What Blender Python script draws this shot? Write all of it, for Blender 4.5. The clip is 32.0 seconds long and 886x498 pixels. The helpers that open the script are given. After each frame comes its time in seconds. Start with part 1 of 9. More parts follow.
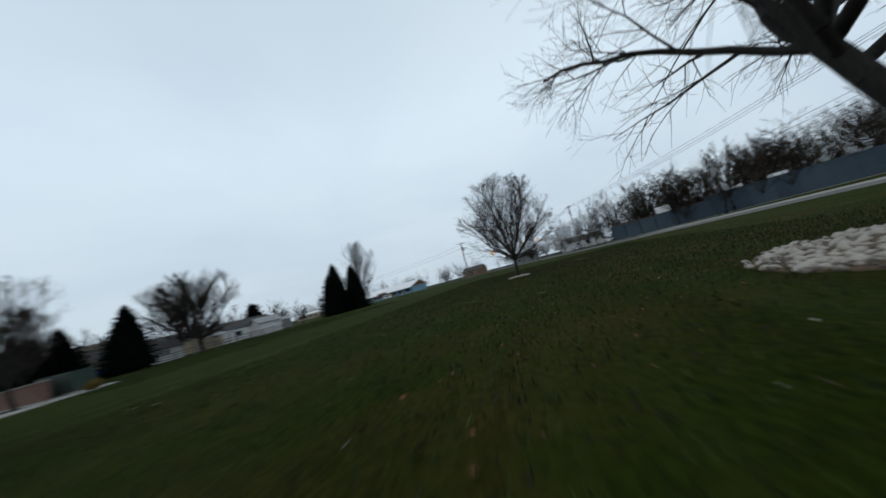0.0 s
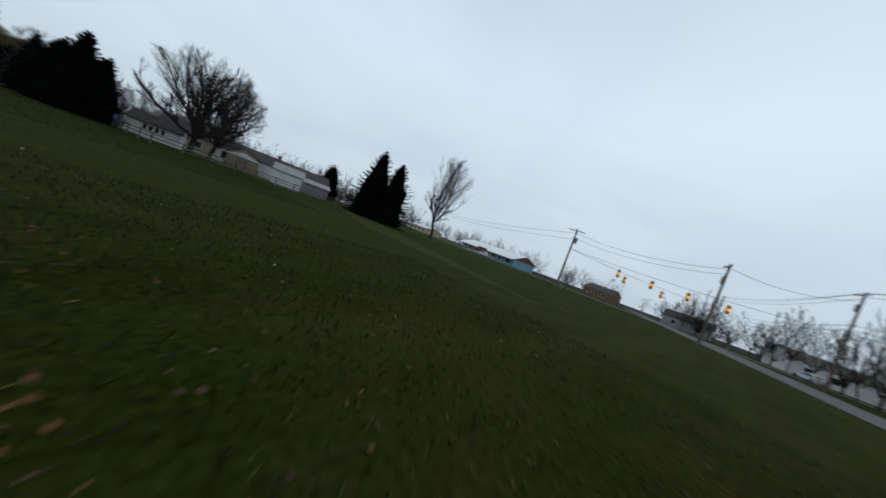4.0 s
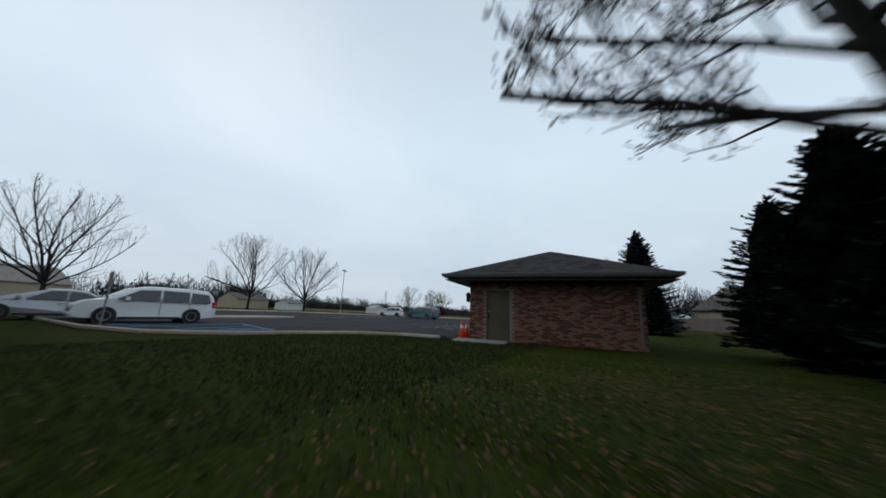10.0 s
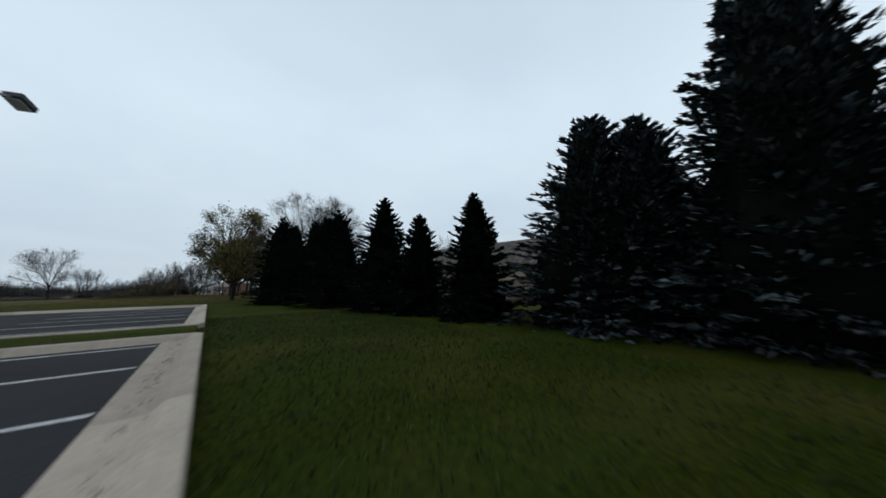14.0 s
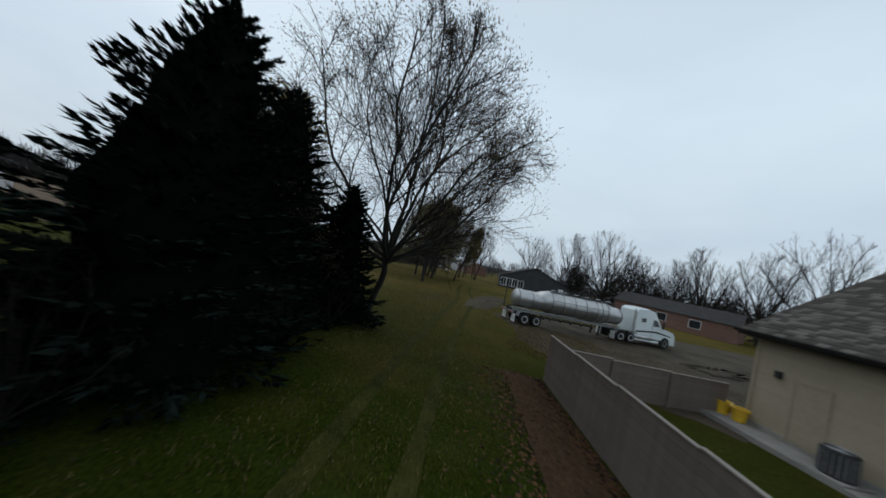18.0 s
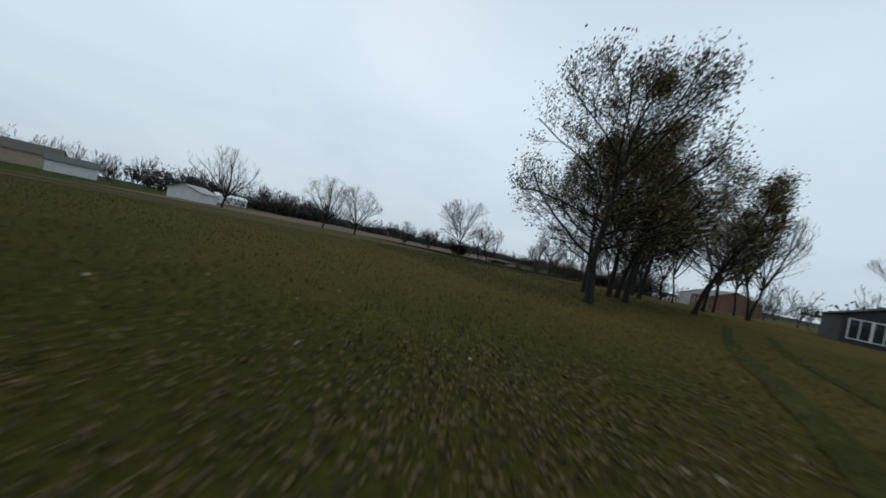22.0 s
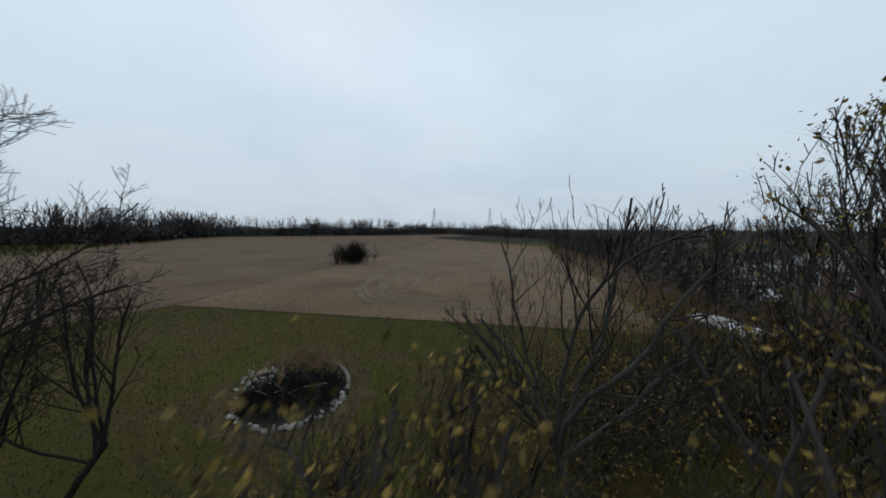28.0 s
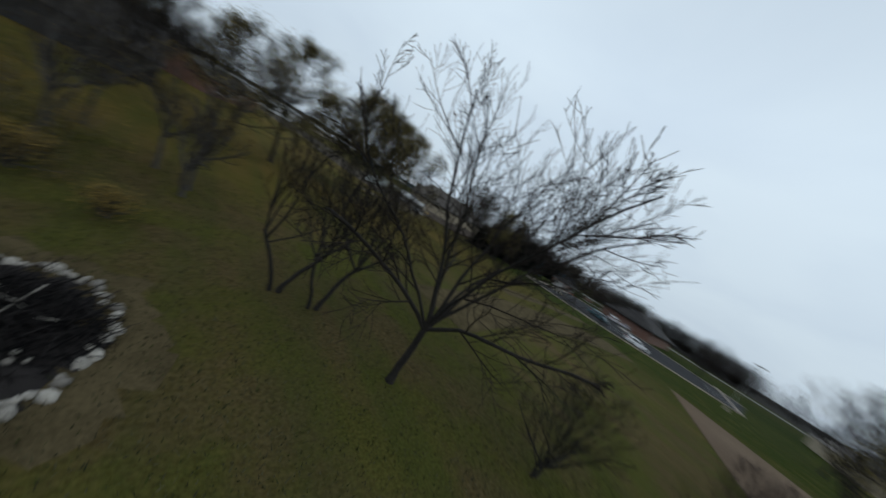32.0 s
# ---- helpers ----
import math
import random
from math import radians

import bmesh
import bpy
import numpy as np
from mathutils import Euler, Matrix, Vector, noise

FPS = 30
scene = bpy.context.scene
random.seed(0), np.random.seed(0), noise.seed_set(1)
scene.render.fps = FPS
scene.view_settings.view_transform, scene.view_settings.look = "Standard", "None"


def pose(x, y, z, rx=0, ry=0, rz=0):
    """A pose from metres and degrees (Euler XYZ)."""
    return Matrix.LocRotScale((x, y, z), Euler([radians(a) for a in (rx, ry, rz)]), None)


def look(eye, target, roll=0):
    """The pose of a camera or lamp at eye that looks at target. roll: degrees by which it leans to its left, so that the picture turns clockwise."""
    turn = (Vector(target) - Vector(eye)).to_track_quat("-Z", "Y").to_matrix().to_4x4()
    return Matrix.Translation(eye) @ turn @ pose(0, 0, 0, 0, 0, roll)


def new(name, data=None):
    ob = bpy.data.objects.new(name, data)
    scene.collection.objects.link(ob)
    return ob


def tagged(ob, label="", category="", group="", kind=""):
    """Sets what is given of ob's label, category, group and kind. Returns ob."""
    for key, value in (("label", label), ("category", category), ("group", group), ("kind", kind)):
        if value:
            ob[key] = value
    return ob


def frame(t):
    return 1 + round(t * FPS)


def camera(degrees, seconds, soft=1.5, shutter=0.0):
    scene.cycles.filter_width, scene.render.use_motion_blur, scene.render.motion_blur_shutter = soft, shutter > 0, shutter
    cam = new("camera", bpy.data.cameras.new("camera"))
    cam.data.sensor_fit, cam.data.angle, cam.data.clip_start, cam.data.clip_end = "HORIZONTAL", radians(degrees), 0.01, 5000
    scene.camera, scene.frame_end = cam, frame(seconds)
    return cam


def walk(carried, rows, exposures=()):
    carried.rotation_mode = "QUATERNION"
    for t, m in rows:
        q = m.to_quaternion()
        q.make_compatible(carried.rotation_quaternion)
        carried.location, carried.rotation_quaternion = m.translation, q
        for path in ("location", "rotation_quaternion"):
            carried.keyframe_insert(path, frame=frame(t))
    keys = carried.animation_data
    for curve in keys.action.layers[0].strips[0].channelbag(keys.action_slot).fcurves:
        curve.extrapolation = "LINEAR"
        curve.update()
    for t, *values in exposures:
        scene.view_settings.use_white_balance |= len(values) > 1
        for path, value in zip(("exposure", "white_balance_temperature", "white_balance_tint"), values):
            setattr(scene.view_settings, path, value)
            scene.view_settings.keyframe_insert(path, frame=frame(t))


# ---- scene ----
cam = camera(111.5, 32.0, soft=1.6, shutter=0.3)
PATH = [
    (0, (29.988, -0.651, 0.995), (26.880, 8.796, 2.047), -14.74),
    (0.5, (28.532, 4.639, 0.843), (28.727, 14.621, 1.406), -12.02),
    (1, (28.314, 8.875, 0.834), (30.545, 18.618, 1.158), -7.68),
    (1.5, (29.090, 12.891, 0.692), (31.592, 22.566, 1.067), -2.38),
    (2, (30.011, 16.256, 0.457), (31.278, 26.158, 1.052), 4.56),
    (2.5, (31.398, 19.221, 0.424), (30.299, 29.143, 1.009), 11.66),
    (3, (32.366, 22.604, 0.950), (28.828, 31.956, 1.086), 16.57),
    (3.5, (32.135, 26.356, 1.436), (26.646, 34.708, 1.107), 18.54),
    (4, (30.138, 29.351, 1.370), (23.065, 36.410, 0.997), 20.42),
    (4.5, (27.464, 32.173, 1.342), (18.777, 37.121, 1.115), 20.57),
    (6.5, (4.593, 35.290, 1.134), (-4.195, 30.548, 1.672), 14.60),
    (7, (0.664, 32.820, 0.894), (-8.110, 28.185, 2.129), 10.52),
    (7.5, (-2.610, 30.014, 0.995), (-11.150, 25.062, 2.592), 9.84),
    (8, (-5.851, 26.976, 0.865), (-13.732, 21.072, 2.604), 11.41),
    (8.5, (-8.380, 23.271, 0.946), (-16.280, 17.408, 2.736), 9.17),
    (9, (-11.099, 20.089, 1.008), (-19.219, 14.592, 2.972), 5.16),
    (9.5, (-15.133, 16.193, 0.966), (-23.368, 10.913, 3.040), 2.96),
    (10, (-18.861, 12.694, 1.073), (-27.171, 7.526, 3.129), 2.34),
    (10.5, (-22.585, 9.582, 1.005), (-31.148, 4.892, 3.172), 0.03),
    (11, (-26.002, 6.983, 1.275), (-35.197, 3.475, 3.050), -6.83),
    (11.5, (-28.687, 4.621, 0.999), (-38.408, 2.922, 2.618), -8.85),
    (12, (-32.753, 2.850, 1.349), (-42.696, 2.931, 2.416), -10.05),
    (12.5, (-36.284, 2.222, 1.398), (-46.150, 3.785, 1.876), -8.85),
    (13, (-39.837, 2.600, 1.036), (-49.483, 5.226, 1.259), -5.34),
    (13.5, (-43.706, 3.119, 1.145), (-52.949, 6.906, 1.630), -2.44),
    (14, (-47.337, 4.153, 1.325), (-56.133, 8.760, 2.509), -0.89),
    (14.5, (-50.709, 5.638, 1.910), (-59.310, 10.328, 3.915), 2.37),
    (16.5, (-67.075, 12.981, 7.108), (-76.495, 16.234, 6.286), 8.25),
    (17, (-70.255, 14.709, 6.411), (-80.146, 15.717, 5.338), 11.54),
    (17.5, (-74.246, 15.253, 5.075), (-84.104, 13.755, 4.308), 14.62),
    (18, (-78.202, 15.042, 3.609), (-87.577, 11.569, 3.844), 12.11),
    (18.5, (-81.819, 14.179, 2.490), (-91.089, 10.800, 4.120), 3.63),
    (19, (-85.163, 13.347, 1.597), (-94.704, 11.453, 3.916), -4.58),
    (19.5, (-88.010, 12.669, 1.331), (-97.766, 12.252, 3.487), -6.73),
    (20, (-90.967, 12.340, 1.229), (-100.769, 11.545, 3.044), -1.71),
    (20.5, (-93.674, 11.878, 1.241), (-103.162, 9.124, 2.785), 7.57),
    (21, (-96.431, 11.138, 1.024), (-104.913, 5.939, 2.033), 14.55),
    (21.5, (-99.792, 9.489, 1.052), (-106.695, 2.261, 1.385), 14.44),
    (22, (-102.767, 6.802, 0.903), (-108.297, -1.530, 0.820), 11.64),
    (22.5, (-105.043, 3.454, 0.762), (-110.508, -4.920, 0.642), 6.27),
    (23, (-107.018, -0.752, 1.083), (-113.516, -8.352, 0.921), -1.10),
    (23.5, (-109.655, -5.269, 1.454), (-117.292, -11.712, 1.068), -5.14),
    (24, (-112.521, -9.627, 1.330), (-121.130, -14.693, 0.859), -5.94),
    (24.5, (-115.846, -13.295, 0.899), (-125.160, -16.932, 0.956), -5.01),
    (26.5, (-136.434, -20.618, 1.313), (-143.334, -26.772, 5.124), -1.34),
    (27, (-137.525, -21.803, 2.853), (-144.415, -28.242, 6.181), 1.19),
    (27.5, (-138.466, -22.798, 4.310), (-145.352, -29.729, 6.440), 3.66),
    (28, (-140.148, -22.602, 6.189), (-146.850, -29.992, 5.490), 0.23),
    (28.5, (-141.245, -23.995, 7.512), (-147.609, -31.051, 4.397), -0.51),
    (29, (-142.628, -25.641, 8.202), (-147.964, -33.000, 4.032), 0.27),
    (29.5, (-144.475, -27.482, 8.298), (-146.256, -36.471, 4.295), 5.28),
    (30, (-146.026, -29.964, 8.026), (-143.042, -38.699, 4.181), 10.04),
    (30.5, (-146.554, -33.137, 7.898), (-139.979, -39.672, 4.147), 14.60),
    (31, (-146.252, -36.645, 7.224), (-137.427, -40.248, 4.200), 19.17),
    (31.5, (-144.656, -39.954, 6.114), (-134.824, -39.476, 4.352), 23.97),
    (32, (-141.5, -42.57, 5.85), (-134.85, -35.26, 4.4), 31.5),
]
EXPOSURE = [(0, -0.16), (7, -0.17), (14, -0.16), (17, -0.2), (20, -0.18), (22, -0.2), (24, -0.24), (27, -0.14), (28, -0.24), (29, -0.42), (30, -0.36), (31, -0.32), (32, -0.18)]
walk(cam, [(t, look(eye, target, roll)) for t, eye, target, roll in PATH], EXPOSURE)

# ---- light ----
world = bpy.data.worlds.new("world")
scene.world = world
world.use_nodes = True
wn = world.node_tree
wn.nodes.clear()
SKY_OUT = wn.nodes.new("ShaderNodeOutputWorld")
SKY_BG = wn.nodes.new("ShaderNodeBackground")
wn.links.new(SKY_BG.outputs[0], SKY_OUT.inputs[0])
sky = wn.nodes.new("ShaderNodeTexSky")
sky.sky_type = "NISHITA"
sky.sun_disc = False
sky.sun_elevation = radians(38)
sky.sun_rotation = radians(200)
sky.air_density, sky.dust_density, sky.ozone_density = 1.0, 2.0, 1.0
# overcast: a cloud deck of two sizes covers the clear sky
wc = wn.nodes.new("ShaderNodeTexCoord")
wsep = wn.nodes.new("ShaderNodeSeparateXYZ")
wn.links.new(wc.outputs["Generated"], wsep.inputs[0])
wz = wn.nodes.new("ShaderNodeMath")
wz.operation = "ADD"
wz.inputs[1].default_value = 0.22
wabs = wn.nodes.new("ShaderNodeMath")
wabs.operation = "ABSOLUTE"
wn.links.new(wsep.outputs[2], wabs.inputs[0])
wn.links.new(wabs.outputs[0], wz.inputs[0])
wdiv = wn.nodes.new("ShaderNodeVectorMath")
wdiv.operation = "DIVIDE"
wn.links.new(wc.outputs["Generated"], wdiv.inputs[0])
wcomb = wn.nodes.new("ShaderNodeCombineXYZ")
for k in range(3):
    wn.links.new(wz.outputs[0], wcomb.inputs[k])
wn.links.new(wcomb.outputs[0], wdiv.inputs[1])
wno = wn.nodes.new("ShaderNodeTexNoise")
wno.inputs["Scale"].default_value = 1.1
wno.inputs["Detail"].default_value = 5
wno.inputs["Roughness"].default_value = 0.5
wno.inputs["Distortion"].default_value = 0.4
wn.links.new(wdiv.outputs[0], wno.inputs["Vector"])
wramp = wn.nodes.new("ShaderNodeValToRGB")
wramp.color_ramp.elements[0].position = 0.3
wramp.color_ramp.elements[0].color = (0.64, 0.765, 0.89, 1)
wramp.color_ramp.elements[1].position = 0.66
wramp.color_ramp.elements[1].color = (0.72, 0.85, 0.955, 1)
wn.links.new(wno.outputs[0], wramp.inputs[0])
# the deck is thinner overhead than at the skyline
wgrad = wn.nodes.new("ShaderNodeMapRange")
wgrad.inputs["From Min"].default_value = 0.0
wgrad.inputs["From Max"].default_value = 0.45
wgrad.inputs["To Min"].default_value = 0.86
wgrad.inputs["To Max"].default_value = 1.08
wn.links.new(wsep.outputs[2], wgrad.inputs["Value"])
# and heavier straight above
wtop = wn.nodes.new("ShaderNodeMapRange")
wtop.inputs["From Min"].default_value = 0.5
wtop.inputs["From Max"].default_value = 1.0
wtop.inputs["To Min"].default_value = 1.0
wtop.inputs["To Max"].default_value = 0.75
wn.links.new(wsep.outputs[2], wtop.inputs["Value"])
wboth = wn.nodes.new("ShaderNodeMath")
wboth.operation = "MULTIPLY"
wn.links.new(wgrad.outputs[0], wboth.inputs[0])
wn.links.new(wtop.outputs[0], wboth.inputs[1])
wmul = wn.nodes.new("ShaderNodeVectorMath")
wmul.operation = "SCALE"
wn.links.new(wramp.outputs[0], wmul.inputs[0])
wn.links.new(wboth.outputs[0], wmul.inputs["Scale"])
wsc = wn.nodes.new("ShaderNodeVectorMath")
wsc.operation = "SCALE"
wsc.inputs["Scale"].default_value = 0.004
wn.links.new(sky.outputs[0], wsc.inputs[0])
wadd = wn.nodes.new("ShaderNodeVectorMath")
wadd.operation = "ADD"
wn.links.new(wmul.outputs[0], wadd.inputs[0])
wn.links.new(wsc.outputs[0], wadd.inputs[1])
wn.links.new(wadd.outputs[0], SKY_BG.inputs[0])
SKY_BG.inputs[1].default_value = 1.0

sun_data = bpy.data.lights.new("sun", "SUN")
sun_data.energy = 0.3
sun_data.angle = radians(30)
sun_data.color = (1.0, 0.97, 0.92)
sun = new("sun", sun_data)
sun.matrix_world = look((0, 0, 60), (20, 40, 0))

# ---- materials ----
def material(name, dark, light, size=1.0, rough=0.85, fine=8.0, bump=0.3, metal=0.0, spec=0.3, coarse=0.5, vary=0.0, island=0.0, bump_scale=None, stretch=(1, 1, 1), world_space=False):
    """Two-scale mottled surface. size: metres of the coarse blotches; fine: how many times finer the grain is."""
    m = bpy.data.materials.new(name)
    m.use_nodes = True
    nt = m.node_tree
    b = nt.nodes["Principled BSDF"]
    N, L = nt.nodes.new, nt.links.new
    if world_space:
        src = N("ShaderNodeNewGeometry").outputs["Position"]
    else:
        src = N("ShaderNodeTexCoord").outputs["Object"]
    mp = N("ShaderNodeMapping")
    mp.inputs["Scale"].default_value = stretch
    L(src, mp.inputs[0])
    n1, n2 = N("ShaderNodeTexNoise"), N("ShaderNodeTexNoise")
    n1.inputs["Scale"].default_value, n2.inputs["Scale"].default_value = 1.0 / size, fine / size
    n1.inputs["Detail"].default_value, n2.inputs["Detail"].default_value = 3, 4
    L(mp.outputs[0], n1.inputs["Vector"]), L(mp.outputs[0], n2.inputs["Vector"])
    mx = N("ShaderNodeMath")
    mx.operation = "MULTIPLY_ADD"
    mx.inputs[1].default_value = coarse
    L(n1.outputs[0], mx.inputs[0])
    sc = N("ShaderNodeMath")
    sc.operation = "MULTIPLY"
    sc.inputs[1].default_value = 1 - coarse
    L(n2.outputs[0], sc.inputs[0]), L(sc.outputs[0], mx.inputs[2])
    value = mx.outputs[0]
    for amount, out in ((vary, ("ShaderNodeObjectInfo", "Random")), (island, ("ShaderNodeNewGeometry", "Random Per Island"))):
        if amount:
            ad = N("ShaderNodeMath")
            ad.operation = "MULTIPLY_ADD"
            ad.inputs[1].default_value = amount
            L(N(out[0]).outputs[out[1]], ad.inputs[0])
            L(value, ad.inputs[2])
            sb = N("ShaderNodeMath")
            sb.operation = "SUBTRACT"
            sb.inputs[1].default_value = amount / 2
            L(ad.outputs[0], sb.inputs[0])
            value = sb.outputs[0]
    rp = N("ShaderNodeValToRGB")
    rp.color_ramp.elements[0].position, rp.color_ramp.elements[1].position = 0.3, 0.7
    rp.color_ramp.elements[0].color, rp.color_ramp.elements[1].color = (*dark, 1), (*light, 1)
    L(value, rp.inputs[0]), L(rp.outputs[0], b.inputs["Base Color"])
    b.inputs["Roughness"].default_value = rough
    b.inputs["Metallic"].default_value = metal
    b.inputs["Specular IOR Level"].default_value = spec
    if bump:
        bp = N("ShaderNodeBump")
        bp.inputs["Strength"].default_value = bump
        bp.inputs["Distance"].default_value = bump_scale or size / fine * 0.5
        L(n2.outputs[0], bp.inputs["Height"]), L(bp.outputs[0], b.inputs["Normal"])
    return m


def glowing(name, color, strength):
    m = bpy.data.materials.new(name)
    m.use_nodes = True
    b = m.node_tree.nodes["Principled BSDF"]
    b.inputs["Base Color"].default_value = (*color, 1)
    b.inputs["Emission Color"].default_value = (*color, 1)
    b.inputs["Emission Strength"].default_value = strength
    return m


def glass(name, tint=(0.02, 0.025, 0.03), rough=0.06):
    m = bpy.data.materials.new(name)
    m.use_nodes = True
    b = m.node_tree.nodes["Principled BSDF"]
    b.inputs["Base Color"].default_value = (*tint, 1)
    b.inputs["Roughness"].default_value = rough
    b.inputs["Specular IOR Level"].default_value = 0.6
    return m


# near-black copy of the needles: the shade within the crown put into colour
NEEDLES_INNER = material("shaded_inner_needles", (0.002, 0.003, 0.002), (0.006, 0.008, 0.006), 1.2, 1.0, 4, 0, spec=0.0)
BARK = material("bark", (0.008, 0.007, 0.006), (0.030, 0.026, 0.022), 0.4, 0.95, 8, 0.6, stretch=(1, 1, 0.3))
TWIG = material("twig", (0.012, 0.010, 0.009), (0.042, 0.035, 0.030), 1.5, 0.95, 4, 0, spec=0.05)
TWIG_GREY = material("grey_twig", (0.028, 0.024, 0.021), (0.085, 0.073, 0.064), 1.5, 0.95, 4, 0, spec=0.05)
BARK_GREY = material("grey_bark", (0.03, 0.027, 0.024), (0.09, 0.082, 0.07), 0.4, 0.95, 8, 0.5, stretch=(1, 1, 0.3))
NEEDLES = material("spruce_needles", (0.002, 0.004, 0.003), (0.016, 0.025, 0.020), 1.2, 0.95, 4, 0, island=0.5, spec=0.0)
PALE_LEAF = material("bleached_leaves", (0.12, 0.105, 0.075), (0.30, 0.27, 0.20), 2.0, 0.9, 4, 0, island=0.8)
NEEDLES_BLUE = material("blue_spruce_needles", (0.006, 0.010, 0.011), (0.085, 0.105, 0.115), 1.2, 0.95, 4, 0, island=0.7, spec=0.0)
LEAF_OLIVE = material("late_olive_leaves", (0.045, 0.042, 0.014), (0.16, 0.125, 0.035), 3.0, 0.8, 4, 0, island=0.8)
LEAF_BROWN = material("late_brown_leaves", (0.05, 0.04, 0.025), (0.13, 0.10, 0.06), 3.0, 0.8, 4, 0, island=0.8)
LEAF_GOLD = material("yellow_leaves", (0.08, 0.058, 0.014), (0.25, 0.165, 0.035), 3.0, 0.8, 4, 0, island=0.8)
LITTER = material("fallen_leaves", (0.018, 0.010, 0.006), (0.12, 0.054, 0.023), 2.0, 0.9, 4, 0, island=1.2)
LITTER_PALE = material("pale_fallen_leaves", (0.03, 0.020, 0.010), (0.12, 0.078, 0.036), 2.0, 0.9, 4, 0, island=1.2)
GRASS_BLADES = material("grass_blades", (0.006, 0.012, 0.001), (0.034, 0.048, 0.006), 6.0, 0.9, 5, 0, island=0.7, world_space=True)
GRASS_ROUGH = material("rough_olive_grass", (0.022, 0.022, 0.009), (0.075, 0.070, 0.034), 4.0, 0.9, 5, 0, island=0.8, world_space=True)
LITTER_BED = material("leaf_litter_bed", (0.022, 0.014, 0.008), (0.13, 0.080, 0.046), 0.12, 0.95, 9, 0.7, spec=0.03, coarse=0.4, bump_scale=0.03, world_space=True)
GRASS_DRY = material("dry_grass_blades", (0.060, 0.045, 0.015), (0.17, 0.122, 0.045), 4.0, 0.9, 5, 0, island=0.8, world_space=True)
BRICK = material("red_brick", (0.085, 0.036, 0.024), (0.24, 0.11, 0.072), 0.35, 0.9, 10, 0.4, vary=0.9)
BRICK_WALL = material("red_brick_backing", (0.10, 0.046, 0.032), (0.21, 0.10, 0.068), 0.5, 0.9, 12, 0.4)
MORTAR = material("mortar", (0.16, 0.14, 0.125), (0.27, 0.245, 0.22), 0.3, 0.95, 8, 0.4)
SHINGLE_DARK = material("dark_shingles", (0.022, 0.020, 0.020), (0.06, 0.056, 0.054), 0.6, 0.95, 10, 0.5, vary=0.5, island=0.6)
SHINGLE_GREY = material("grey_shingles", (0.085, 0.075, 0.067), (0.21, 0.187, 0.168), 0.5, 0.95, 10, 0.5, vary=0.5, island=0.8)
TRIM_GREY = material("grey_aluminium_trim", (0.10, 0.098, 0.095), (0.16, 0.155, 0.15), 1.5, 0.5, 10, 0.05)
TRIM_DARK = material("dark_bronze_trim", (0.012, 0.011, 0.010), (0.028, 0.025, 0.023), 1.5, 0.5, 10, 0.05)
WHITE_PVC = material("white_vinyl", (0.33, 0.32, 0.31), (0.42, 0.41, 0.40), 1.5, 0.45, 10, 0.03)
WHITE_PAINT = material("white_paint", (0.60, 0.60, 0.60), (0.78, 0.78, 0.78), 1.2, 0.6, 10, 0.05)
WHITE_SIDING = material("white_siding", (0.48, 0.48, 0.48), (0.66, 0.66, 0.66), 1.2, 0.7, 8, 0.05)
GREY_SIDING = material("grey_siding", (0.16, 0.165, 0.17), (0.25, 0.255, 0.26), 1.2, 0.7, 8, 0.05)
BEIGE_WALL = material("beige_siding", (0.29, 0.238, 0.168), (0.37, 0.305, 0.222), 1.5, 0.75, 10, 0.05, vary=0.1)
FENCE_TAUPE = material("taupe_fence_boards", (0.135, 0.108, 0.090), (0.19, 0.155, 0.13), 0.9, 0.9, 10, 0.3, vary=0.2, stretch=(1, 1, 0.2))
WOOD_GREY = material("weathered_wood", (0.075, 0.065, 0.055), (0.19, 0.165, 0.14), 0.5, 0.9, 10, 0.5, vary=0.3, stretch=(0.3, 1, 1))
POLE_WOOD = material("pole_wood", (0.06, 0.048, 0.04), (0.14, 0.115, 0.095), 0.5, 0.9, 8, 0.5, stretch=(1, 1, 0.1))
CONCRETE = material("kerb_concrete", (0.26, 0.215, 0.172), (0.41, 0.345, 0.28), 0.9, 0.9, 14, 0.25, vary=0.25)
SLAB = material("slab_concrete", (0.20, 0.19, 0.175), (0.33, 0.315, 0.29), 0.9, 0.9, 12, 0.2)
PAINT_LINE = material("worn_white_line_paint", (0.22, 0.22, 0.22), (0.62, 0.62, 0.60), 0.25, 0.85, 6, 0.1)
PAINT_BLUE = material("worn_blue_line_paint", (0.05, 0.16, 0.34), (0.12, 0.36, 0.66), 0.3, 0.8, 6, 0.1)
PAINT_YELLOW = material("yellow_line_paint", (0.30, 0.22, 0.05), (0.55, 0.40, 0.08), 0.4, 0.85, 6, 0.1)
ROCK = material("river_rock", (0.12, 0.10, 0.085), (0.40, 0.36, 0.31), 0.3, 0.85, 6, 0.3, island=1.0)
LIME_ROCK = material("pale_limestone", (0.16, 0.145, 0.125), (0.42, 0.39, 0.34), 0.4, 0.9, 6, 0.4, vary=0.5)
STEEL = material("brushed_steel", (0.36, 0.36, 0.355), (0.55, 0.55, 0.545), 1.6, 0.38, 8, 0.03, metal=0.85)
STEEL_DULL = material("dull_galvanised_steel", (0.18, 0.18, 0.18), (0.34, 0.34, 0.34), 0.8, 0.55, 8, 0.05, metal=0.6)
IRON_DARK = material("dark_painted_steel", (0.012, 0.012, 0.013), (0.035, 0.035, 0.036), 0.8, 0.6, 8, 0.1)
RUBBER = material("tyre_rubber", (0.010, 0.010, 0.010), (0.028, 0.027, 0.026), 0.3, 0.85, 8, 0.2)
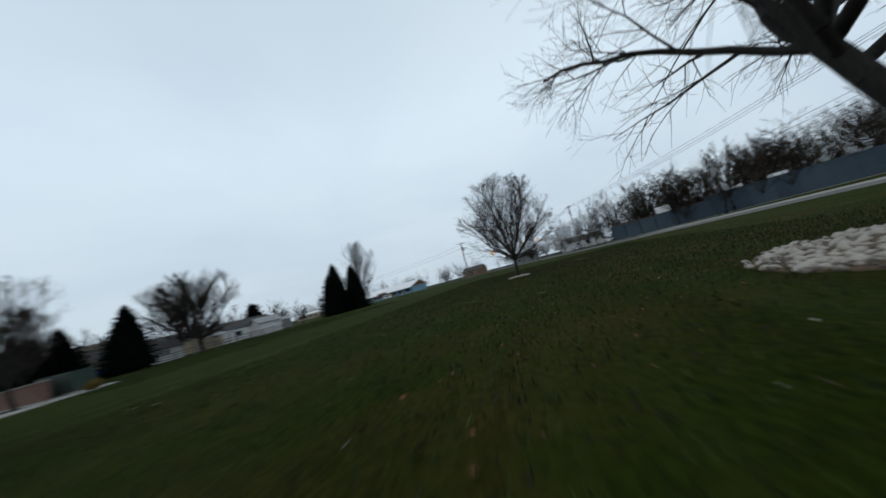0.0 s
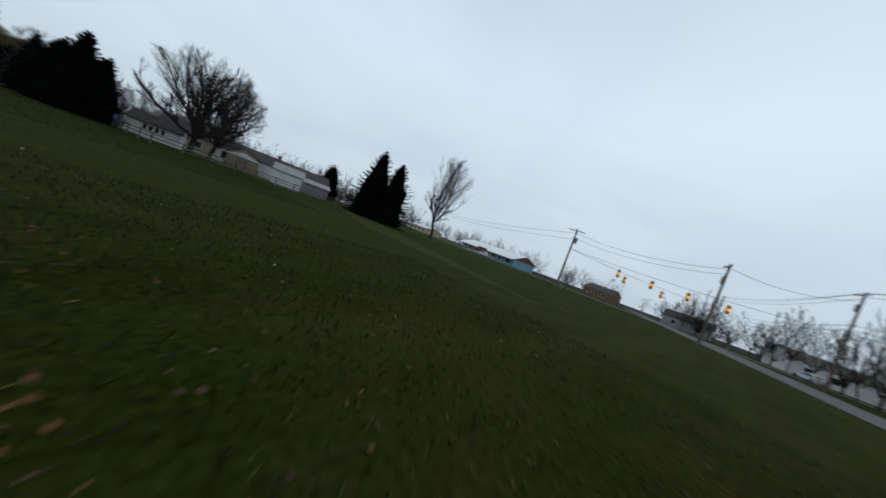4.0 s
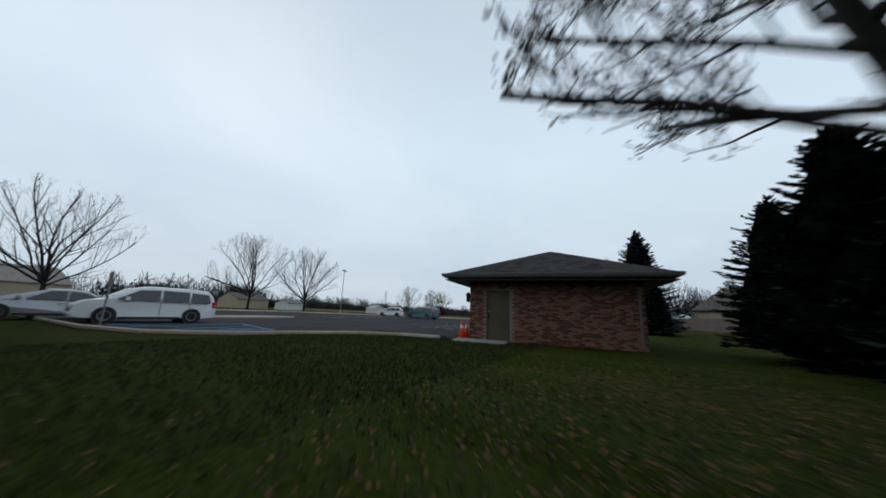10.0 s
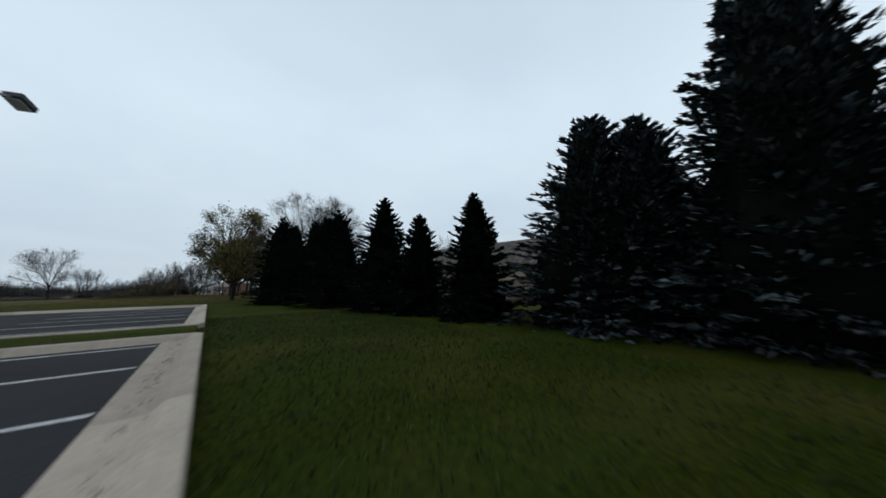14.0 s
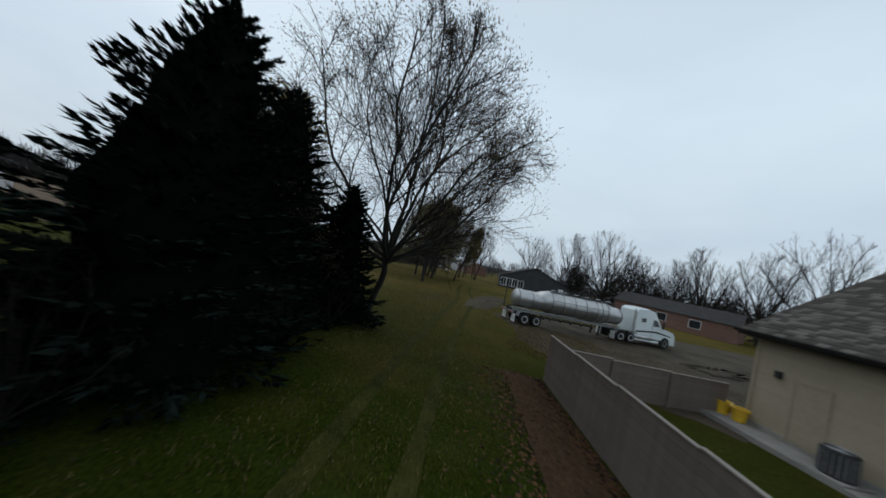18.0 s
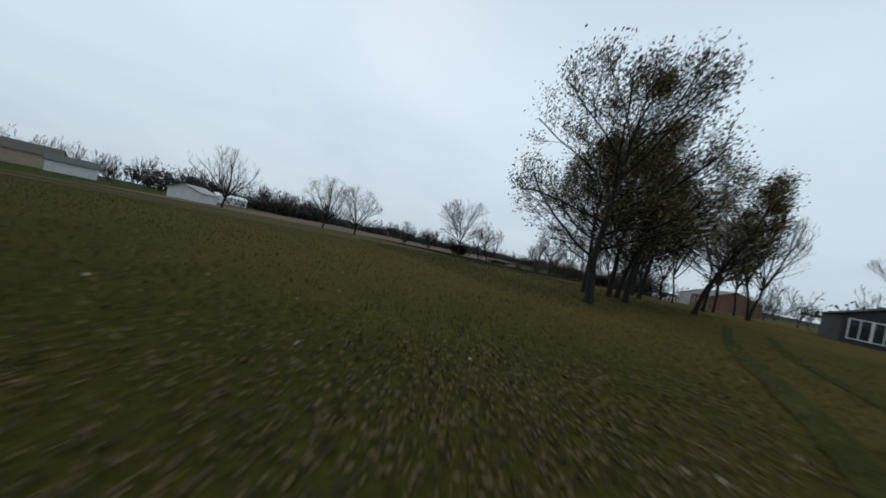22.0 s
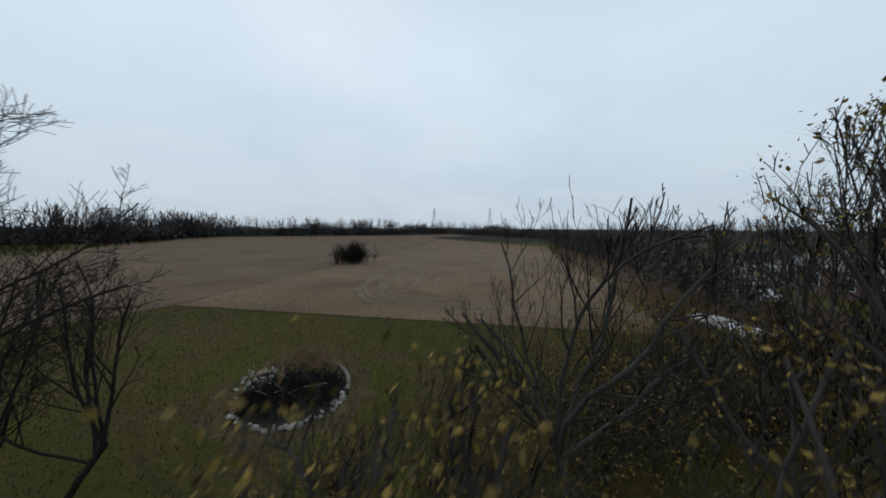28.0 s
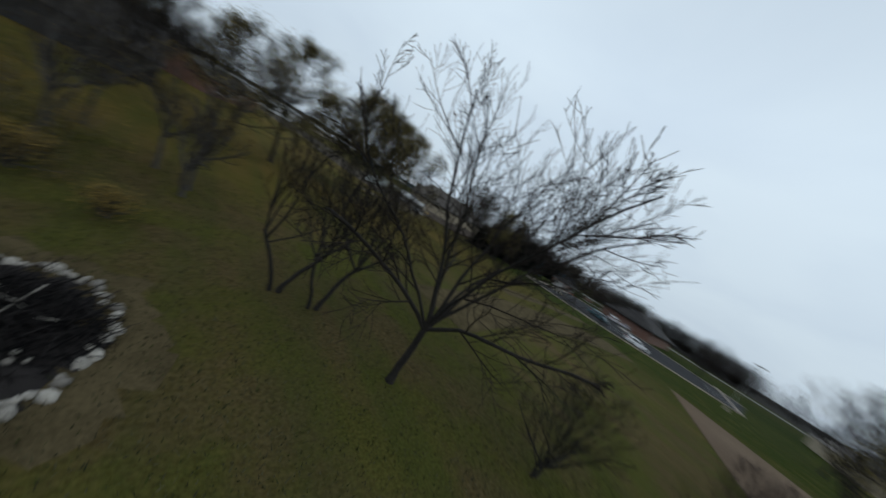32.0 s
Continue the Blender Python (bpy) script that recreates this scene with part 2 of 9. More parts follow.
TRUCK_WHITE = material("pale_truck_paint", (0.60, 0.66, 0.66), (0.70, 0.75, 0.75), 2.0, 0.25, 8, 0.0, spec=0.5)
CAR_WHITE = material("white_car_paint", (0.70, 0.70, 0.71), (0.78, 0.78, 0.79), 3.0, 0.22, 6, 0.0, spec=0.5)
CAR_SILVER = material("silver_car_paint", (0.34, 0.36, 0.38), (0.44, 0.46, 0.48), 3.0, 0.28, 6, 0.0, metal=0.4)
CAR_TEAL = material("teal_car_paint", (0.055, 0.115, 0.135), (0.09, 0.16, 0.18), 3.0, 0.28, 6, 0.0, metal=0.3)
CAR_DARK = material("dark_car_paint", (0.02, 0.02, 0.024), (0.04, 0.04, 0.045), 3.0, 0.25, 6, 0.0)
GLASS_DARK = glass("dark_glass")
LAMP_RED = glass("red_lamp_glass", (0.45, 0.015, 0.012), 0.2)
LAMP_CLEAR = glass("clear_lamp_glass", (0.75, 0.75, 0.74), 0.15)
CONE_ORANGE = material("orange_cone_plastic", (0.62, 0.06, 0.02), (0.80, 0.10, 0.03), 0.4, 0.55, 6, 0.05)
TARP_BLUE = material("blue_tarp", (0.01, 0.06, 0.40), (0.03, 0.13, 0.62), 0.5, 0.5, 5, 0.4)
BRONZE_DOOR = material("bronze_brown_door_paint", (0.060, 0.046, 0.026), (0.095, 0.075, 0.046), 0.8, 0.45, 8, 0.05)
UTILITY_GREEN = material("utility_green_paint", (0.018, 0.035, 0.028), (0.04, 0.065, 0.052), 0.8, 0.5, 8, 0.05)
YELLOW_PLASTIC = material("yellow_plastic", (0.55, 0.33, 0.02), (0.75, 0.47, 0.04), 0.5, 0.5, 6, 0.05)
BLUE_STEEL = material("blue_grey_wall_panels", (0.028, 0.047, 0.066), (0.052, 0.08, 0.105), 2.0, 0.6, 8, 0.05, vary=0.3)
ROOF_WHITE = material("white_metal_roof", (0.62, 0.62, 0.62), (0.78, 0.78, 0.78), 2.0, 0.5, 8, 0.05)
SHOP_BLUE = material("light_blue_shopfront", (0.10, 0.24, 0.33), (0.18, 0.34, 0.43), 2.0, 0.6, 8, 0.05)
WOOD_BROWN = material("brown_fascia", (0.10, 0.055, 0.03), (0.17, 0.10, 0.06), 1.0, 0.8, 8, 0.2)
SIGNAL_YELLOW = material("yellow_signal_housing", (0.55, 0.30, 0.02), (0.72, 0.42, 0.03), 0.5, 0.5, 6, 0.05)
ASH = material("charred_brush", (0.006, 0.006, 0.006), (0.028, 0.025, 0.024), 0.4, 0.95, 8, 0.5, island=0.7, spec=0.05)
DEAD_STEM = material("dead_brown_stems", (0.10, 0.062, 0.034), (0.27, 0.18, 0.10), 0.8, 0.95, 8, 0.2, island=0.8)


# ---- mesh tools ----
def link_mesh(name, verts, faces, mat, parent=None, label="", smooth=False):
    """One mesh object from arrays; faces all of one size, as an array, or a list of such arrays."""
    me = bpy.data.meshes.new(name)
    verts = np.asarray(verts, np.float32).reshape(-1, 3)
    groups = [np.asarray(f, np.int32) for f in (faces if isinstance(faces, list) else [faces]) if len(f)]
    loops = np.concatenate([g.ravel() for g in groups])
    sizes = np.concatenate([np.full(len(g), g.shape[1], np.int32) for g in groups])
    me.vertices.add(len(verts))
    me.vertices.foreach_set("co", verts.ravel())
    me.loops.add(len(loops))
    me.loops.foreach_set("vertex_index", loops)
    me.polygons.add(len(sizes))
    me.polygons.foreach_set("loop_start", np.concatenate([[0], np.cumsum(sizes)[:-1]]).astype(np.int32))
    me.polygons.foreach_set("loop_total", sizes)
    if smooth:
        me.polygons.foreach_set("use_smooth", np.ones(len(sizes), bool))
    me.update(calc_edges=True)
    me.materials.append(mat)
    ob = new(name, me)
    if parent:
        ob.parent = parent
    if label:
        ob["label"] = label
    return ob


def part(name, bm, mat, parent=None, label="", smooth=False):
    """Links a bmesh as one mesh object under a thing or a part."""
    me = bpy.data.meshes.new(name)
    bmesh.ops.recalc_face_normals(bm, faces=bm.faces)
    bm.to_mesh(me)
    bm.free()
    me.materials.append(mat)
    if smooth:
        for p in me.polygons:
            p.use_smooth = True
    ob = new(name, me)
    if parent:
        ob.parent = parent
    if label:
        ob["label"] = label
    return ob


def again(ob, m, parent=None):
    """Another object on the same mesh, at the pose m."""
    o = new(ob.name.split(".")[0], ob.data)
    o.matrix_basis = m
    if parent or ob.parent:
        o.parent = parent or ob.parent
    if "label" in ob:
        o["label"] = ob["label"]
    return o


def add_box(bm, lo, hi, bevel=0.0, m=None):
    """A box between two corners, its edges rounded by bevel."""
    lo, hi = Vector(lo), Vector(hi)
    made = bmesh.ops.create_cube(bm, size=1.0, matrix=Matrix.Translation((lo + hi) / 2) @ Matrix.Diagonal((*(hi - lo), 1)))["verts"]
    if bevel:
        edges = list({e for v in made for e in v.link_edges})
        r = bmesh.ops.bevel(bm, geom=edges, offset=bevel, segments=1, affect="EDGES", clamp_overlap=True)
        made = list({v for f in r["faces"] for v in f.verts} | {v for v in made if v.is_valid})
    if m:
        bmesh.ops.transform(bm, matrix=m, verts=[v for v in made if v.is_valid])
    return made


def box(lo, hi, bevel=0.0, m=None):
    bm = bmesh.new()
    add_box(bm, lo, hi, bevel, m)
    return bm


def add_rod(bm, a, b, r0, r1=None, sides=8):
    """A capped, tapering rod from a to b."""
    a, b = Vector(a), Vector(b)
    d = b - a
    m = Matrix.Translation((a + b) / 2) @ d.to_track_quat("Z", "Y").to_matrix().to_4x4()
    return bmesh.ops.create_cone(bm, cap_ends=True, segments=sides, radius1=r0, radius2=r0 if r1 is None else r1, depth=d.length, matrix=m)["verts"]


def rod(a, b, r0, r1=None, sides=8):
    bm = bmesh.new()
    add_rod(bm, a, b, r0, r1, sides)
    return bm


def add_lathe(bm, profile, sides=20, m=None):
    """A turned body round z from (radius, z) pairs."""
    rings = []
    for r, z in profile:
        rings.append([bm.verts.new((r * math.cos(2 * math.pi * k / sides), r * math.sin(2 * math.pi * k / sides), z)) for k in range(sides)])
    for a, b in zip(rings, rings[1:]):
        for k in range(sides):
            bm.faces.new((a[k], a[(k + 1) % sides], b[(k + 1) % sides], b[k]))
    bm.faces.new(rings[0][::-1])
    bm.faces.new(rings[-1])
    if m:
        bmesh.ops.transform(bm, matrix=m, verts=[v for r in rings for v in r])


def add_prism(bm, outline, y0, y1, m=None, inset=0.0):
    """An (x, z) outline drawn out along y."""
    a = [bm.verts.new((x, y0, z)) for x, z in outline]
    b = [bm.verts.new((x, y1, z)) for x, z in outline]
    bm.faces.new(a)
    bm.faces.new(b[::-1])
    n = len(a)
    for k in range(n):
        bm.faces.new((a[k], a[(k + 1) % n], b[(k + 1) % n], b[k]))
    if m:
        bmesh.ops.transform(bm, matrix=m, verts=a + b)
    return a + b


def thing(name, m, label, category, group="", kind=""):
    """An empty at a thing's base, that carries its parts."""
    e = new(name)
    e.matrix_basis = m
    return tagged(e, label, category, group, kind)


def hill(x, y):
    """The height of the ground."""
    z = 0.0
    for cx, cy, rx, ry, h in HILLS:
        z += h * math.exp(-(((x - cx) / rx) ** 2) - (((y - cy) / ry) ** 2))
    return z


def hills(xy):
    z = np.zeros(len(xy))
    for cx, cy, rx, ry, h in HILLS:
        z += h * np.exp(-(((xy[:, 0] - cx) / rx) ** 2) - (((xy[:, 1] - cy) / ry) ** 2))
    return z


HILLS = [
    (-116.0, 0.0, 14.0, 10.0, -0.35),
    (-100.0, 21.0, 18.0, 10.0, -0.45),
    (-300.0, -120.0, 110.0, 120.0, -4.5),
]


def at(x, y, rz=0.0, dz=0.0, s=1.0):
    """A pose on the ground."""
    m = pose(x, y, hill(x, y) + dz, 0, 0, rz)
    return m @ Matrix.Scale(s, 4) if s != 1.0 else m

# ---- trees ----
def tubes(p0, p1, r0, r1, sides):
    """Tapered tubes for all pieces of wood at once: vertices and quads."""
    p0, p1 = np.asarray(p0), np.asarray(p1)
    d = p1 - p0
    d /= np.linalg.norm(d, axis=1, keepdims=True) + 1e-9
    ref = np.where(np.abs(d[:, 2:]) > 0.9, [[1.0, 0, 0]], [[0, 0, 1.0]])
    u = np.cross(d, ref)
    u /= np.linalg.norm(u, axis=1, keepdims=True) + 1e-9
    v = np.cross(d, u)
    a = np.arange(sides) * 2 * np.pi / sides
    ring = np.cos(a)[None, :, None] * u[:, None] + np.sin(a)[None, :, None] * v[:, None]
    low = p0[:, None] + ring * np.asarray(r0)[:, None, None]
    high = p1[:, None] + ring * np.asarray(r1)[:, None, None]
    verts = np.concatenate([low, high], 1).reshape(-1, 3)
    k = np.arange(sides)
    quad = np.stack([k, (k + 1) % sides, (k + 1) % sides + sides, k + sides], 1)
    faces = (quad[None] + (np.arange(len(p0)) * 2 * sides)[:, None, None]).reshape(-1, 4)
    return verts, faces


def unit(v):
    return v / (np.linalg.norm(v) + 1e-9)


def grow(rng, height, trunk_r, fork=0.22, width=0.0, low=20, limbs=8, kids=(7, 6, 4), leader=0.0, lift=0.22, stems=1, wob=0.09, ratio=0.42, base_spread=0.25, twig=0.0, lean=(0.0, 0.0), belly=0.5, cuts=(4, 3, 2), limb_step=0.06):
    """The wood of a tree within a rounded crown: pieces (p0, p1, r0, r1, level) and the ends of its twigs."""
    wood, tips = [], []
    width = width or height * 0.8
    thin = twig or height * 0.0008
    zb = height * fork * 0.5
    zc = zb + (height - zb) * belly
    sway = np.array([lean[0], lean[1], 0.0])

    def outside(p, scale):
        up = (height - zc) if p[2] > zc else (zc - zb)
        d = p - sway * (p[2] / height)
        w = abs(p[2] - zc) / up
        return (d[0] ** 2 + d[1] ** 2) / (width / 2) ** 2 + (w ** 2.3 if p[2] > zc else w ** 5) > scale * scale

    def branch(p, d, length, r, level, step, scale, end=0.25):
        pts = [p]
        n = max(2, int(length / step))
        st = length / n
        noise = rng.normal(0, wob, (n, 3))
        noise[:, 2] += lift * (0.0 if level == 0 else 0.14 if level == 1 else 0.25)
        for k in range(n):
            d = unit(d + noise[k])
            q = p + d * st
            if level and outside(q, scale) and k > 0:
                break
            f0, f1 = 1 - (1 - end) * k / n, 1 - (1 - end) * (k + 1) / n
            wood.append((p, q, max(r * f0, thin), max(r * f1, thin * 0.7), level))
            p = q
            pts.append(p)
        return pts

    def along(pts, t):
        t = t * (len(pts) - 1)
        k = min(int(t), len(pts) - 2)
        return pts[k] + (pts[k + 1] - pts[k]) * (t - k), unit(pts[k + 1] - pts[k])

    def side(d, angle, spin):
        ref = np.array([1.0, 0, 0]) if abs(d[2]) > 0.9 else np.array([0, 0, 1.0])
        u = unit(np.cross(d, ref))
        v = np.cross(d, u)
        return unit(d * math.cos(angle) + (u * math.cos(spin) + v * math.sin(spin)) * math.sin(angle))

    def fill(pts, r, level):
        if level > len(kids):
            tips.append(pts[-1])
            return
        length = np.linalg.norm(pts[-1] - pts[0]) + 0.1
        n = kids[level - 1]
        for k in range(n):
            t = 0.18 + 0.8 * (k + rng.uniform(0.1, 0.9)) / n
            p, d = along(pts, t)
            ln = length * ratio * rng.uniform(0.7, 1.25) * (1.25 - 0.6 * t) * (1.25 if level > 1 else 1.0)
            sd = side(d, radians(rng.uniform(26, 52)), rng.uniform(0, 2 * math.pi))
            rr = r * 0.5 * (1.1 - 0.6 * t)
            sub = branch(p, unit(sd + np.array([0, 0, lift])), ln, rr, level + 1, ln / cuts[min(level, 3) - 1] * 0.99, rng.uniform(0.92, 1.08))
            fill(sub, rr, level + 1)
        tips.append(pts[-1])

    for s in range(stems):
        up = unit(np.array([lean[0], lean[1], height]))
        foot = np.zeros(3)
        if stems > 1:
            a = 2 * math.pi * s / stems + rng.uniform(-0.3, 0.3)
            up = unit(np.array([math.cos(a) * base_spread, math.sin(a) * base_spread, 1.0]))
            foot = np.array([math.cos(a), math.sin(a), 0]) * trunk_r * 1.2
        tr = trunk_r * (1.0 if s == 0 else rng.uniform(0.65, 0.9))
        top = height * (leader if leader else fork)
        wood.append((foot - np.array([0, 0, 0.25]), foot + up * 0.35, tr * 1.5, tr * 1.05, 0))
        trunk = branch(foot + up * 0.3, up, top - 0.3, tr, 0, max(0.4, top / 7), 9.0, 0.12 if leader else 0.8)
        for k in range(limbs):
            u = (k + rng.uniform(0.1, 0.9)) / limbs
            spin = k * 2.4 + rng.uniform(-0.4, 0.4)
            if leader:
                p, dd = along(trunk, min(fork / leader + (1 - fork / leader) * u, 0.995))
                elev = radians(low + 20 * u + rng.uniform(-8, 8))
                lr = tr * 0.28 * (1.1 - 0.75 * u)
            else:
                p, dd = along(trunk, 1.0 - 0.28 * (1 - u) * rng.uniform(0.3, 1.0))
                elev = radians(low + (84 - low) * u ** 0.9 + rng.uniform(-6, 6))
                lr = tr * rng.uniform(0.38, 0.62)
            out = np.array([math.cos(spin) * math.cos(elev), math.sin(spin) * math.cos(elev), math.sin(elev)])
            sub = branch(p, unit(out + up * 0.12), height, lr, 1, height * limb_step, rng.uniform(0.88, 1.04), 0.03)
            fill(sub, lr, 1)
        if leader:
            tips.append(trunk[-1])
    return wood, tips


def leaf_cards(rng, centres, count, spread, size):
    """Small folded leaves strewn about the given points."""
    c = np.asarray(centres)
    n = len(c) * count
    p = np.repeat(c, count, 0) + rng.normal(0, spread, (n, 3))
    a, b = rng.normal(0, 1, (n, 3)), rng.normal(0, 1, (n, 3))
    a /= np.linalg.norm(a, axis=1, keepdims=True)
    b -= a * (a * b).sum(1, keepdims=True)
    b /= np.linalg.norm(b, axis=1, keepdims=True)
    s = size * rng.uniform(0.6, 1.4, (n, 1))
    v = np.stack([p - a * s, p + b * s * 0.55, p + a * s, p - b * s * 0.55], 1).reshape(-1, 3)
    return v, np.arange(n * 4).reshape(-1, 4)


def deciduous(rng, m, label, leaves=None, leaf_count=3, leaf_size=0.05, leaf_spread=0.25, bark=None, twigs=None, fine_sides=3, name="tree", group="", **how):
    """A broad-leaved tree: trunk, twigs and whatever leaves it has kept."""
    e = thing(name, m, label, "tree", group)
    wood, tips = grow(rng, **how)
    lev = np.array([w[4] for w in wood])
    arr = [np.array([w[k] for w in wood]) for k in range(4)]
    thick = lev <= 1
    link_mesh("trunk", *tubes(*(a[thick] for a in arr), 7), bark or BARK, e, smooth=True)
    mid = (lev == 2)
    v1, f1 = tubes(*(a[mid] for a in arr), 4)
    v2, f2 = tubes(*(a[lev > 2] for a in arr), fine_sides)
    link_mesh("crown", np.concatenate([v1, v2]), np.concatenate([f1, f2 + len(v1)]), twigs or TWIG, e)
    if leaves:
        link_mesh("foliage", *leaf_cards(rng, tips, leaf_count, leaf_spread, leaf_size), leaves, e, "sparse late-autumn leaves")
    return e


def spruce(rng, m, label, height=9.0, radius=2.6, mat=None, rows=34, skirt=0.15, taper=0.72, name="spruce_tree", group="", fine=1.0, second=None):
    """A conifer: trunk, and fan-shaped needle-clad boughs in uneven tiers round a dense heart. second: a side leader (x, y, share of the height)."""
    e = thing(name, m, label, "tree", group)
    leaders = [(0.0, 0.0, height, radius)] + ([(second[0], second[1], height * second[2], radius * 0.8)] if second else [])
    lobes = rng.uniform(0, 2 * np.pi, 4)

    def uneven(a, u):
        return 1 + 0.10 * math.sin(3 * a + lobes[0] + 5 * u) + 0.08 * math.sin(5 * a + lobes[1] - 9 * u) + 0.07 * math.sin(21 * u + lobes[2] + 2 * a)

    V, F, used = [], [], 0
    core, cf, cn = [], [], 0
    for x0, y0, top, rad in leaders:
        v, f = tubes([[x0, y0, -0.2]], [[x0, y0, top * 0.97]], [0.022 * top], [0.02], 7)
        V.append(v), F.append(f + used)
        used += len(v)
        shape = lambda u: rad * (1 - u) ** taper * (0.86 + 0.14 * min(1, u * 8))
        # a solid core that nobody can see through, coloured near-black for the shade inside
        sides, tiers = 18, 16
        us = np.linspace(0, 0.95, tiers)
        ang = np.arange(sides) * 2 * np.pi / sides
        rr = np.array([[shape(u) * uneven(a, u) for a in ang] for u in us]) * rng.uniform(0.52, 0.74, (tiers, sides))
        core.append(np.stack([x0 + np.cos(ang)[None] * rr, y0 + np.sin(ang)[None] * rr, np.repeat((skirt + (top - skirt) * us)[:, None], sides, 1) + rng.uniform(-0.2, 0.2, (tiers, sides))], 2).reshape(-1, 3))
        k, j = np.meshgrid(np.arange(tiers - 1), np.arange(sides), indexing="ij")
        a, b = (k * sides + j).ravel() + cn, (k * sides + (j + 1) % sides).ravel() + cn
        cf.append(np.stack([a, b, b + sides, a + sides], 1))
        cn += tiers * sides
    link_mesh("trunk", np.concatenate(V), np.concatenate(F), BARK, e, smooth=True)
    link_mesh("heart", np.concatenate(core), np.concatenate(cf), NEEDLES_INNER, e, "solid core coloured as the dark inner shade")
    verts = []
    for x0, y0, top, rad in leaders:
        shape = lambda u: rad * (1 - u) ** taper * (0.86 + 0.14 * min(1, u * 8))
        P, D, L = [], [], []
        for k in range(rows):
            u = k / (rows - 1)
            z = skirt + (top * 0.985 - skirt) * u
            n = int(7 + 11 * (1 - u))
            for j in range(n):
                a = 2.4 * k + 2 * math.pi * j / n + rng.uniform(-0.3, 0.3)
                P.append((x0, y0, z + rng.uniform(-0.7, 0.7) * top / rows))
                D.append((math.cos(a), math.sin(a), (0.68 * u - 0.18) + rng.uniform(-0.12, 0.12)))
                L.append((shape(u) * uneven(a, u) + 0.1) * rng.choice([1, 1, 0.92, 0.84, 1.04]) * rng.uniform(0.9, 1.05))
        P, D, L = np.array(P), np.array(D), np.array(L)[:, None]
        D /= np.linalg.norm(D, axis=1, keepdims=True)
        lat = np.cross(D, [0, 0, 1.0])
        lat /= np.linalg.norm(lat, axis=1, keepdims=True)
        n = len(P)
        for s in range(int(46 * fine)):
            t = 0.40 + 0.6 * rng.uniform(0, 1, (n, 1)) ** 0.8
            # a fan: wide in the middle of the bough, one shoot at its tip
            off = rng.uniform(-1, 1, (n, 1))
            spread = off * L * 0.34 * (1.04 - t)
            c = P + D * L * t + lat * spread
            c[:, 2:] += 0.26 * L * (t - 0.35) * (t - 0.72) - 0.10 * np.abs(spread) + rng.normal(0, 0.025, (n, 1))
            out = D + lat * off * 0.9 + rng.normal(0, 0.16, (n, 3))
            out[:, 2] += 0.18
            out /= np.linalg.norm(out, axis=1, keepdims=True)
            ln = (0.105 + 0.036 * L) * rng.uniform(0.7, 1.35, (n, 1))
            wide = np.cross(out, rng.normal(0, 0.45, (n, 3)) + [0, 0, 1.0])
            wide /= np.linalg.norm(wide, axis=1, keepdims=True)
            w = ln * 0.24
            verts.append(np.stack([c - out * ln * 0.3, c + out * ln * 0.2 - wide * w, c + out * ln, c + out * ln * 0.2 + wide * w], 1))
    verts = np.concatenate(verts).reshape(-1, 3)
    link_mesh("crown", verts, np.arange(len(verts)).reshape(-1, 4), mat or NEEDLES, e)
    return e


def strewn(name, rng, xy, size, mat, label, category, lift=0.012, kind="stuff", upright=False, height=0.08):
    """Many small leaves or blades lying or standing on the ground, as one object."""
    n = len(xy)
    z = hills(xy) + lift
    p = np.column_stack([xy, z])
    ang = rng.uniform(0, 2 * np.pi, n)
    s = size * rng.uniform(0.6, 1.4, n)
    a = np.column_stack([np.cos(ang) * s, np.sin(ang) * s, rng.normal(0, 0.25, n) * s])
    if upright:
        h = np.column_stack([rng.normal(0, 0.35, n), rng.normal(0, 0.35, n), np.ones(n)]) * (height * rng.uniform(0.5, 1.4, n))[:, None]
        v = np.stack([p - a, p + a, p + h], 1).reshape(-1, 3)
        return tagged(link_mesh(name, v, np.arange(3 * n).reshape(-1, 3), mat), label, category, kind=kind)
    b = np.column_stack([-np.sin(ang) * s * 0.6, np.cos(ang) * s * 0.6, rng.normal(0, 0.3, n) * s])
    v = np.stack([p - a, p - b, p + a, p + b], 1).reshape(-1, 3)
    return tagged(link_mesh(name, v, np.arange(4 * n).reshape(-1, 4), mat), label, category, kind=kind)

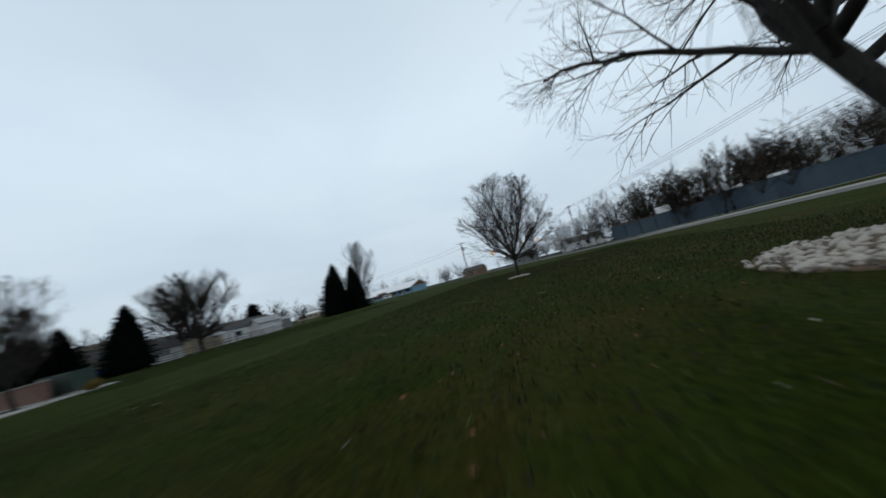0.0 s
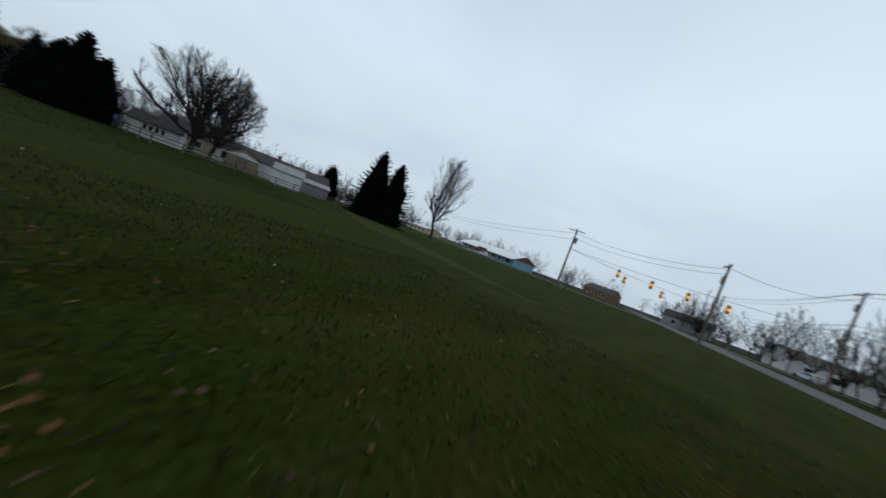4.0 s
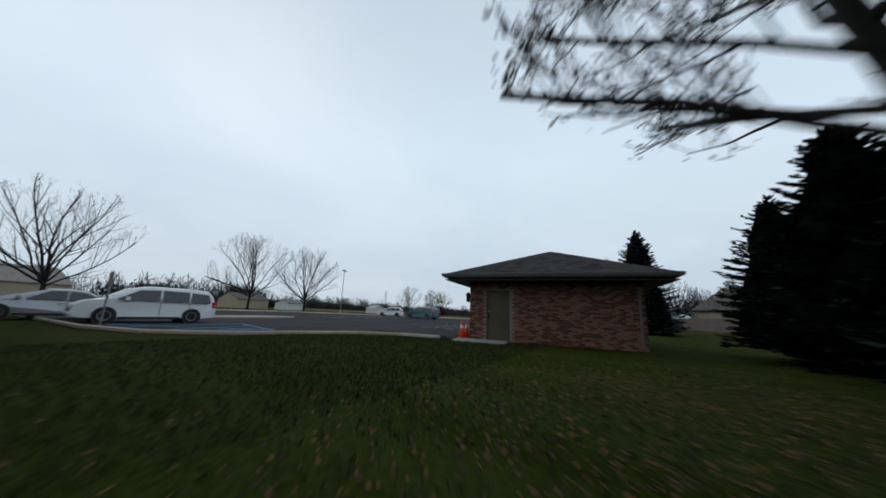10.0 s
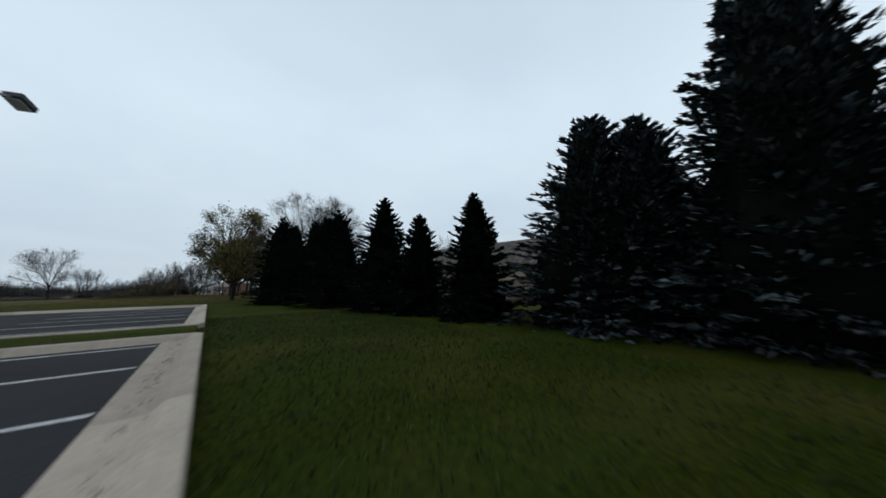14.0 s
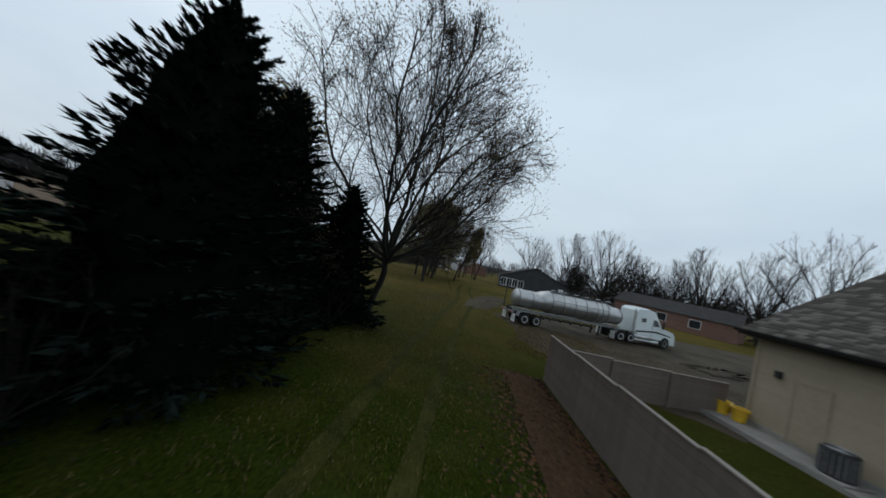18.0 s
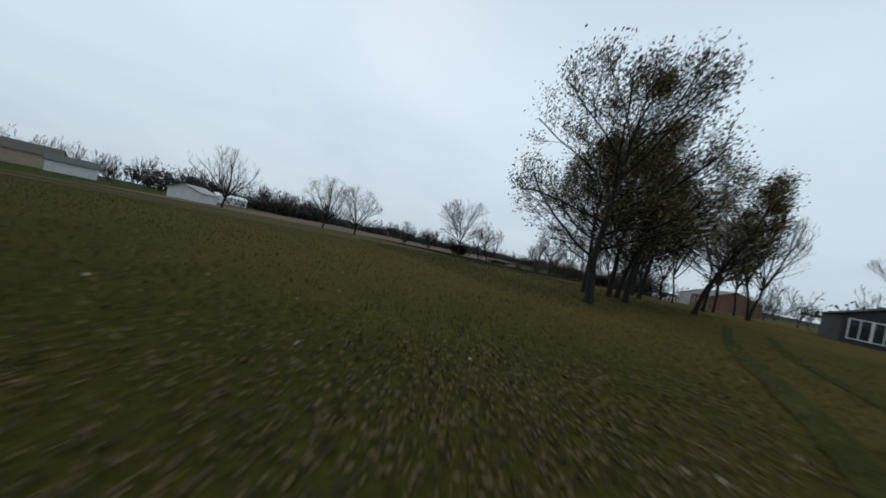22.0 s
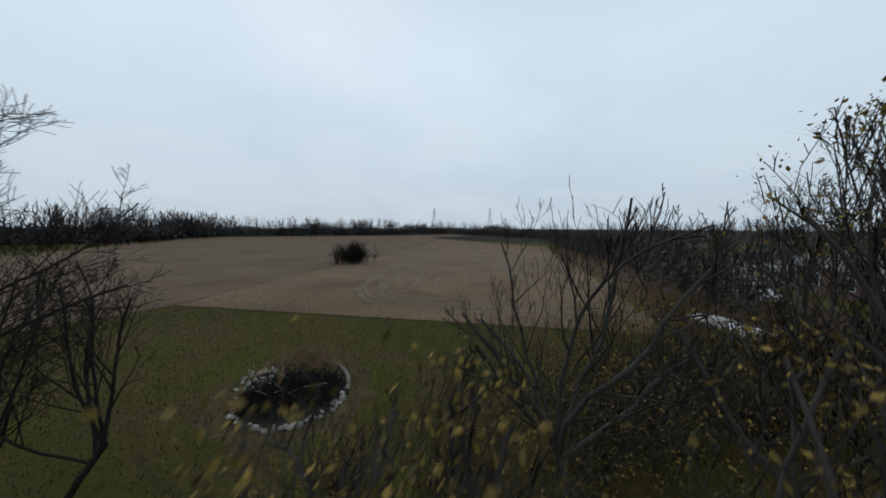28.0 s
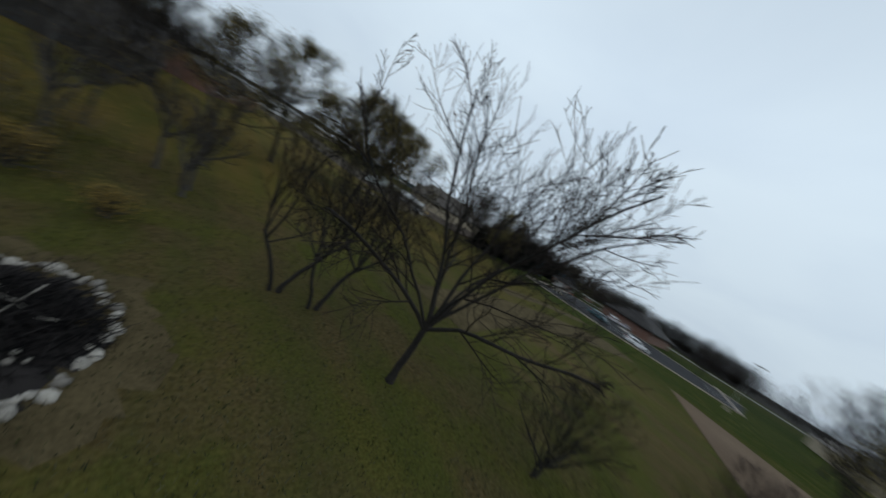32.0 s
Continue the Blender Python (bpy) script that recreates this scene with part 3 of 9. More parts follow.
# ---- ground ----
def lawn_material():
    m = bpy.data.materials.new("lawn")
    m.use_nodes = True
    nt = m.node_tree
    b = nt.nodes["Principled BSDF"]
    N, L = nt.nodes.new, nt.links.new
    pos = N("ShaderNodeNewGeometry").outputs["Position"]

    def noise_tex(scale, detail=3, stretch=(1, 1, 1), rot=0.0, rough=0.55):
        mp = N("ShaderNodeMapping")
        mp.inputs["Scale"].default_value = stretch
        mp.inputs["Rotation"].default_value = (0, 0, radians(rot))
        L(pos, mp.inputs[0])
        n = N("ShaderNodeTexNoise")
        n.inputs["Scale"].default_value = scale
        n.inputs["Detail"].default_value = detail
        n.inputs["Roughness"].default_value = rough
        L(mp.outputs[0], n.inputs["Vector"])
        return n.outputs[0]

    def ramp(src, p0, c0, p1, c1):
        r = N("ShaderNodeValToRGB")
        r.color_ramp.elements[0].position, r.color_ramp.elements[1].position = p0, p1
        r.color_ramp.elements[0].color, r.color_ramp.elements[1].color = (*c0, 1), (*c1, 1)
        L(src, r.inputs[0])
        return r.outputs[0]

    def mix(fac, a, c):
        x = N("ShaderNodeMix")
        x.data_type = "RGBA"
        if isinstance(fac, float):
            x.inputs[0].default_value = fac
        else:
            L(fac, x.inputs[0])
        L(a, x.inputs[6]), L(c, x.inputs[7])
        return x.outputs[2]

    lush = ramp(noise_tex(14.0, 5), 0.30, (0.0016, 0.0042, 0.0003), 0.74, (0.031, 0.044, 0.0028))
    blades = ramp(noise_tex(14.0, 5), 0.28, (0.005, 0.0103, 0.0009), 0.72, (0.043, 0.058, 0.005))
    dry = ramp(noise_tex(9.0, 5), 0.28, (0.060, 0.041, 0.011), 0.72, (0.19, 0.128, 0.038))
    patches = ramp(noise_tex(0.34, 5), 0.48, (0, 0, 0), 0.72, (0.34, 0.34, 0.34))
    stripes = ramp(noise_tex(0.9, 2, (1.0, 0.06, 1.0), 30), 0.42, (0, 0, 0), 0.66, (0.32, 0.32, 0.32))
    soil = ramp(noise_tex(5.0, 5), 0.3, (0.0217, 0.0168, 0.0081), 0.7, (0.0620, 0.0492, 0.0248))
    bare = ramp(noise_tex(0.55, 5, rough=0.7), 0.60, (0, 0, 0), 0.74, (0.55, 0.55, 0.55))
    # the open meadow west of the lots is older and drier
    sep = N("ShaderNodeSeparateXYZ")
    L(pos, sep.inputs[0])
    west = N("ShaderNodeMapRange")
    west.inputs["From Min"].default_value = -84.0
    west.inputs["From Max"].default_value = -112.0
    west.inputs["To Min"].default_value = 0.0
    west.inputs["To Max"].default_value = 0.8
    L(sep.outputs[0], west.inputs["Value"])
    # the lawn round the hall is a deeper green, in patches of a few metres
    east = N("ShaderNodeMapRange")
    east.inputs["From Min"].default_value = -42.0
    east.inputs["From Max"].default_value = -16.0
    east.inputs["To Max"].default_value = 0.85
    L(sep.outputs[0], east.inputs["Value"])
    col = mix(patches, blades, dry)
    col = mix(east.outputs[0], col, mix(ramp(noise_tex(0.5, 6, rough=0.7), 0.46, (0, 0, 0), 0.70, (0.6, 0.6, 0.6)), lush, blades))
    # and browner under the trees by the road
    road = N("ShaderNodeMapRange")
    road.inputs["From Min"].default_value = 14.0
    road.inputs["From Max"].default_value = 28.0
    road.inputs["To Max"].default_value = 1.0
    L(sep.outputs[0], road.inputs["Value"])
    brown = N("ShaderNodeMath")
    brown.operation = "MULTIPLY"
    L(road.outputs[0], brown.inputs[0]), L(ramp(noise_tex(0.42, 6, rough=0.7), 0.44, (0, 0, 0), 0.66, (0.75, 0.75, 0.75)), brown.inputs[1])
    col = mix(brown.outputs[0], col, ramp(noise_tex(12.0, 6), 0.3, (0.010, 0.007, 0.002), 0.72, (0.085, 0.060, 0.016)))
    col = mix(west.outputs[0], col, mix(ramp(noise_tex(0.075, 4, rough=0.6), 0.42, (0.0, 0.0, 0.0), 0.66, (0.5, 0.5, 0.5)), dry, blades))
    # the clearing beside the fields is cooler and mossier
    south = N("ShaderNodeMapRange")
    south.inputs["From Min"].default_value = -14.0
    south.inputs["From Max"].default_value = -26.0
    south.inputs["To Max"].default_value = 0.8
    L(sep.outputs[1], south.inputs["Value"])
    both = N("ShaderNodeMath")
    both.operation = "MULTIPLY"
    L(south.outputs[0], both.inputs[0]), L(west.outputs[0], both.inputs[1])
    moss = mix(ramp(noise_tex(0.2, 6, rough=0.7), 0.44, (0, 0, 0), 0.58, (1, 1, 1)), ramp(noise_tex(10.0, 5), 0.3, (0.034, 0.026, 0.014), 0.7, (0.108, 0.084, 0.047)), ramp(noise_tex(13.0, 5), 0.3, (0.022, 0.030, 0.006), 0.7, (0.090, 0.100, 0.026)))
    col = mix(both.outputs[0], col, moss)
    col = mix(stripes, col, ramp(noise_tex(11.0, 4), 0.3, (0.022, 0.038, 0.006), 0.7, (0.055, 0.075, 0.018)))
    col = mix(bare, col, soil)
    # woodland floor beyond the fields
    far = N("ShaderNodeVectorMath")
    far.operation = "DISTANCE"
    L(pos, far.inputs[0])
    far.inputs[1].default_value = (-110.0, -30.0, 0.0)
    wood = N("ShaderNodeMapRange")
    wood.inputs["From Min"].default_value = 215.0
    wood.inputs["From Max"].default_value = 265.0
    L(far.outputs["Value"], wood.inputs["Value"])
    col = mix(wood.outputs[0], col, ramp(noise_tex(0.03, 6, rough=0.7), 0.35, (0.012, 0.012, 0.011), 0.65, (0.045, 0.041, 0.036)))
    L(col, b.inputs["Base Color"])
    b.inputs["Roughness"].default_value = 0.95
    b.inputs["Specular IOR Level"].default_value = 0.03
    bp = N("ShaderNodeBump")
    bp.inputs["Strength"].default_value = 0.9
    bp.inputs["Distance"].default_value = 0.05
    L(noise_tex(22.0, 6, rough=0.7), bp.inputs["Height"]), L(bp.outputs[0], b.inputs["Normal"])
    return m


LAWN = lawn_material()
ASPHALT = material("worn_asphalt", (0.008, 0.008, 0.009), (0.028, 0.028, 0.030), 3.5, 0.9, 60, 0.35, spec=0.12, coarse=0.7, bump_scale=0.01, world_space=True)
ROAD = material("grey_road_asphalt", (0.075, 0.075, 0.075), (0.13, 0.127, 0.122), 4.0, 0.9, 60, 0.3, spec=0.15, coarse=0.7, bump_scale=0.01, world_space=True)
GRAVEL = material("muddy_gravel", (0.028, 0.022, 0.014), (0.100, 0.082, 0.061), 2.2, 0.95, 22, 0.8, spec=0.1, coarse=0.55, bump_scale=0.03, world_space=True)
SOIL = material("harvested_field_soil", (0.102, 0.067, 0.041), (0.198, 0.138, 0.086), 9.0, 0.95, 26, 0.6, spec=0.08, coarse=0.6, bump_scale=0.06, world_space=True)
SOIL_DARK = material("damp_field_soil", (0.082, 0.055, 0.036), (0.158, 0.112, 0.074), 9.0, 0.95, 26, 0.6, spec=0.08, coarse=0.6, bump_scale=0.06, world_space=True)

steps = np.concatenate([[-2600, -1400, -700, -450], np.arange(-300, 161, 4.0), [250, 450, 900, 2400]])
steps_y = np.concatenate([[-2600, -1400, -700, -350], np.arange(-220, 221, 4.0), [300, 450, 900, 2400]])
gx, gy = np.meshgrid(steps, steps_y, indexing="ij")
gv = np.column_stack([gx.ravel(), gy.ravel(), np.zeros(gx.size)])
gv[:, 2] = hills(gv[:, :2])
ny_ = len(steps_y)
gi, gj = np.meshgrid(np.arange(len(steps) - 1), np.arange(ny_ - 1), indexing="ij")
g0 = (gi * ny_ + gj).ravel()
tagged(link_mesh("ground", gv, np.stack([g0, g0 + ny_, g0 + ny_ + 1, g0 + 1], 1), LAWN, smooth=True), "late autumn lawn and meadow, green with dry patches", "ground", kind="structure")


def patch(name, corners, mat, dz, label, category, nx=20, ny=20, kind="structure", wave=None):
    """A four-cornered sheet that follows the ground, dz above it."""
    c = np.array(corners, float)
    u, v = np.meshgrid(np.linspace(0, 1, nx + 1), np.linspace(0, 1, ny + 1), indexing="ij")
    u, v = u.ravel()[:, None], v.ravel()[:, None]
    xy = (1 - u) * (1 - v) * c[0] + u * (1 - v) * c[1] + u * v * c[2] + (1 - u) * v * c[3]
    z = hills(xy) + dz
    if wave is not None:
        z = z + wave(xy)
    i, j = np.meshgrid(np.arange(nx), np.arange(ny), indexing="ij")
    k = (i * (ny + 1) + j).ravel()
    ob = link_mesh(name, np.column_stack([xy, z]), np.stack([k, k + ny + 1, k + ny + 2, k + 1], 1), mat, smooth=True)
    return tagged(ob, label, category, kind=kind)

# ---- places on the plan ----
LOT = radians(190.0)  # the way the parking rows run
LU = Vector((math.cos(LOT), math.sin(LOT), 0))   # along the kerb, westwards
LV = Vector((LU.y, -LU.x, 0))                    # away from the lot, northwards
LO = Vector((-30.65, 6.35, 0))                   # the garage's south-east corner


def lot(u, v, z=0.0):
    return LO + LU * u + LV * v + Vector((0, 0, z))


def lot_pose(u, v, turn=0.0, z=0.0):
    """x along the kerb westwards, y to the south (towards the lot), z up."""
    p = lot(u, v, z)
    return pose(p.x, p.y, p.z, 0, 0, math.degrees(LOT) + turn)


def slab(name, outline, z0, z1, mat, label, category, kind="structure", parent=None):
    """A flat piece of ground cover with an outline of any shape."""
    bm = bmesh.new()
    top = [bm.verts.new((x, y, z1)) for x, y in outline]
    low = [bm.verts.new((x, y, z0)) for x, y in outline]
    f = bm.faces.new(top)
    n = len(top)
    for k in range(n):
        bm.faces.new((top[k], low[k], low[(k + 1) % n], top[(k + 1) % n]))
    bmesh.ops.triangulate(bm, faces=[f])
    return tagged(part(name, bm, mat, parent), label, category, kind=kind)


rng = np.random.default_rng(7)
lc = lambda u, v: tuple(lot(u, v)[:2])

# asphalt: the lot with its bay before the garage, the second lot beyond the grass strip
EAST_EDGE = [(-29.75, 5.9), (-29.35, 4.2), (-28.4, 2.7), (-26.6, 1.7), (-24.2, 0.7), (-22.4, -1.0), (-21.5, -4.0), (-20.7, -18.0), (-19.5, -44.0)]
slab("parking_lot", [lc(0.0, 0.46), lc(6.4, 0.46), lc(6.4, -0.1), lc(27.3, -0.1), lc(27.3, -6.0), lc(30.2, -6.0), lc(30.2, 0.1), lc(45.4, 0.1), lc(45.6, -8.0), lc(43.0, -21.0), lc(36.0, -34.0), lc(30.0, -46.0)] + EAST_EDGE[::-1], -0.1, 0.024, ASPHALT, "worn dark asphalt parking lot with cracks and tar seams", "parking lot")
patch("road", [(88.5, -70.0), (97.7, -70.0), (44.7, 60.0), (35.5, 60.0)], ROAD, 0.024, "grey asphalt road with a yellow centre line beside the lawn", "road", 4, 40)
patch("road_far", [(35.5, 60.0), (44.7, 60.0), (2.0, 180.0), (-7.0, 180.0)], ROAD, 0.024, "grey asphalt road running on to a crossing", "road", 4, 40)
patch("side_road", [(-70.0, 118.0), (130.0, 92.0), (130.0, 101.0), (-70.0, 127.0)], ROAD, 0.03, "grey asphalt side road at the crossing", "road", 30, 3)
patch("road_verge", [(97.7, -70.0), (106.5, -70.0), (51.5, 62.0), (44.7, 60.0)], SLAB, 0.018, "pale gravel shoulder and pavement beyond the road", "pavement", 3, 30)
for dx in (-0.16, 0.16):
    patch("centre_line", [(93.0 + dx, -70.0), (93.12 + dx, -70.0), (40.12 + dx, 60.0), (40.0 + dx, 60.0)], PAINT_YELLOW, 0.030, "worn yellow centre line", "road marking", 1, 20)
patch("edge_line", [(89.1, -70.0), (89.22, -70.0), (36.22, 60.0), (36.1, 60.0)], PAINT_LINE, 0.030, "worn white edge line", "road marking", 1, 20)

# the drive and yard of the truck
slab_yard = [(-93.5, 17.5), (-97.0, 13.9), (-100.4, 13.2), (-104.5, 10.9), (-110.0, 13.0), (-117.0, 24.0), (-122.0, 36.0), (-121.0, 46.0), (-108.0, 50.0), (-98.0, 42.0), (-93.0, 30.0), (-91.6, 22.0)]


def blob(name, outline, mat, dz, label, category, cell=1.6):
    """A patch of bare ground with an uneven outline that follows the hills."""
    c = np.array(outline, float)
    mid = c.mean(0)
    ring = []
    for k in range(len(c)):
        a, b = c[k], c[(k + 1) % len(c)]
        for t in (0, 0.125, 0.25, 0.375, 0.5, 0.625, 0.75, 0.875):
            ring.append(a + (b - a) * t + rng.normal(0, 0.22, 2))
    ring = np.array(ring)
    ring = ring[np.argsort(np.arctan2(*(ring - mid).T[::-1]))]
    n = len(ring)
    v = [np.array([mid])] + [mid + (ring - mid) * s for s in np.linspace(0.09, 1.0, 12)]
    xy = np.concatenate(v)
    z = hills(xy) + dz
    z[-n:] -= dz + 0.01
    tri = np.array([(0, 1 + k, 1 + (k + 1) % n) for k in range(n)])
    quad = np.array([(1 + r * n + k, 1 + r * n + (k + 1) % n, 1 + (r + 1) * n + (k + 1) % n, 1 + (r + 1) * n + k)[::-1] for r in range(11) for k in range(n)])
    return tagged(link_mesh(name, np.column_stack([xy, z]), [tri, quad[:, ::-1]], mat, smooth=True), label, category, kind="structure")


blob("gravel_yard", slab_yard, GRAVEL, 0.06, "muddy gravel yard round the tanker truck", "gravel")
blob("gravel_drive", [(-107.5, 51.0), (-121.5, 47.5), (-131.0, 62.0), (-134.0, 92.0), (-118.0, 96.0), (-108.0, 62.0)], GRAVEL, 0.05, "gravel drive leading to the street", "gravel")
blob("track_patch", [(-103.5, 8.6), (-108.0, 7.6), (-115.0, 7.2), (-120.0, 8.4), (-119.0, 10.2), (-112.0, 10.6), (-106.0, 10.6)], GRAVEL, 0.03, "grey worn patch on the mown track", "gravel")

# farm fields: two sheets with a worn line between them


patch("field", [(-140.3, -56.0), (-163.4, -26.6), (-370.0, -155.0), (-362.0, -260.0)], SOIL, 0.05, "harvested tan-brown farm field with tractor tracks", "field", 60, 90)
patch("field_south", [(-88.0, -37.0), (-140.2, -56.1), (-362.0, -261.0), (-151.0, -262.0)], SOIL_DARK, 0.045, "darker damp ploughed farm field", "field", 60, 60)


def ribbon(name, pts, wide, mat, dz, label, category, parent=None):
    """A flat strip of ground cover along a smooth line of points."""
    p = np.array(pts, float)
    t = np.linspace(0, len(p) - 1, 12 * len(p))
    xy = np.column_stack([np.interp(t, np.arange(len(p)), p[:, k]) for k in (0, 1)])
    for _ in range(14):
        xy[1:-1] = (xy[:-2] + 2 * xy[1:-1] + xy[2:]) / 4
    d = np.gradient(xy, axis=0)
    d /= np.linalg.norm(d, axis=1, keepdims=True) + 1e-9
    nrm = np.column_stack([-d[:, 1], d[:, 0]]) * wide / 2
    wob = np.convolve(rng.normal(0, 1, len(xy) + 8), np.ones(9) / 9, "valid")[:, None] * min(0.5, 0.2 / wide) + 1
    q = np.concatenate([xy - nrm * wob, xy + nrm * wob])
    n = len(xy)
    k = np.arange(n - 1)
    return tagged(link_mesh(name, np.column_stack([q, hills(q) + dz]), np.stack([k, k + 1, k + 1 + n, k + n], 1), mat), label, category, kind="structure")


SOIL_PALE = material("pale_stubble_track", (0.10, 0.075, 0.055), (0.21, 0.165, 0.125), 2.0, 0.95, 12, 0.4, spec=0.05, world_space=True)
GRASS_TRACK = material("mown_grass_track", (0.014, 0.020, 0.004), (0.050, 0.058, 0.015), 0.6, 0.95, 10, 0.5, spec=0.03, world_space=True)
GRASS_WHEEL = material("pale_worn_grass_track", (0.014, 0.017, 0.004), (0.062, 0.062, 0.016), 0.6, 0.95, 10, 0.5, spec=0.03, world_space=True)
GRASS_WORN = material("worn_dry_grass", (0.040, 0.032, 0.016), (0.11, 0.085, 0.045), 0.8, 0.95, 10, 0.5, spec=0.03, world_space=True)
LOOPS = [[(-200, -96), (-180, -78), (-165.5, -64.2), (-155.6, -54.0), (-152.9, -47.2), (-156.4, -41.0), (-161.0, -33.9), (-167.5, -27.5)],
         [(-203, -94), (-183, -76), (-168, -62.5), (-158, -53.5), (-155.2, -47.6), (-158.4, -42.0), (-163.0, -35.0), (-169.0, -29.0)],
         [(-196, -66), (-183, -54), (-174.8, -44.5), (-172.2, -40.0), (-176.1, -35.7), (-184, -37)]]
for line in LOOPS:
    for off in (0.0, 1.5):
        ribbon("tractor_track", [(x - off * 0.7, y - off * 0.5) for x, y in line], 0.5, SOIL_PALE, 0.075, "pale tractor track turning in the stubble", "field track")
patch("thicket_floor", [(-164.4, -26.0), (-168.0, -14.0), (-330.0, -70.0), (-372.0, -153.0)], LITTER_BED, 0.03, "brown leaf litter under the field-side woods", "ground", 30, 12)
ribbon("leaf_litter", [(-58.0, 25.0), (-73.0, 19.7), (-90.6, 14.6)], 1.3, LITTER_BED, 0.03, "strip of brown leaf litter along the privacy fence", "leaf litter")
q = np.random.default_rng(71)
D = np.array([math.cos(radians(-137)), math.sin(radians(-137))])
N2 = np.array([-D[1], D[0]])
V, F = [], []
for k in range(90):
    a = np.array([-156.0, -44.0]) + N2 * (k - 45) * 0.75 + D * q.uniform(4, 26)
    for j in range(8):
        s0, s1 = 14 * j + q.uniform(0, 4), 14 * j + q.uniform(9, 14)
        w = q.uniform(0.08, 0.2)
        for e0, sgn in ((s0, -1), (s0, 1), (s1, 1), (s1, -1)):
            V.append(a + D * e0 + N2 * sgn * w)
        F.append([len(V) - 4, len(V) - 3, len(V) - 2, len(V) - 1])
V = np.array(V)
tagged(link_mesh("stubble_rows", np.column_stack([V, hills(V) + 0.065]), np.array(F), SOIL_PALE), "rows of pale stubble across the field", "stubble", kind="stuff")
for off in (-0.8, 0.8):
    ribbon("wheel_track", [(-58.0, 19.5 + off), (-70.0, 16.6 + off), (-80.0, 13.4 + off), (-90.0, 11.0 + off), (-98.0, 9.4 + off), (-108.0, 7.6 + off), (-118.0, 4.4 + off), (-126.0, 2.6 + off)], 0.4, GRASS_WHEEL, 0.02, "pale wheel track in the mown grass", "track")
for k in range(7):
    ribbon("mown_stripe", [(24.0 - 2.4 * k, 42.0), (8.0 - 2.4 * k, 47.0), (-8.0 - 2.4 * k, 52.0)], 0.7, GRASS_TRACK, 0.016, "pale mown stripe across the lawn", "track")
ribbon("worn_strip", [(-88.0, -30.0), (-102.0, -27.0), (-116.0, -27.0), (-128.0, -30.0)], 5.0, GRASS_WORN, 0.02, "dry worn strip across the meadow", "track")
ribbon("worn_strip", [(-84.0, -22.0), (-98.0, -20.0), (-110.0, -21.0)], 2.4, GRASS_WORN, 0.022, "dry worn strip across the meadow", "track")


# ---- kerbs, lines ----
def kerb_run(pts, name="kerb", pan=0.55, side=1, label="pale concrete kerb with a gutter pan"):
    """A kerb along a line of points: gutter pan on one side, cut into lengths with joints."""
    e = thing(name, pose(0, 0, 0), label, "kerb", kind="structure")
    pts = [Vector((*p, 0)) for p in pts]
    prof = [(0.0, -0.1), (-pan, -0.1), (-pan, 0.030), (-0.20, 0.036), (-0.14, 0.09), (-0.06, 0.15), (0.0, 0.165), (0.16, 0.165), (0.18, 0.14), (0.18, -0.1)]
    if not pan:
        prof = [(0.0, -0.1), (0.0, 0.11), (0.03, 0.14), (0.15, 0.14), (0.17, 0.11), (0.17, -0.1)]
    for a, b in zip(pts, pts[1:]):
        d = b - a
        n = max(1, round(d.length / 3.0))
        for k in range(n):
            p = a + d * (k / n)
            bm = bmesh.new()
            ln = d.length / n
            g = 0.006 if ln > 1 else 0.0
            add_prism(bm, [(side * x, z) for x, z in prof], g, ln - g + (0.03 if ln < 2.2 else 0))
            o = part("kerb_stone", bm, CONCRETE, e)
            o.matrix_basis = pose(p.x, p.y, p.z, 0, 0, math.degrees(math.atan2(d.y, d.x)) - 90)
    return e


kerb_run([lot(6.42, 0.5)[:2], lot(27.3, 0.5)[:2]], side=1, pan=0.62)
kerb_run([lot(27.3, 0.6)[:2], lot(27.3, -5.6)[:2]], side=1, pan=0.3, label="pale concrete kerb round a grass strip")
kerb_run([lot(27.4, -5.7)[:2], lot(30.2, -5.7)[:2]], side=1, pan=0.0, label="pale concrete kerb round a grass strip")
kerb_run([lot(30.2, -5.6)[:2], lot(30.2, 0.6)[:2]], side=1, pan=0.3, label="pale concrete kerb round a grass strip")
kerb_run([lot(30.3, 0.5)[:2], lot(45.4, 0.5)[:2]], side=1, pan=0.45)
kerb_run([lot(45.4, 0.6)[:2], lot(45.6, -8.0)[:2], lot(43.0, -21.0)[:2], lot(36.0, -34.0)[:2], lot(30.0, -46.0)[:2]], side=1, pan=0.3, label="pale concrete kerb at the end of the lot")
slab("grass_strip", [lc(27.5, -5.5), lc(30.0, -5.5), lc(30.0, 0.5), lc(27.5, 0.5)], -0.1, 0.12, LAWN, "short green grass strip between the lots", "grass strip")
kerb_run(EAST_EDGE, side=1, pan=0.0, label="low pale kerb curving round the lawn")
kerb_run([lot(30.0, -46.0)[:2], lot(-9.0, -46.0)[:2]], side=1, pan=0.3, label="pale concrete kerb at the far side of the lot")


def painted(name, a, b, w, mat, label):
    a, b = Vector((*a, 0.030)), Vector((*b, 0.030))
    d = (b - a).normalized()
    s = Vector((-d.y, d.x, 0)) * w / 2
    bm = bmesh.new()
    bm.faces.new([bm.verts.new(p) for p in (a - s, b - s, b + s, a + s)])
    return tagged(part(name, bm, mat), label, "road marking", kind="structure")


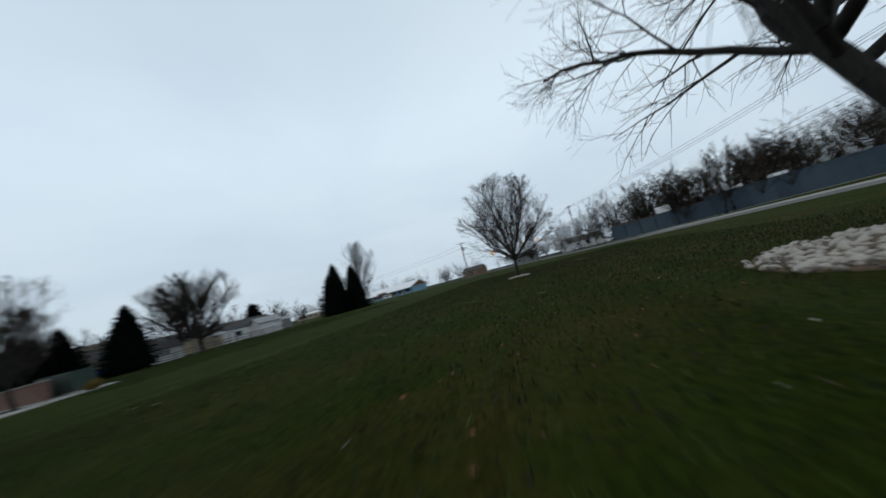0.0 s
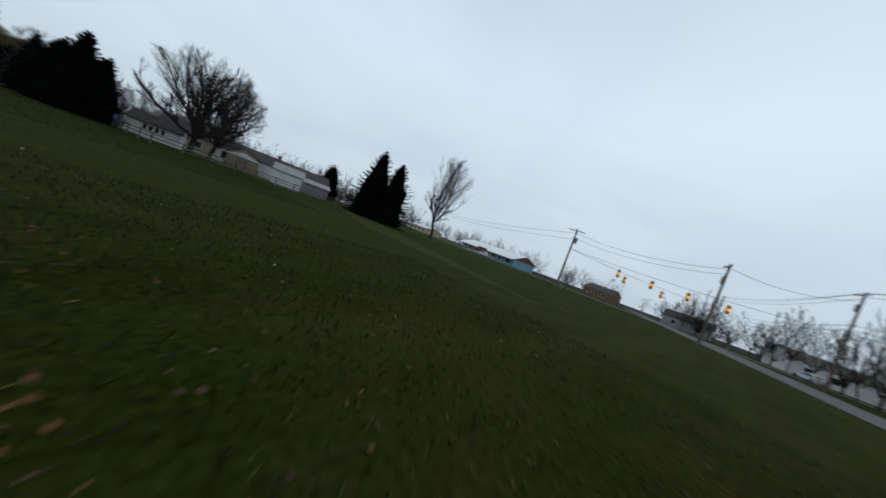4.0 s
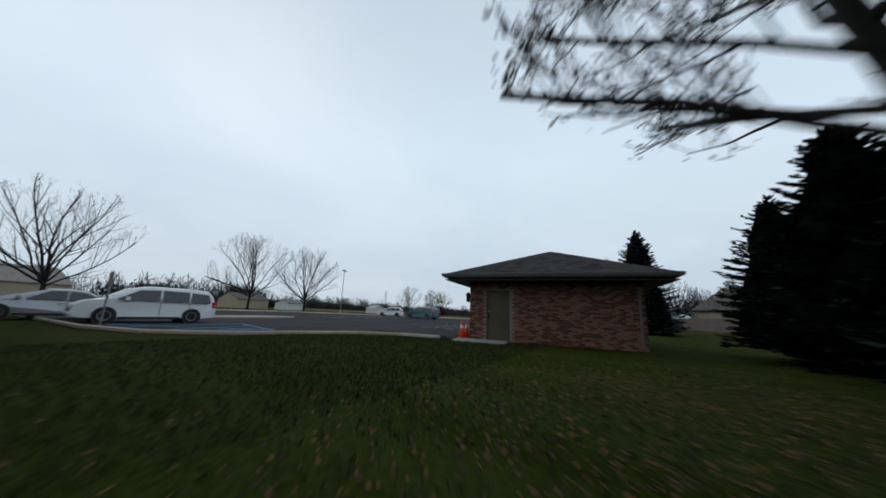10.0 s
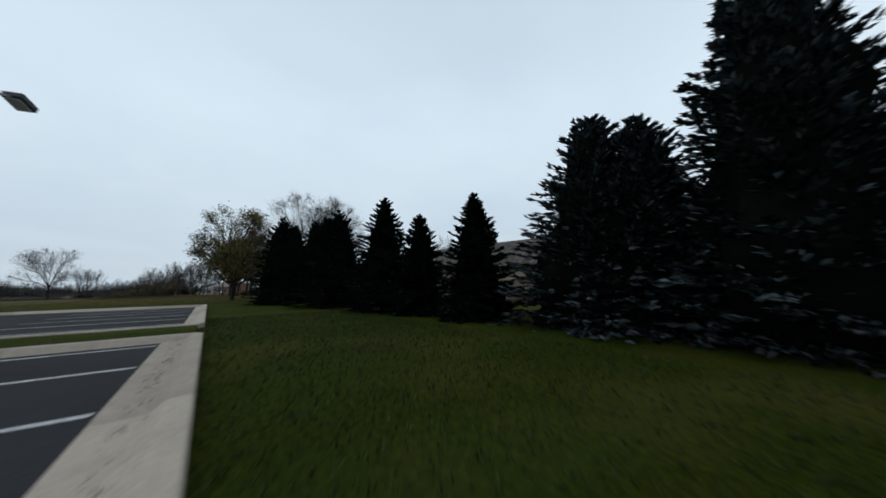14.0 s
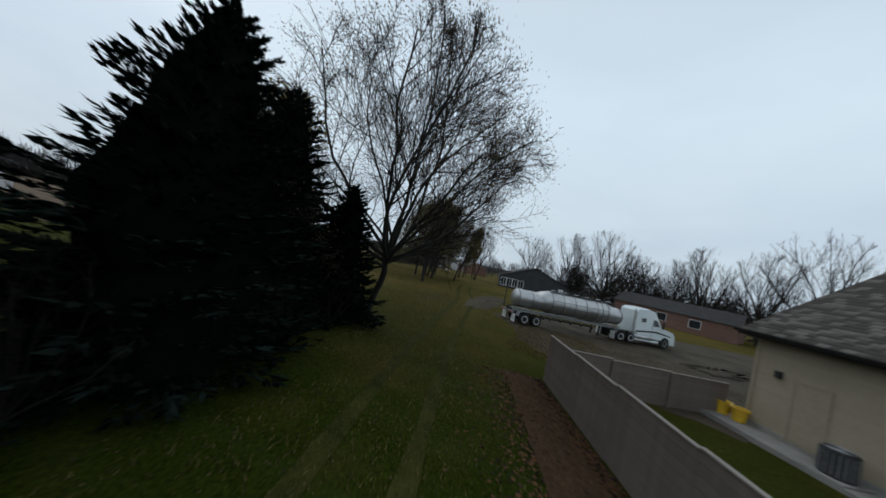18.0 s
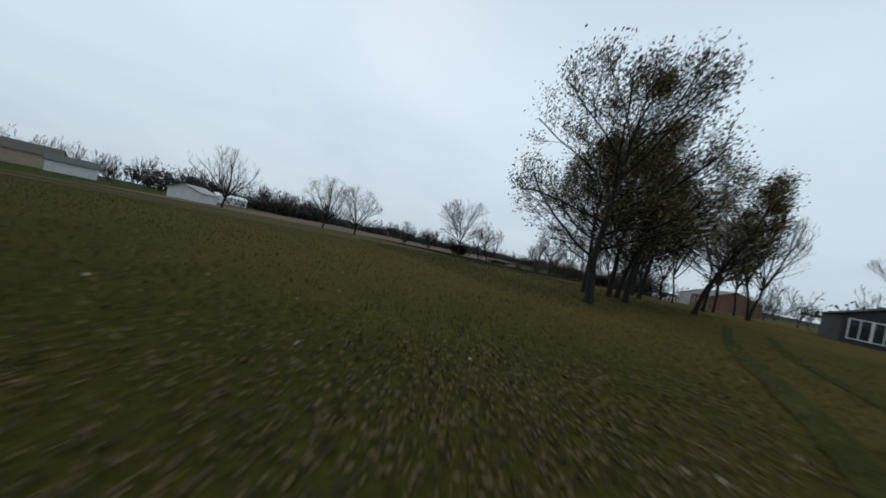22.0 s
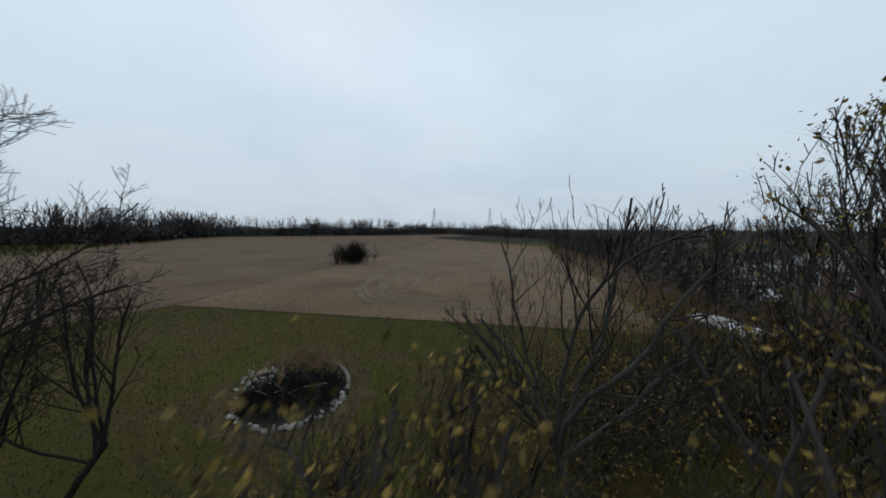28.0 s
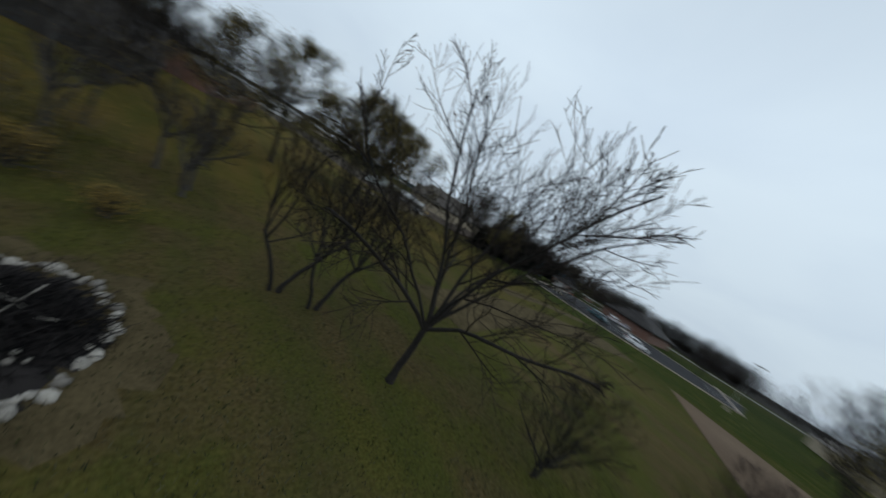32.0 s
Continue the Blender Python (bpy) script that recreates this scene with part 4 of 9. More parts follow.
for k in range(9):
    u = 7.2 + 2.42 * k
    painted("stall_line", lc(u, -0.16), lc(u + 0.1, -5.2), 0.11, PAINT_LINE, "worn white stall line on asphalt")
for k in range(6):
    u = 32.0 + 2.42 * k
    painted("stall_line", lc(u, 0.0), lc(u + 0.1, -5.2), 0.11, PAINT_LINE, "worn white stall line on asphalt")
for k in range(7):
    u = 10.0 + 2.6 * k
    painted("stall_line", lc(u, -45.6), lc(u, -40.6), 0.11, PAINT_LINE, "worn white stall line on asphalt")
for k in range(7):
    painted("stall_line", lc(16 + 2.6 * k, -24.0), lc(16 + 2.6 * k, -19.2), 0.11, PAINT_LINE, "worn white stall line on asphalt")
# blue hatching of the accessible bay beside the white van
BL = [((-22.6, -6.2), (-26.6, -0.6)), ((-26.6, -0.6), (-27.6, -5.4)), ((-23.6, -2.2), (-27.3, -3.8)), ((-22.9, -4.4), (-27.5, -5.4)), ((-24.8, -1.4), (-27.0, -2.2)), ((-26.9, 0.5), (-27.5, 0.4)), ((-22.6, -6.2), (-27.6, -5.4)), ((-23.0, -0.9), (-27.2, -1.4))]
for a, b in BL:
    painted("blue_line", a, b, 0.10, PAINT_BLUE, "worn blue hatching line of the accessible bay")
for a, b in (((-26.2, 0.45), (-27.3, 0.2)), ((-26.5, 0.05), (-27.2, 0.7)), ((-26.35, -0.1), (-26.9, 0.2))):
    painted("accessible_sign", a, b, 0.12, PAINT_BLUE, "painted blue sign on asphalt")
# tar seams
for a, b in ((lc(2, -7.5), lc(26, -6.3)), (lc(5, -3.2), lc(16, -6.6)), (lc(16, -6.6), lc(26, -13)), (lc(-2, -12), lc(22, -17)), (lc(4, -6.5), lc(10, -20)), (lc(13, -3), lc(16, -9)), (lc(33, -9), lc(45, -8))):
    a, b = Vector(a), Vector(b)
    last = a
    for k in range(1, 9):
        p = a + (b - a) * k / 8 + Vector((rng.normal(0, 0.25), rng.normal(0, 0.25)))
        painted("tar_seam", last, p, 0.05, RUBBER, "dark tar seam across the asphalt")
        last = p
# kerbed island in the lot
ISL = [lc(5.2 + 8.5 * math.cos(a) * 0.5, -20.0 + 1.4 * math.sin(a)) for a in (2 * math.pi * k / 20 for k in range(20))]
kerb_run(ISL + ISL[:1], name="island_kerb", side=-1, pan=0.0, label="pale kerb round a bare island in the lot")
slab("island", ISL, 0.0, 0.11, SLAB, "bare pale island in the parking lot", "island")


# ---- roofs, walls ----
def shingles(parent, a, b, c, d, mat, course=0.21, tab=0.32, label="asphalt shingles"):
    """Courses of overlapping shingle tabs on a roof plane: eave a-b, ridge d-c."""
    a, b, c, d = (np.array(p, float) for p in (a, b, c, d))
    up = (d + c) / 2 - (a + b) / 2
    n = np.cross(b - a, up)
    n /= np.linalg.norm(n)
    if n[2] < 0:
        n = -n
    rows = max(2, int(np.linalg.norm(up) / course))
    V = []
    for r in range(rows):
        t0, t1 = r / rows, min(1.0, (r + 1.25) / rows)
        l0, r0, l1, r1 = a + (d - a) * t0, b + (c - b) * t0, a + (d - a) * t1, b + (c - b) * t1
        k = max(1, int(np.linalg.norm(r0 - l0) / tab))
        off = 0.5 * (r % 2)
        s = np.clip((np.arange(k + 2) - off) / k, 0, 1)
        for i in range(k + 1):
            if s[i + 1] - s[i] < 1e-3:
                continue
            h = 0.012 + rng.uniform(0, 0.006)
            e0, e1 = l0 + (r0 - l0) * s[i], l0 + (r0 - l0) * s[i + 1]
            f0, f1 = l1 + (r1 - l1) * s[i], l1 + (r1 - l1) * s[i + 1]
            V.append([e0 + n * h, e1 + n * h, f1 + n * 0.004, f0 + n * 0.004, e0, e1])
    V = np.array(V).reshape(-1, 3)
    m = len(V) // 6
    q = np.array([[0, 1, 2, 3], [0, 4, 5, 1]])
    faces = (q[None] + (np.arange(m) * 6)[:, None, None]).reshape(-1, 4)
    o = link_mesh("shingles", V, faces, mat, parent, label)
    o["kind"] = "stuff"
    return o


def hip_roof(parent, x0, x1, y0, y1, ze, pitch, mat, trim, over=0.0, course=0.21, tab=0.32, label="", ends=(1, 1)):
    """A hipped roof over a rectangle of eaves, with deck, shingles, soffit, fascia and gutters. ends: which short ends slope."""
    h = min(x1 - x0, y1 - y0) / 2
    zt = ze + h * pitch
    if x1 - x0 >= y1 - y0:
        ym = (y0 + y1) / 2
        A, B = (x0 + h * ends[0], ym, zt), (x1 - h * ends[1], ym, zt)
    else:
        xm = (x0 + x1) / 2
        A, B = (xm, y0 + h * ends[0], zt), (xm, y1 - h * ends[1], zt)
    c = [(x0, y0, ze), (x1, y0, ze), (x1, y1, ze), (x0, y1, ze)]
    if x1 - x0 >= y1 - y0:
        planes = [(c[0], c[1], B, A), (c[1], c[2], B, B), (c[2], c[3], A, B), (c[3], c[0], A, A)]
    else:
        planes = [(c[0], c[1], A, A), (c[1], c[2], B, A), (c[2], c[3], B, B), (c[3], c[0], A, B)]
    bm = bmesh.new()
    vs = {}

    def g(p):
        key = tuple(round(q, 4) for q in p)
        if key not in vs:
            vs[key] = bm.verts.new(p)
        return vs[key]

    for p in planes:
        ring = []
        for q in p:
            v = g(q)
            if v not in ring:
                ring.append(v)
        bm.faces.new(ring)
    bm.faces.new([g(q) for q in c[::-1]])
    roof = part("roof", bm, mat, parent, label)
    for p in planes:
        shingles(roof, *p, mat, course, tab)
    t, d = 0.03, 0.17
    for a, b in ((c[0], c[1]), (c[1], c[2]), (c[2], c[3]), (c[3], c[0])):
        horiz = abs(a[1] - b[1]) < 1e-6
        lo = (min(a[0], b[0]) - (0 if horiz else t), min(a[1], b[1]) - (t if horiz else 0), ze - d)
        hi = (max(a[0], b[0]) + (0 if horiz else t), max(a[1], b[1]) + (t if horiz else 0), ze + 0.01)
        part("fascia", box(lo, hi, 0.004), trim, parent, "metal fascia board")
        # a square gutter in front of the fascia
        sx = 0 if horiz else (-1 if a[0] < (x0 + x1) / 2 else 1)
        sy = 0 if not horiz else (-1 if a[1] < (y0 + y1) / 2 else 1)
        bm = bmesh.new()
        if horiz:
            y = a[1] + sy * (t + 0.002)
            add_prism(bm, [(0, -0.12), (0.08, -0.12), (0.12, -0.02), (0.12, 0.0), (0.11, 0.0), (0.105, -0.02), (0.075, -0.11), (0.0, -0.11)], 0, abs(b[0] - a[0]) + 0.2, pose(x0 - 0.1 if sy < 0 else x1 + 0.1, y, ze, 0, 0, -90 if sy < 0 else 90))
        else:
            x = a[0] + sx * (t + 0.002)
            add_prism(bm, [(0, -0.12), (0.08, -0.12), (0.12, -0.02), (0.12, 0.0), (0.11, 0.0), (0.105, -0.02), (0.075, -0.11), (0.0, -0.11)], 0, abs(b[1] - a[1]) + 0.2, pose(x, y0 - 0.1 if sx > 0 else y1 + 0.1, ze, 0, 0, 0 if sx > 0 else 180))
        part("gutter", bm, trim, parent, "metal gutter")
    return roof, A, B, zt


def brick_courses(parent, x0, x1, y, z0, z1, face, axis="x", holes=(), single=None, seat=None):
    """Bricks in running bond on a wall face: those within `single` are objects of their own, the rest one mesh."""
    bl, bh, j, dep = 0.203, 0.066, 0.010, 0.012
    rows = int((z1 - z0) / (bh + j))
    rest, done = [], 0
    for r in range(rows):
        z = z0 + r * (bh + j)
        x = x0 - (0.5 * (bl + j) if r % 2 else 0)
        while x < x1 - 0.02:
            a, b = max(x, x0), min(x + bl, x1)
            x += bl + j
            if b - a < 0.03 or any(h[0] - 0.005 < b and a < h[1] + 0.005 and h[2] < z + bh and z < h[3] for h in holes):
                continue
            o = rng.uniform(-0.003, 0.003)
            lo, hi = (a, y - (dep + o) * (face < 0), z), (b, y + (dep + o) * (face > 0), z + bh)
            if axis == "y":
                lo, hi = (lo[1], a, z), (hi[1], b, z + bh)
            if single and single[0] <= a and b <= single[1] and single[2] <= z <= single[3] and b - a > bl - 0.02:
                key = (axis, face)
                if key not in seat:
                    full = (a, y - dep * (face < 0), z), (a + bl, y + dep * (face > 0), z + bh)
                    if axis == "y":
                        full = (full[0][1], full[0][0], z), (full[1][1], full[1][0], z + bh)
                    seat[key] = (part("brick", box(*full, 0.0025), BRICK, parent), full[0])
                else:
                    first, at0 = seat[key]
                    n0 = (a, y - dep * (face < 0), z) if axis == "x" else (y - dep * (face < 0), a, z)
                    again(first, Matrix.Translation(Vector(n0) - Vector(at0)), parent)
            else:
                rest.append((lo, hi))
    if rest:
        lo, hi = np.array([r[0] for r in rest]), np.array([r[1] for r in rest])
        pick = np.array([[0, 0, 0], [1, 0, 0], [1, 1, 0], [0, 1, 0], [0, 0, 1], [1, 0, 1], [1, 1, 1], [0, 1, 1]], bool)
        v = np.where(pick[None], hi[:, None], lo[:, None]).reshape(-1, 3)
        q = np.array([[0, 3, 2, 1], [4, 5, 6, 7], [0, 1, 5, 4], [1, 2, 6, 5], [2, 3, 7, 6], [3, 0, 4, 7]])
        o = link_mesh("brickwork", v, (q[None] + (np.arange(len(rest)) * 8)[:, None, None]).reshape(-1, 4), BRICK_ISLAND, parent, "red-brown running-bond brickwork")
        o["kind"] = "stuff"


BRICK_ISLAND = material("red_brick_mixed", (0.085, 0.036, 0.024), (0.24, 0.11, 0.072), 0.35, 0.9, 10, 0.4, island=1.0)


def brick_pattern(name):
    """Brickwork for walls that stay far off."""
    m = bpy.data.materials.new(name)
    m.use_nodes = True
    nt = m.node_tree
    b = nt.nodes["Principled BSDF"]
    N, L = nt.nodes.new, nt.links.new
    tc = N("ShaderNodeTexCoord")
    sep, comb, ad = N("ShaderNodeSeparateXYZ"), N("ShaderNodeCombineXYZ"), N("ShaderNodeMath")
    L(tc.outputs["Object"], sep.inputs[0])
    L(sep.outputs[0], ad.inputs[0]), L(sep.outputs[1], ad.inputs[1])
    L(ad.outputs[0], comb.inputs[0]), L(sep.outputs[2], comb.inputs[1])
    br = N("ShaderNodeTexBrick")
    br.inputs["Scale"].default_value = 1.0
    br.inputs["Brick Width"].default_value, br.inputs["Row Height"].default_value = 0.213, 0.076
    br.inputs["Mortar Size"].default_value = 0.008
    br.inputs["Color1"].default_value, br.inputs["Color2"].default_value = (0.20, 0.085, 0.055, 1), (0.10, 0.045, 0.032, 1)
    br.inputs["Mortar"].default_value = (0.17, 0.145, 0.125, 1)
    L(comb.outputs[0], br.inputs["Vector"])
    no = N("ShaderNodeTexNoise")
    no.inputs["Scale"].default_value = 0.7
    no.inputs["Detail"].default_value = 5
    L(tc.outputs["Object"], no.inputs["Vector"])
    mr = N("ShaderNodeMapRange")
    mr.inputs["To Min"].default_value, mr.inputs["To Max"].default_value = 0.7, 1.3
    L(no.outputs[0], mr.inputs["Value"])
    mu = N("ShaderNodeVectorMath")
    mu.operation = "SCALE"
    L(br.outputs["Color"], mu.inputs[0]), L(mr.outputs[0], mu.inputs["Scale"])
    L(mu.outputs[0], b.inputs["Base Color"])
    b.inputs["Roughness"].default_value = 0.92
    bp = N("ShaderNodeBump")
    bp.inputs["Strength"].default_value, bp.inputs["Distance"].default_value = 0.5, 0.01
    L(br.outputs["Fac"], bp.inputs["Height"])
    bp.invert = True
    L(bp.outputs[0], b.inputs["Normal"])
    return m


BRICK_FAR = brick_pattern("far_brickwork")


# ---- the garage ----
def garage():
    e = thing("garage", lot_pose(0, 0.45), "small red brick garage with a dark hipped roof beside the lot", "garage")
    Lx, Ly, zt = 6.42, 6.45, 2.36
    d0, d1 = 0.72, 1.68          # the door in the east wall, metres from the front corner
    g0, g1, gz = 0.62, 5.75, 2.12
    bm = bmesh.new()
    add_box(bm, (0.16, -Ly + 0.16, 0), (0.02, -d1, zt))
    add_box(bm, (0.16, -d0, 0), (0.02, -0.02, zt))
    add_box(bm, (0.16, -d1, 2.08), (0.02, -d0, zt))
    add_box(bm, (0.02, -Ly, 0), (Lx - 0.02, -Ly + 0.16, zt))
    add_box(bm, (Lx - 0.16, -Ly + 0.16, 0), (Lx - 0.02, -0.02, zt))
    add_box(bm, (0.16, -0.16, 0), (g0, -0.02, zt))
    add_box(bm, (g1, -0.16, 0), (Lx - 0.16, -0.02, zt))
    add_box(bm, (g0, -0.16, gz), (g1, -0.02, zt))
    part("wall", bm, MORTAR, e, "mortared brick wall")
    seat = {}
    brick_courses(e, -Ly, -0.0, 0.02, 0.0, zt, -1, "y", holes=[(-d1, -d0, 0, 2.1)], single=(-2.1, 0.0, 0.0, 2.3), seat=seat)
    brick_courses(e, 0.01, g0, -0.02, 0.0, zt, 1, "x", single=(0, 0.7, 0.0, 2.3), seat=seat)
    brick_courses(e, g1, Lx, -0.02, 0.0, zt, 1, "x", single=(g1, Lx, 0.0, 2.3), seat=seat)
    brick_courses(e, g0, g1, -0.02, gz + 0.07, zt, 1, "x")
    brick_courses(e, -Ly, 0.0, Lx - 0.02, 0.0, zt, 1, "y")
    part("ceiling", box((0.02, -Ly, zt), (Lx - 0.02, -0.02, zt + 0.04)), TRIM_DARK, e)
    # soffit and roof: eaves reach out 0.85 m
    ov = 0.85
    part("soffit", box((-ov, -Ly - ov, zt + 0.06), (Lx + ov, ov, zt + 0.09)), TRIM_DARK, e, "dark soffit")
    hip_roof(e, -ov, Lx + ov, -Ly - ov, ov, zt + 0.32, 0.40, SHINGLE_DARK, TRIM_GREY, label="dark shingled hipped roof")
    part("frieze", box((-0.02, -0.002, zt - 0.16), (Lx + 0.02, 0.03, zt + 0.06), 0.004), TRIM_DARK, e)
    # the steel door
    door = part("door", box((0.06, -d1 + 0.04, 0.02), (0.10, -d0 - 0.04, 2.05), 0.004), BRONZE_DOOR, e, "bronze-brown steel door")
    part("door_handle", box((-0.03, -d0 - 0.13, 0.92), (0.055, -d0 - 0.09, 1.12), 0.006), IRON_DARK, door, "dark pull handle")
    part("door_lock", rod((0.06, -d0 - 0.11, 1.2), (0.03, -d0 - 0.11, 1.2), 0.03, sides=10), STEEL_DULL, door)
    bm = bmesh.new()
    add_box(bm, (0.0, -d1, 0.0), (0.12, -d1 + 0.04, 2.09), 0.003)
    add_box(bm, (0.0, -d0 - 0.04, 0.0), (0.12, -d0, 2.09), 0.003)
    add_box(bm, (0.0, -d1 + 0.04, 2.05), (0.12, -d0 - 0.04, 2.09), 0.003)
    part("door_frame", bm, BRONZE_DOOR, e, "bronze-brown door frame")
    # the overhead door: embossed panels in four rows
    gd = part("garage_door", box((g0, -0.135, 0.0), (g1, -0.095, gz), 0.002), GREY_DOOR, e, "grey-white panelled overhead door")
    for r in range(4):
        part("door_section", box((g0 + 0.01, -0.097, 0.01 + r * 0.53), (g1 - 0.01, -0.083, 0.005 + r * 0.53 + 0.515), 0.004), GREY_DOOR, gd)
        for k in range(8):
            w = (g1 - g0) / 8
            for h in (0.0, 0.25):
                part("door_panel", box((g0 + 0.08 + k * w, -0.085, 0.07 + h * 0.88 + r * 0.53), (g0 - 0.08 + (k + 1) * w, -0.078, 0.07 + h * 0.88 + r * 0.53 + 0.15), 0.003), GREY_DOOR, gd)
    part("door_seal", box((g0, -0.14, 0.0), (g1, -0.07, 0.03), 0.006), RUBBER, gd)
    bm = bmesh.new()
    add_box(bm, (g0 - 0.09, -0.02, 0.0), (g0, 0.012, gz + 0.08), 0.004)
    add_box(bm, (g1, -0.02, 0.0), (g1 + 0.09, 0.012, gz + 0.08), 0.004)
    add_box(bm, (g0, -0.02, gz), (g1, 0.012, gz + 0.08), 0.004)
    part("door_casing", bm, TRIM_GREY, e, "grey metal casing")
    for x in (0.3, 6.1):
        lamp = part("wall_lamp", box((x - 0.06, 0.0, 1.62), (x + 0.06, 0.05, 1.9), 0.008), IRON_DARK, e, "black coach lamp")
        bm = bmesh.new()
        add_lathe(bm, [(0.05, 1.56), (0.085, 1.62), (0.10, 1.86), (0.13, 1.88), (0.02, 2.0)], 6, Matrix.Translation((x, 0.17, 0)))
        part("lamp_body", bm, IRON_DARK, lamp)
        part("lamp_arm", rod((x, 0.04, 1.82), (x, 0.17, 1.95), 0.014, sides=6), IRON_DARK, lamp)
        part("lamp_glass", box((x - 0.05, 0.12, 1.64), (x + 0.05, 0.22, 1.84), 0.01), GLASS_DARK, lamp)
    # downspout at the north-east corner
    bm = bmesh.new()
    add_box(bm, (-0.10, -Ly + 0.14, 0.22), (-0.02, -Ly + 0.22, zt - 0.1), 0.008)
    add_box(bm, (-0.32, -Ly + 0.14, 0.14), (-0.02, -Ly + 0.22, 0.22), 0.008)
    add_box(bm, (-0.04, -0.035, -0.6), (0.04, 0.035, 0.0), 0.008, pose(-0.06, -Ly + 0.18, zt - 0.1, 0, 50, 0) @ pose(0, 0, 0.6))
    part("downspout", bm, TRIM_GREY, e, "grey metal downspout")
    return e


GREY_DOOR = material("grey_white_door_paint", (0.200, 0.195, 0.193), (0.250, 0.245, 0.242), 1.6, 0.55, 10, 0.05)
garage()
slab("door_slab", [lc(-0.05, 0.05), lc(-1.25, 0.1), lc(-1.3, 2.15), lc(-0.05, 2.1)], -0.1, 0.06, SLAB, "pale concrete slab before the garage door", "slab")


def cone(m, label):
    e = thing("traffic_cone", m, label, "traffic cone", "cones by the garage")
    part("base", box((-0.18, -0.18, 0), (0.18, 0.18, 0.035), 0.01), CONE_ORANGE, e)
    bm = bmesh.new()
    add_lathe(bm, [(0.135, 0.035), (0.085, 0.38), (0.03, 0.71), (0.02, 0.72)], 18)
    part("body", bm, CONE_ORANGE, e, smooth=True)
    for a, b, r0, r1 in ((0.42, 0.56, 0.083, 0.060),):
        bm = bmesh.new()
        add_lathe(bm, [(r0 - 0.004, a), (r1 - 0.004, b)], 18)
        part("collar", bm, WHITE_PAINT, e, "white reflective collar")
    return e


p = lot(0.12, 0.08, 0.024)
cone(pose(p.x, p.y, p.z, 0, 0, 20), "orange traffic cone with a white collar beside the garage")
p = lot(0.5, 0.17, 0.024)
cone(pose(p.x, p.y, p.z, 0, 0, 50), "orange traffic cone with a white collar against the brick")


# ---- the bin enclosure ----
def enclosure():
    e = thing("bin_enclosure", pose(-38.92, 6.36, 0.05, 0, 0, 197), "white vinyl bin enclosure with double gates and black hinges", "enclosure")
    W, D, H, gap = 3.2, 3.1, 1.95, 0.25

    def panel(name, x0, x1, y, z0, z1, parent, along="x"):
        t = 0.02
        def b(lo, hi, bev=0.004):
            if along == "y":
                lo, hi = (lo[1], lo[0], lo[2]), (hi[1], hi[0], hi[2])
                lo, hi = tuple(map(min, lo, hi)), tuple(map(max, lo, hi))
            return box(lo, hi, bev)
        p = part(name, b((x0, y - t, z0 + 0.12), (x1, y + t, z1 - 0.1)), WHITE_PVC, parent)
        part("rail", b((x0, y - 0.045, z1 - 0.14), (x1, y + 0.045, z1)), WHITE_PVC, p)
        part("rail", b((x0, y - 0.045, z0), (x1, y + 0.045, z0 + 0.16)), WHITE_PVC, p)
        n = max(2, int((x1 - x0) / 0.16))
        for k in range(1, n):
            x = x0 + (x1 - x0) * k / n
            part("groove", b((x - 0.004, y - t - 0.002, z0 + 0.16), (x + 0.004, y + t + 0.002, z1 - 0.14), 0), VINYL_GROOVE, p)
        return p

    def post(x, y, z0=0.0):
        p = part("post", box((x - 0.065, y - 0.065, z0), (x + 0.065, y + 0.065, H + 0.03), 0.008), WHITE_PVC, e)
        bm = bmesh.new()
        add_lathe(bm, [(0.105, H + 0.03), (0.105, H + 0.055), (0.02, H + 0.10)], 4, Matrix.Translation((x, y, 0)) @ pose(0, 0, 0, 0, 0, 45))
        bmesh.ops.transform(bm, matrix=Matrix.Identity(4), verts=bm.verts)
        part("post_cap", bm, WHITE_PVC, p)
        return p

    for x in (0.0, W):
        post(x, 0.0)
        post(x, -D / 2)
        post(x, -D)
        panel("side_panel", -D / 2 + 0.065, -0.065, x, 0.06, H - 0.02, e, "y")
        panel("side_panel", -D + 0.065, -D / 2 - 0.065, x, 0.06, H - 0.02, e, "y")
    panel("back_panel", 0.065, W - 0.065, -D, 0.06, H - 0.02, e)
    mid = W / 2
    for x0, x1, hinge in ((0.08, mid - 0.02, 0.08), (mid + 0.02, W - 0.08, W - 0.08)):
        g = panel("gate", x0, x1, 0.05, gap, H, e)
        part("gate_stile", box((x0 - 0.012, 0.0, gap), (x0 + 0.10, 0.1, H), 0.006), WHITE_PVC, g)
        part("gate_stile", box((x1 - 0.10, 0.0, gap), (x1 + 0.012, 0.1, H), 0.006), WHITE_PVC, g)
        sgn = 1 if hinge < mid else -1
        for z in (0.42, 1.05, 1.62):
            bm = bmesh.new()
            add_prism(bm, [(0, -0.05), (0, 0.05), (sgn * 0.34, 0.012), (sgn * 0.34, -0.012)], 0.102, 0.112, pose(hinge, 0, z))
            add_box(bm, (hinge - 0.06 - 0.05 * sgn, 0.06, z - 0.06), (hinge + 0.02 - 0.03 * sgn, 0.116, z + 0.06), 0.004)
            part("hinge", bm, IRON_DARK, g, "black strap hinge")
    part("drop_rod", rod((mid + 0.08, 0.13, 0.02), (mid + 0.08, 0.13, 1.0), 0.012, sides=6), IRON_DARK, e, "black drop rod")
    for z in (0.42, 0.95):
        part("rod_bracket", box((mid + 0.04, 0.10, z), (mid + 0.12, 0.15, z + 0.05), 0.004), IRON_DARK, e)
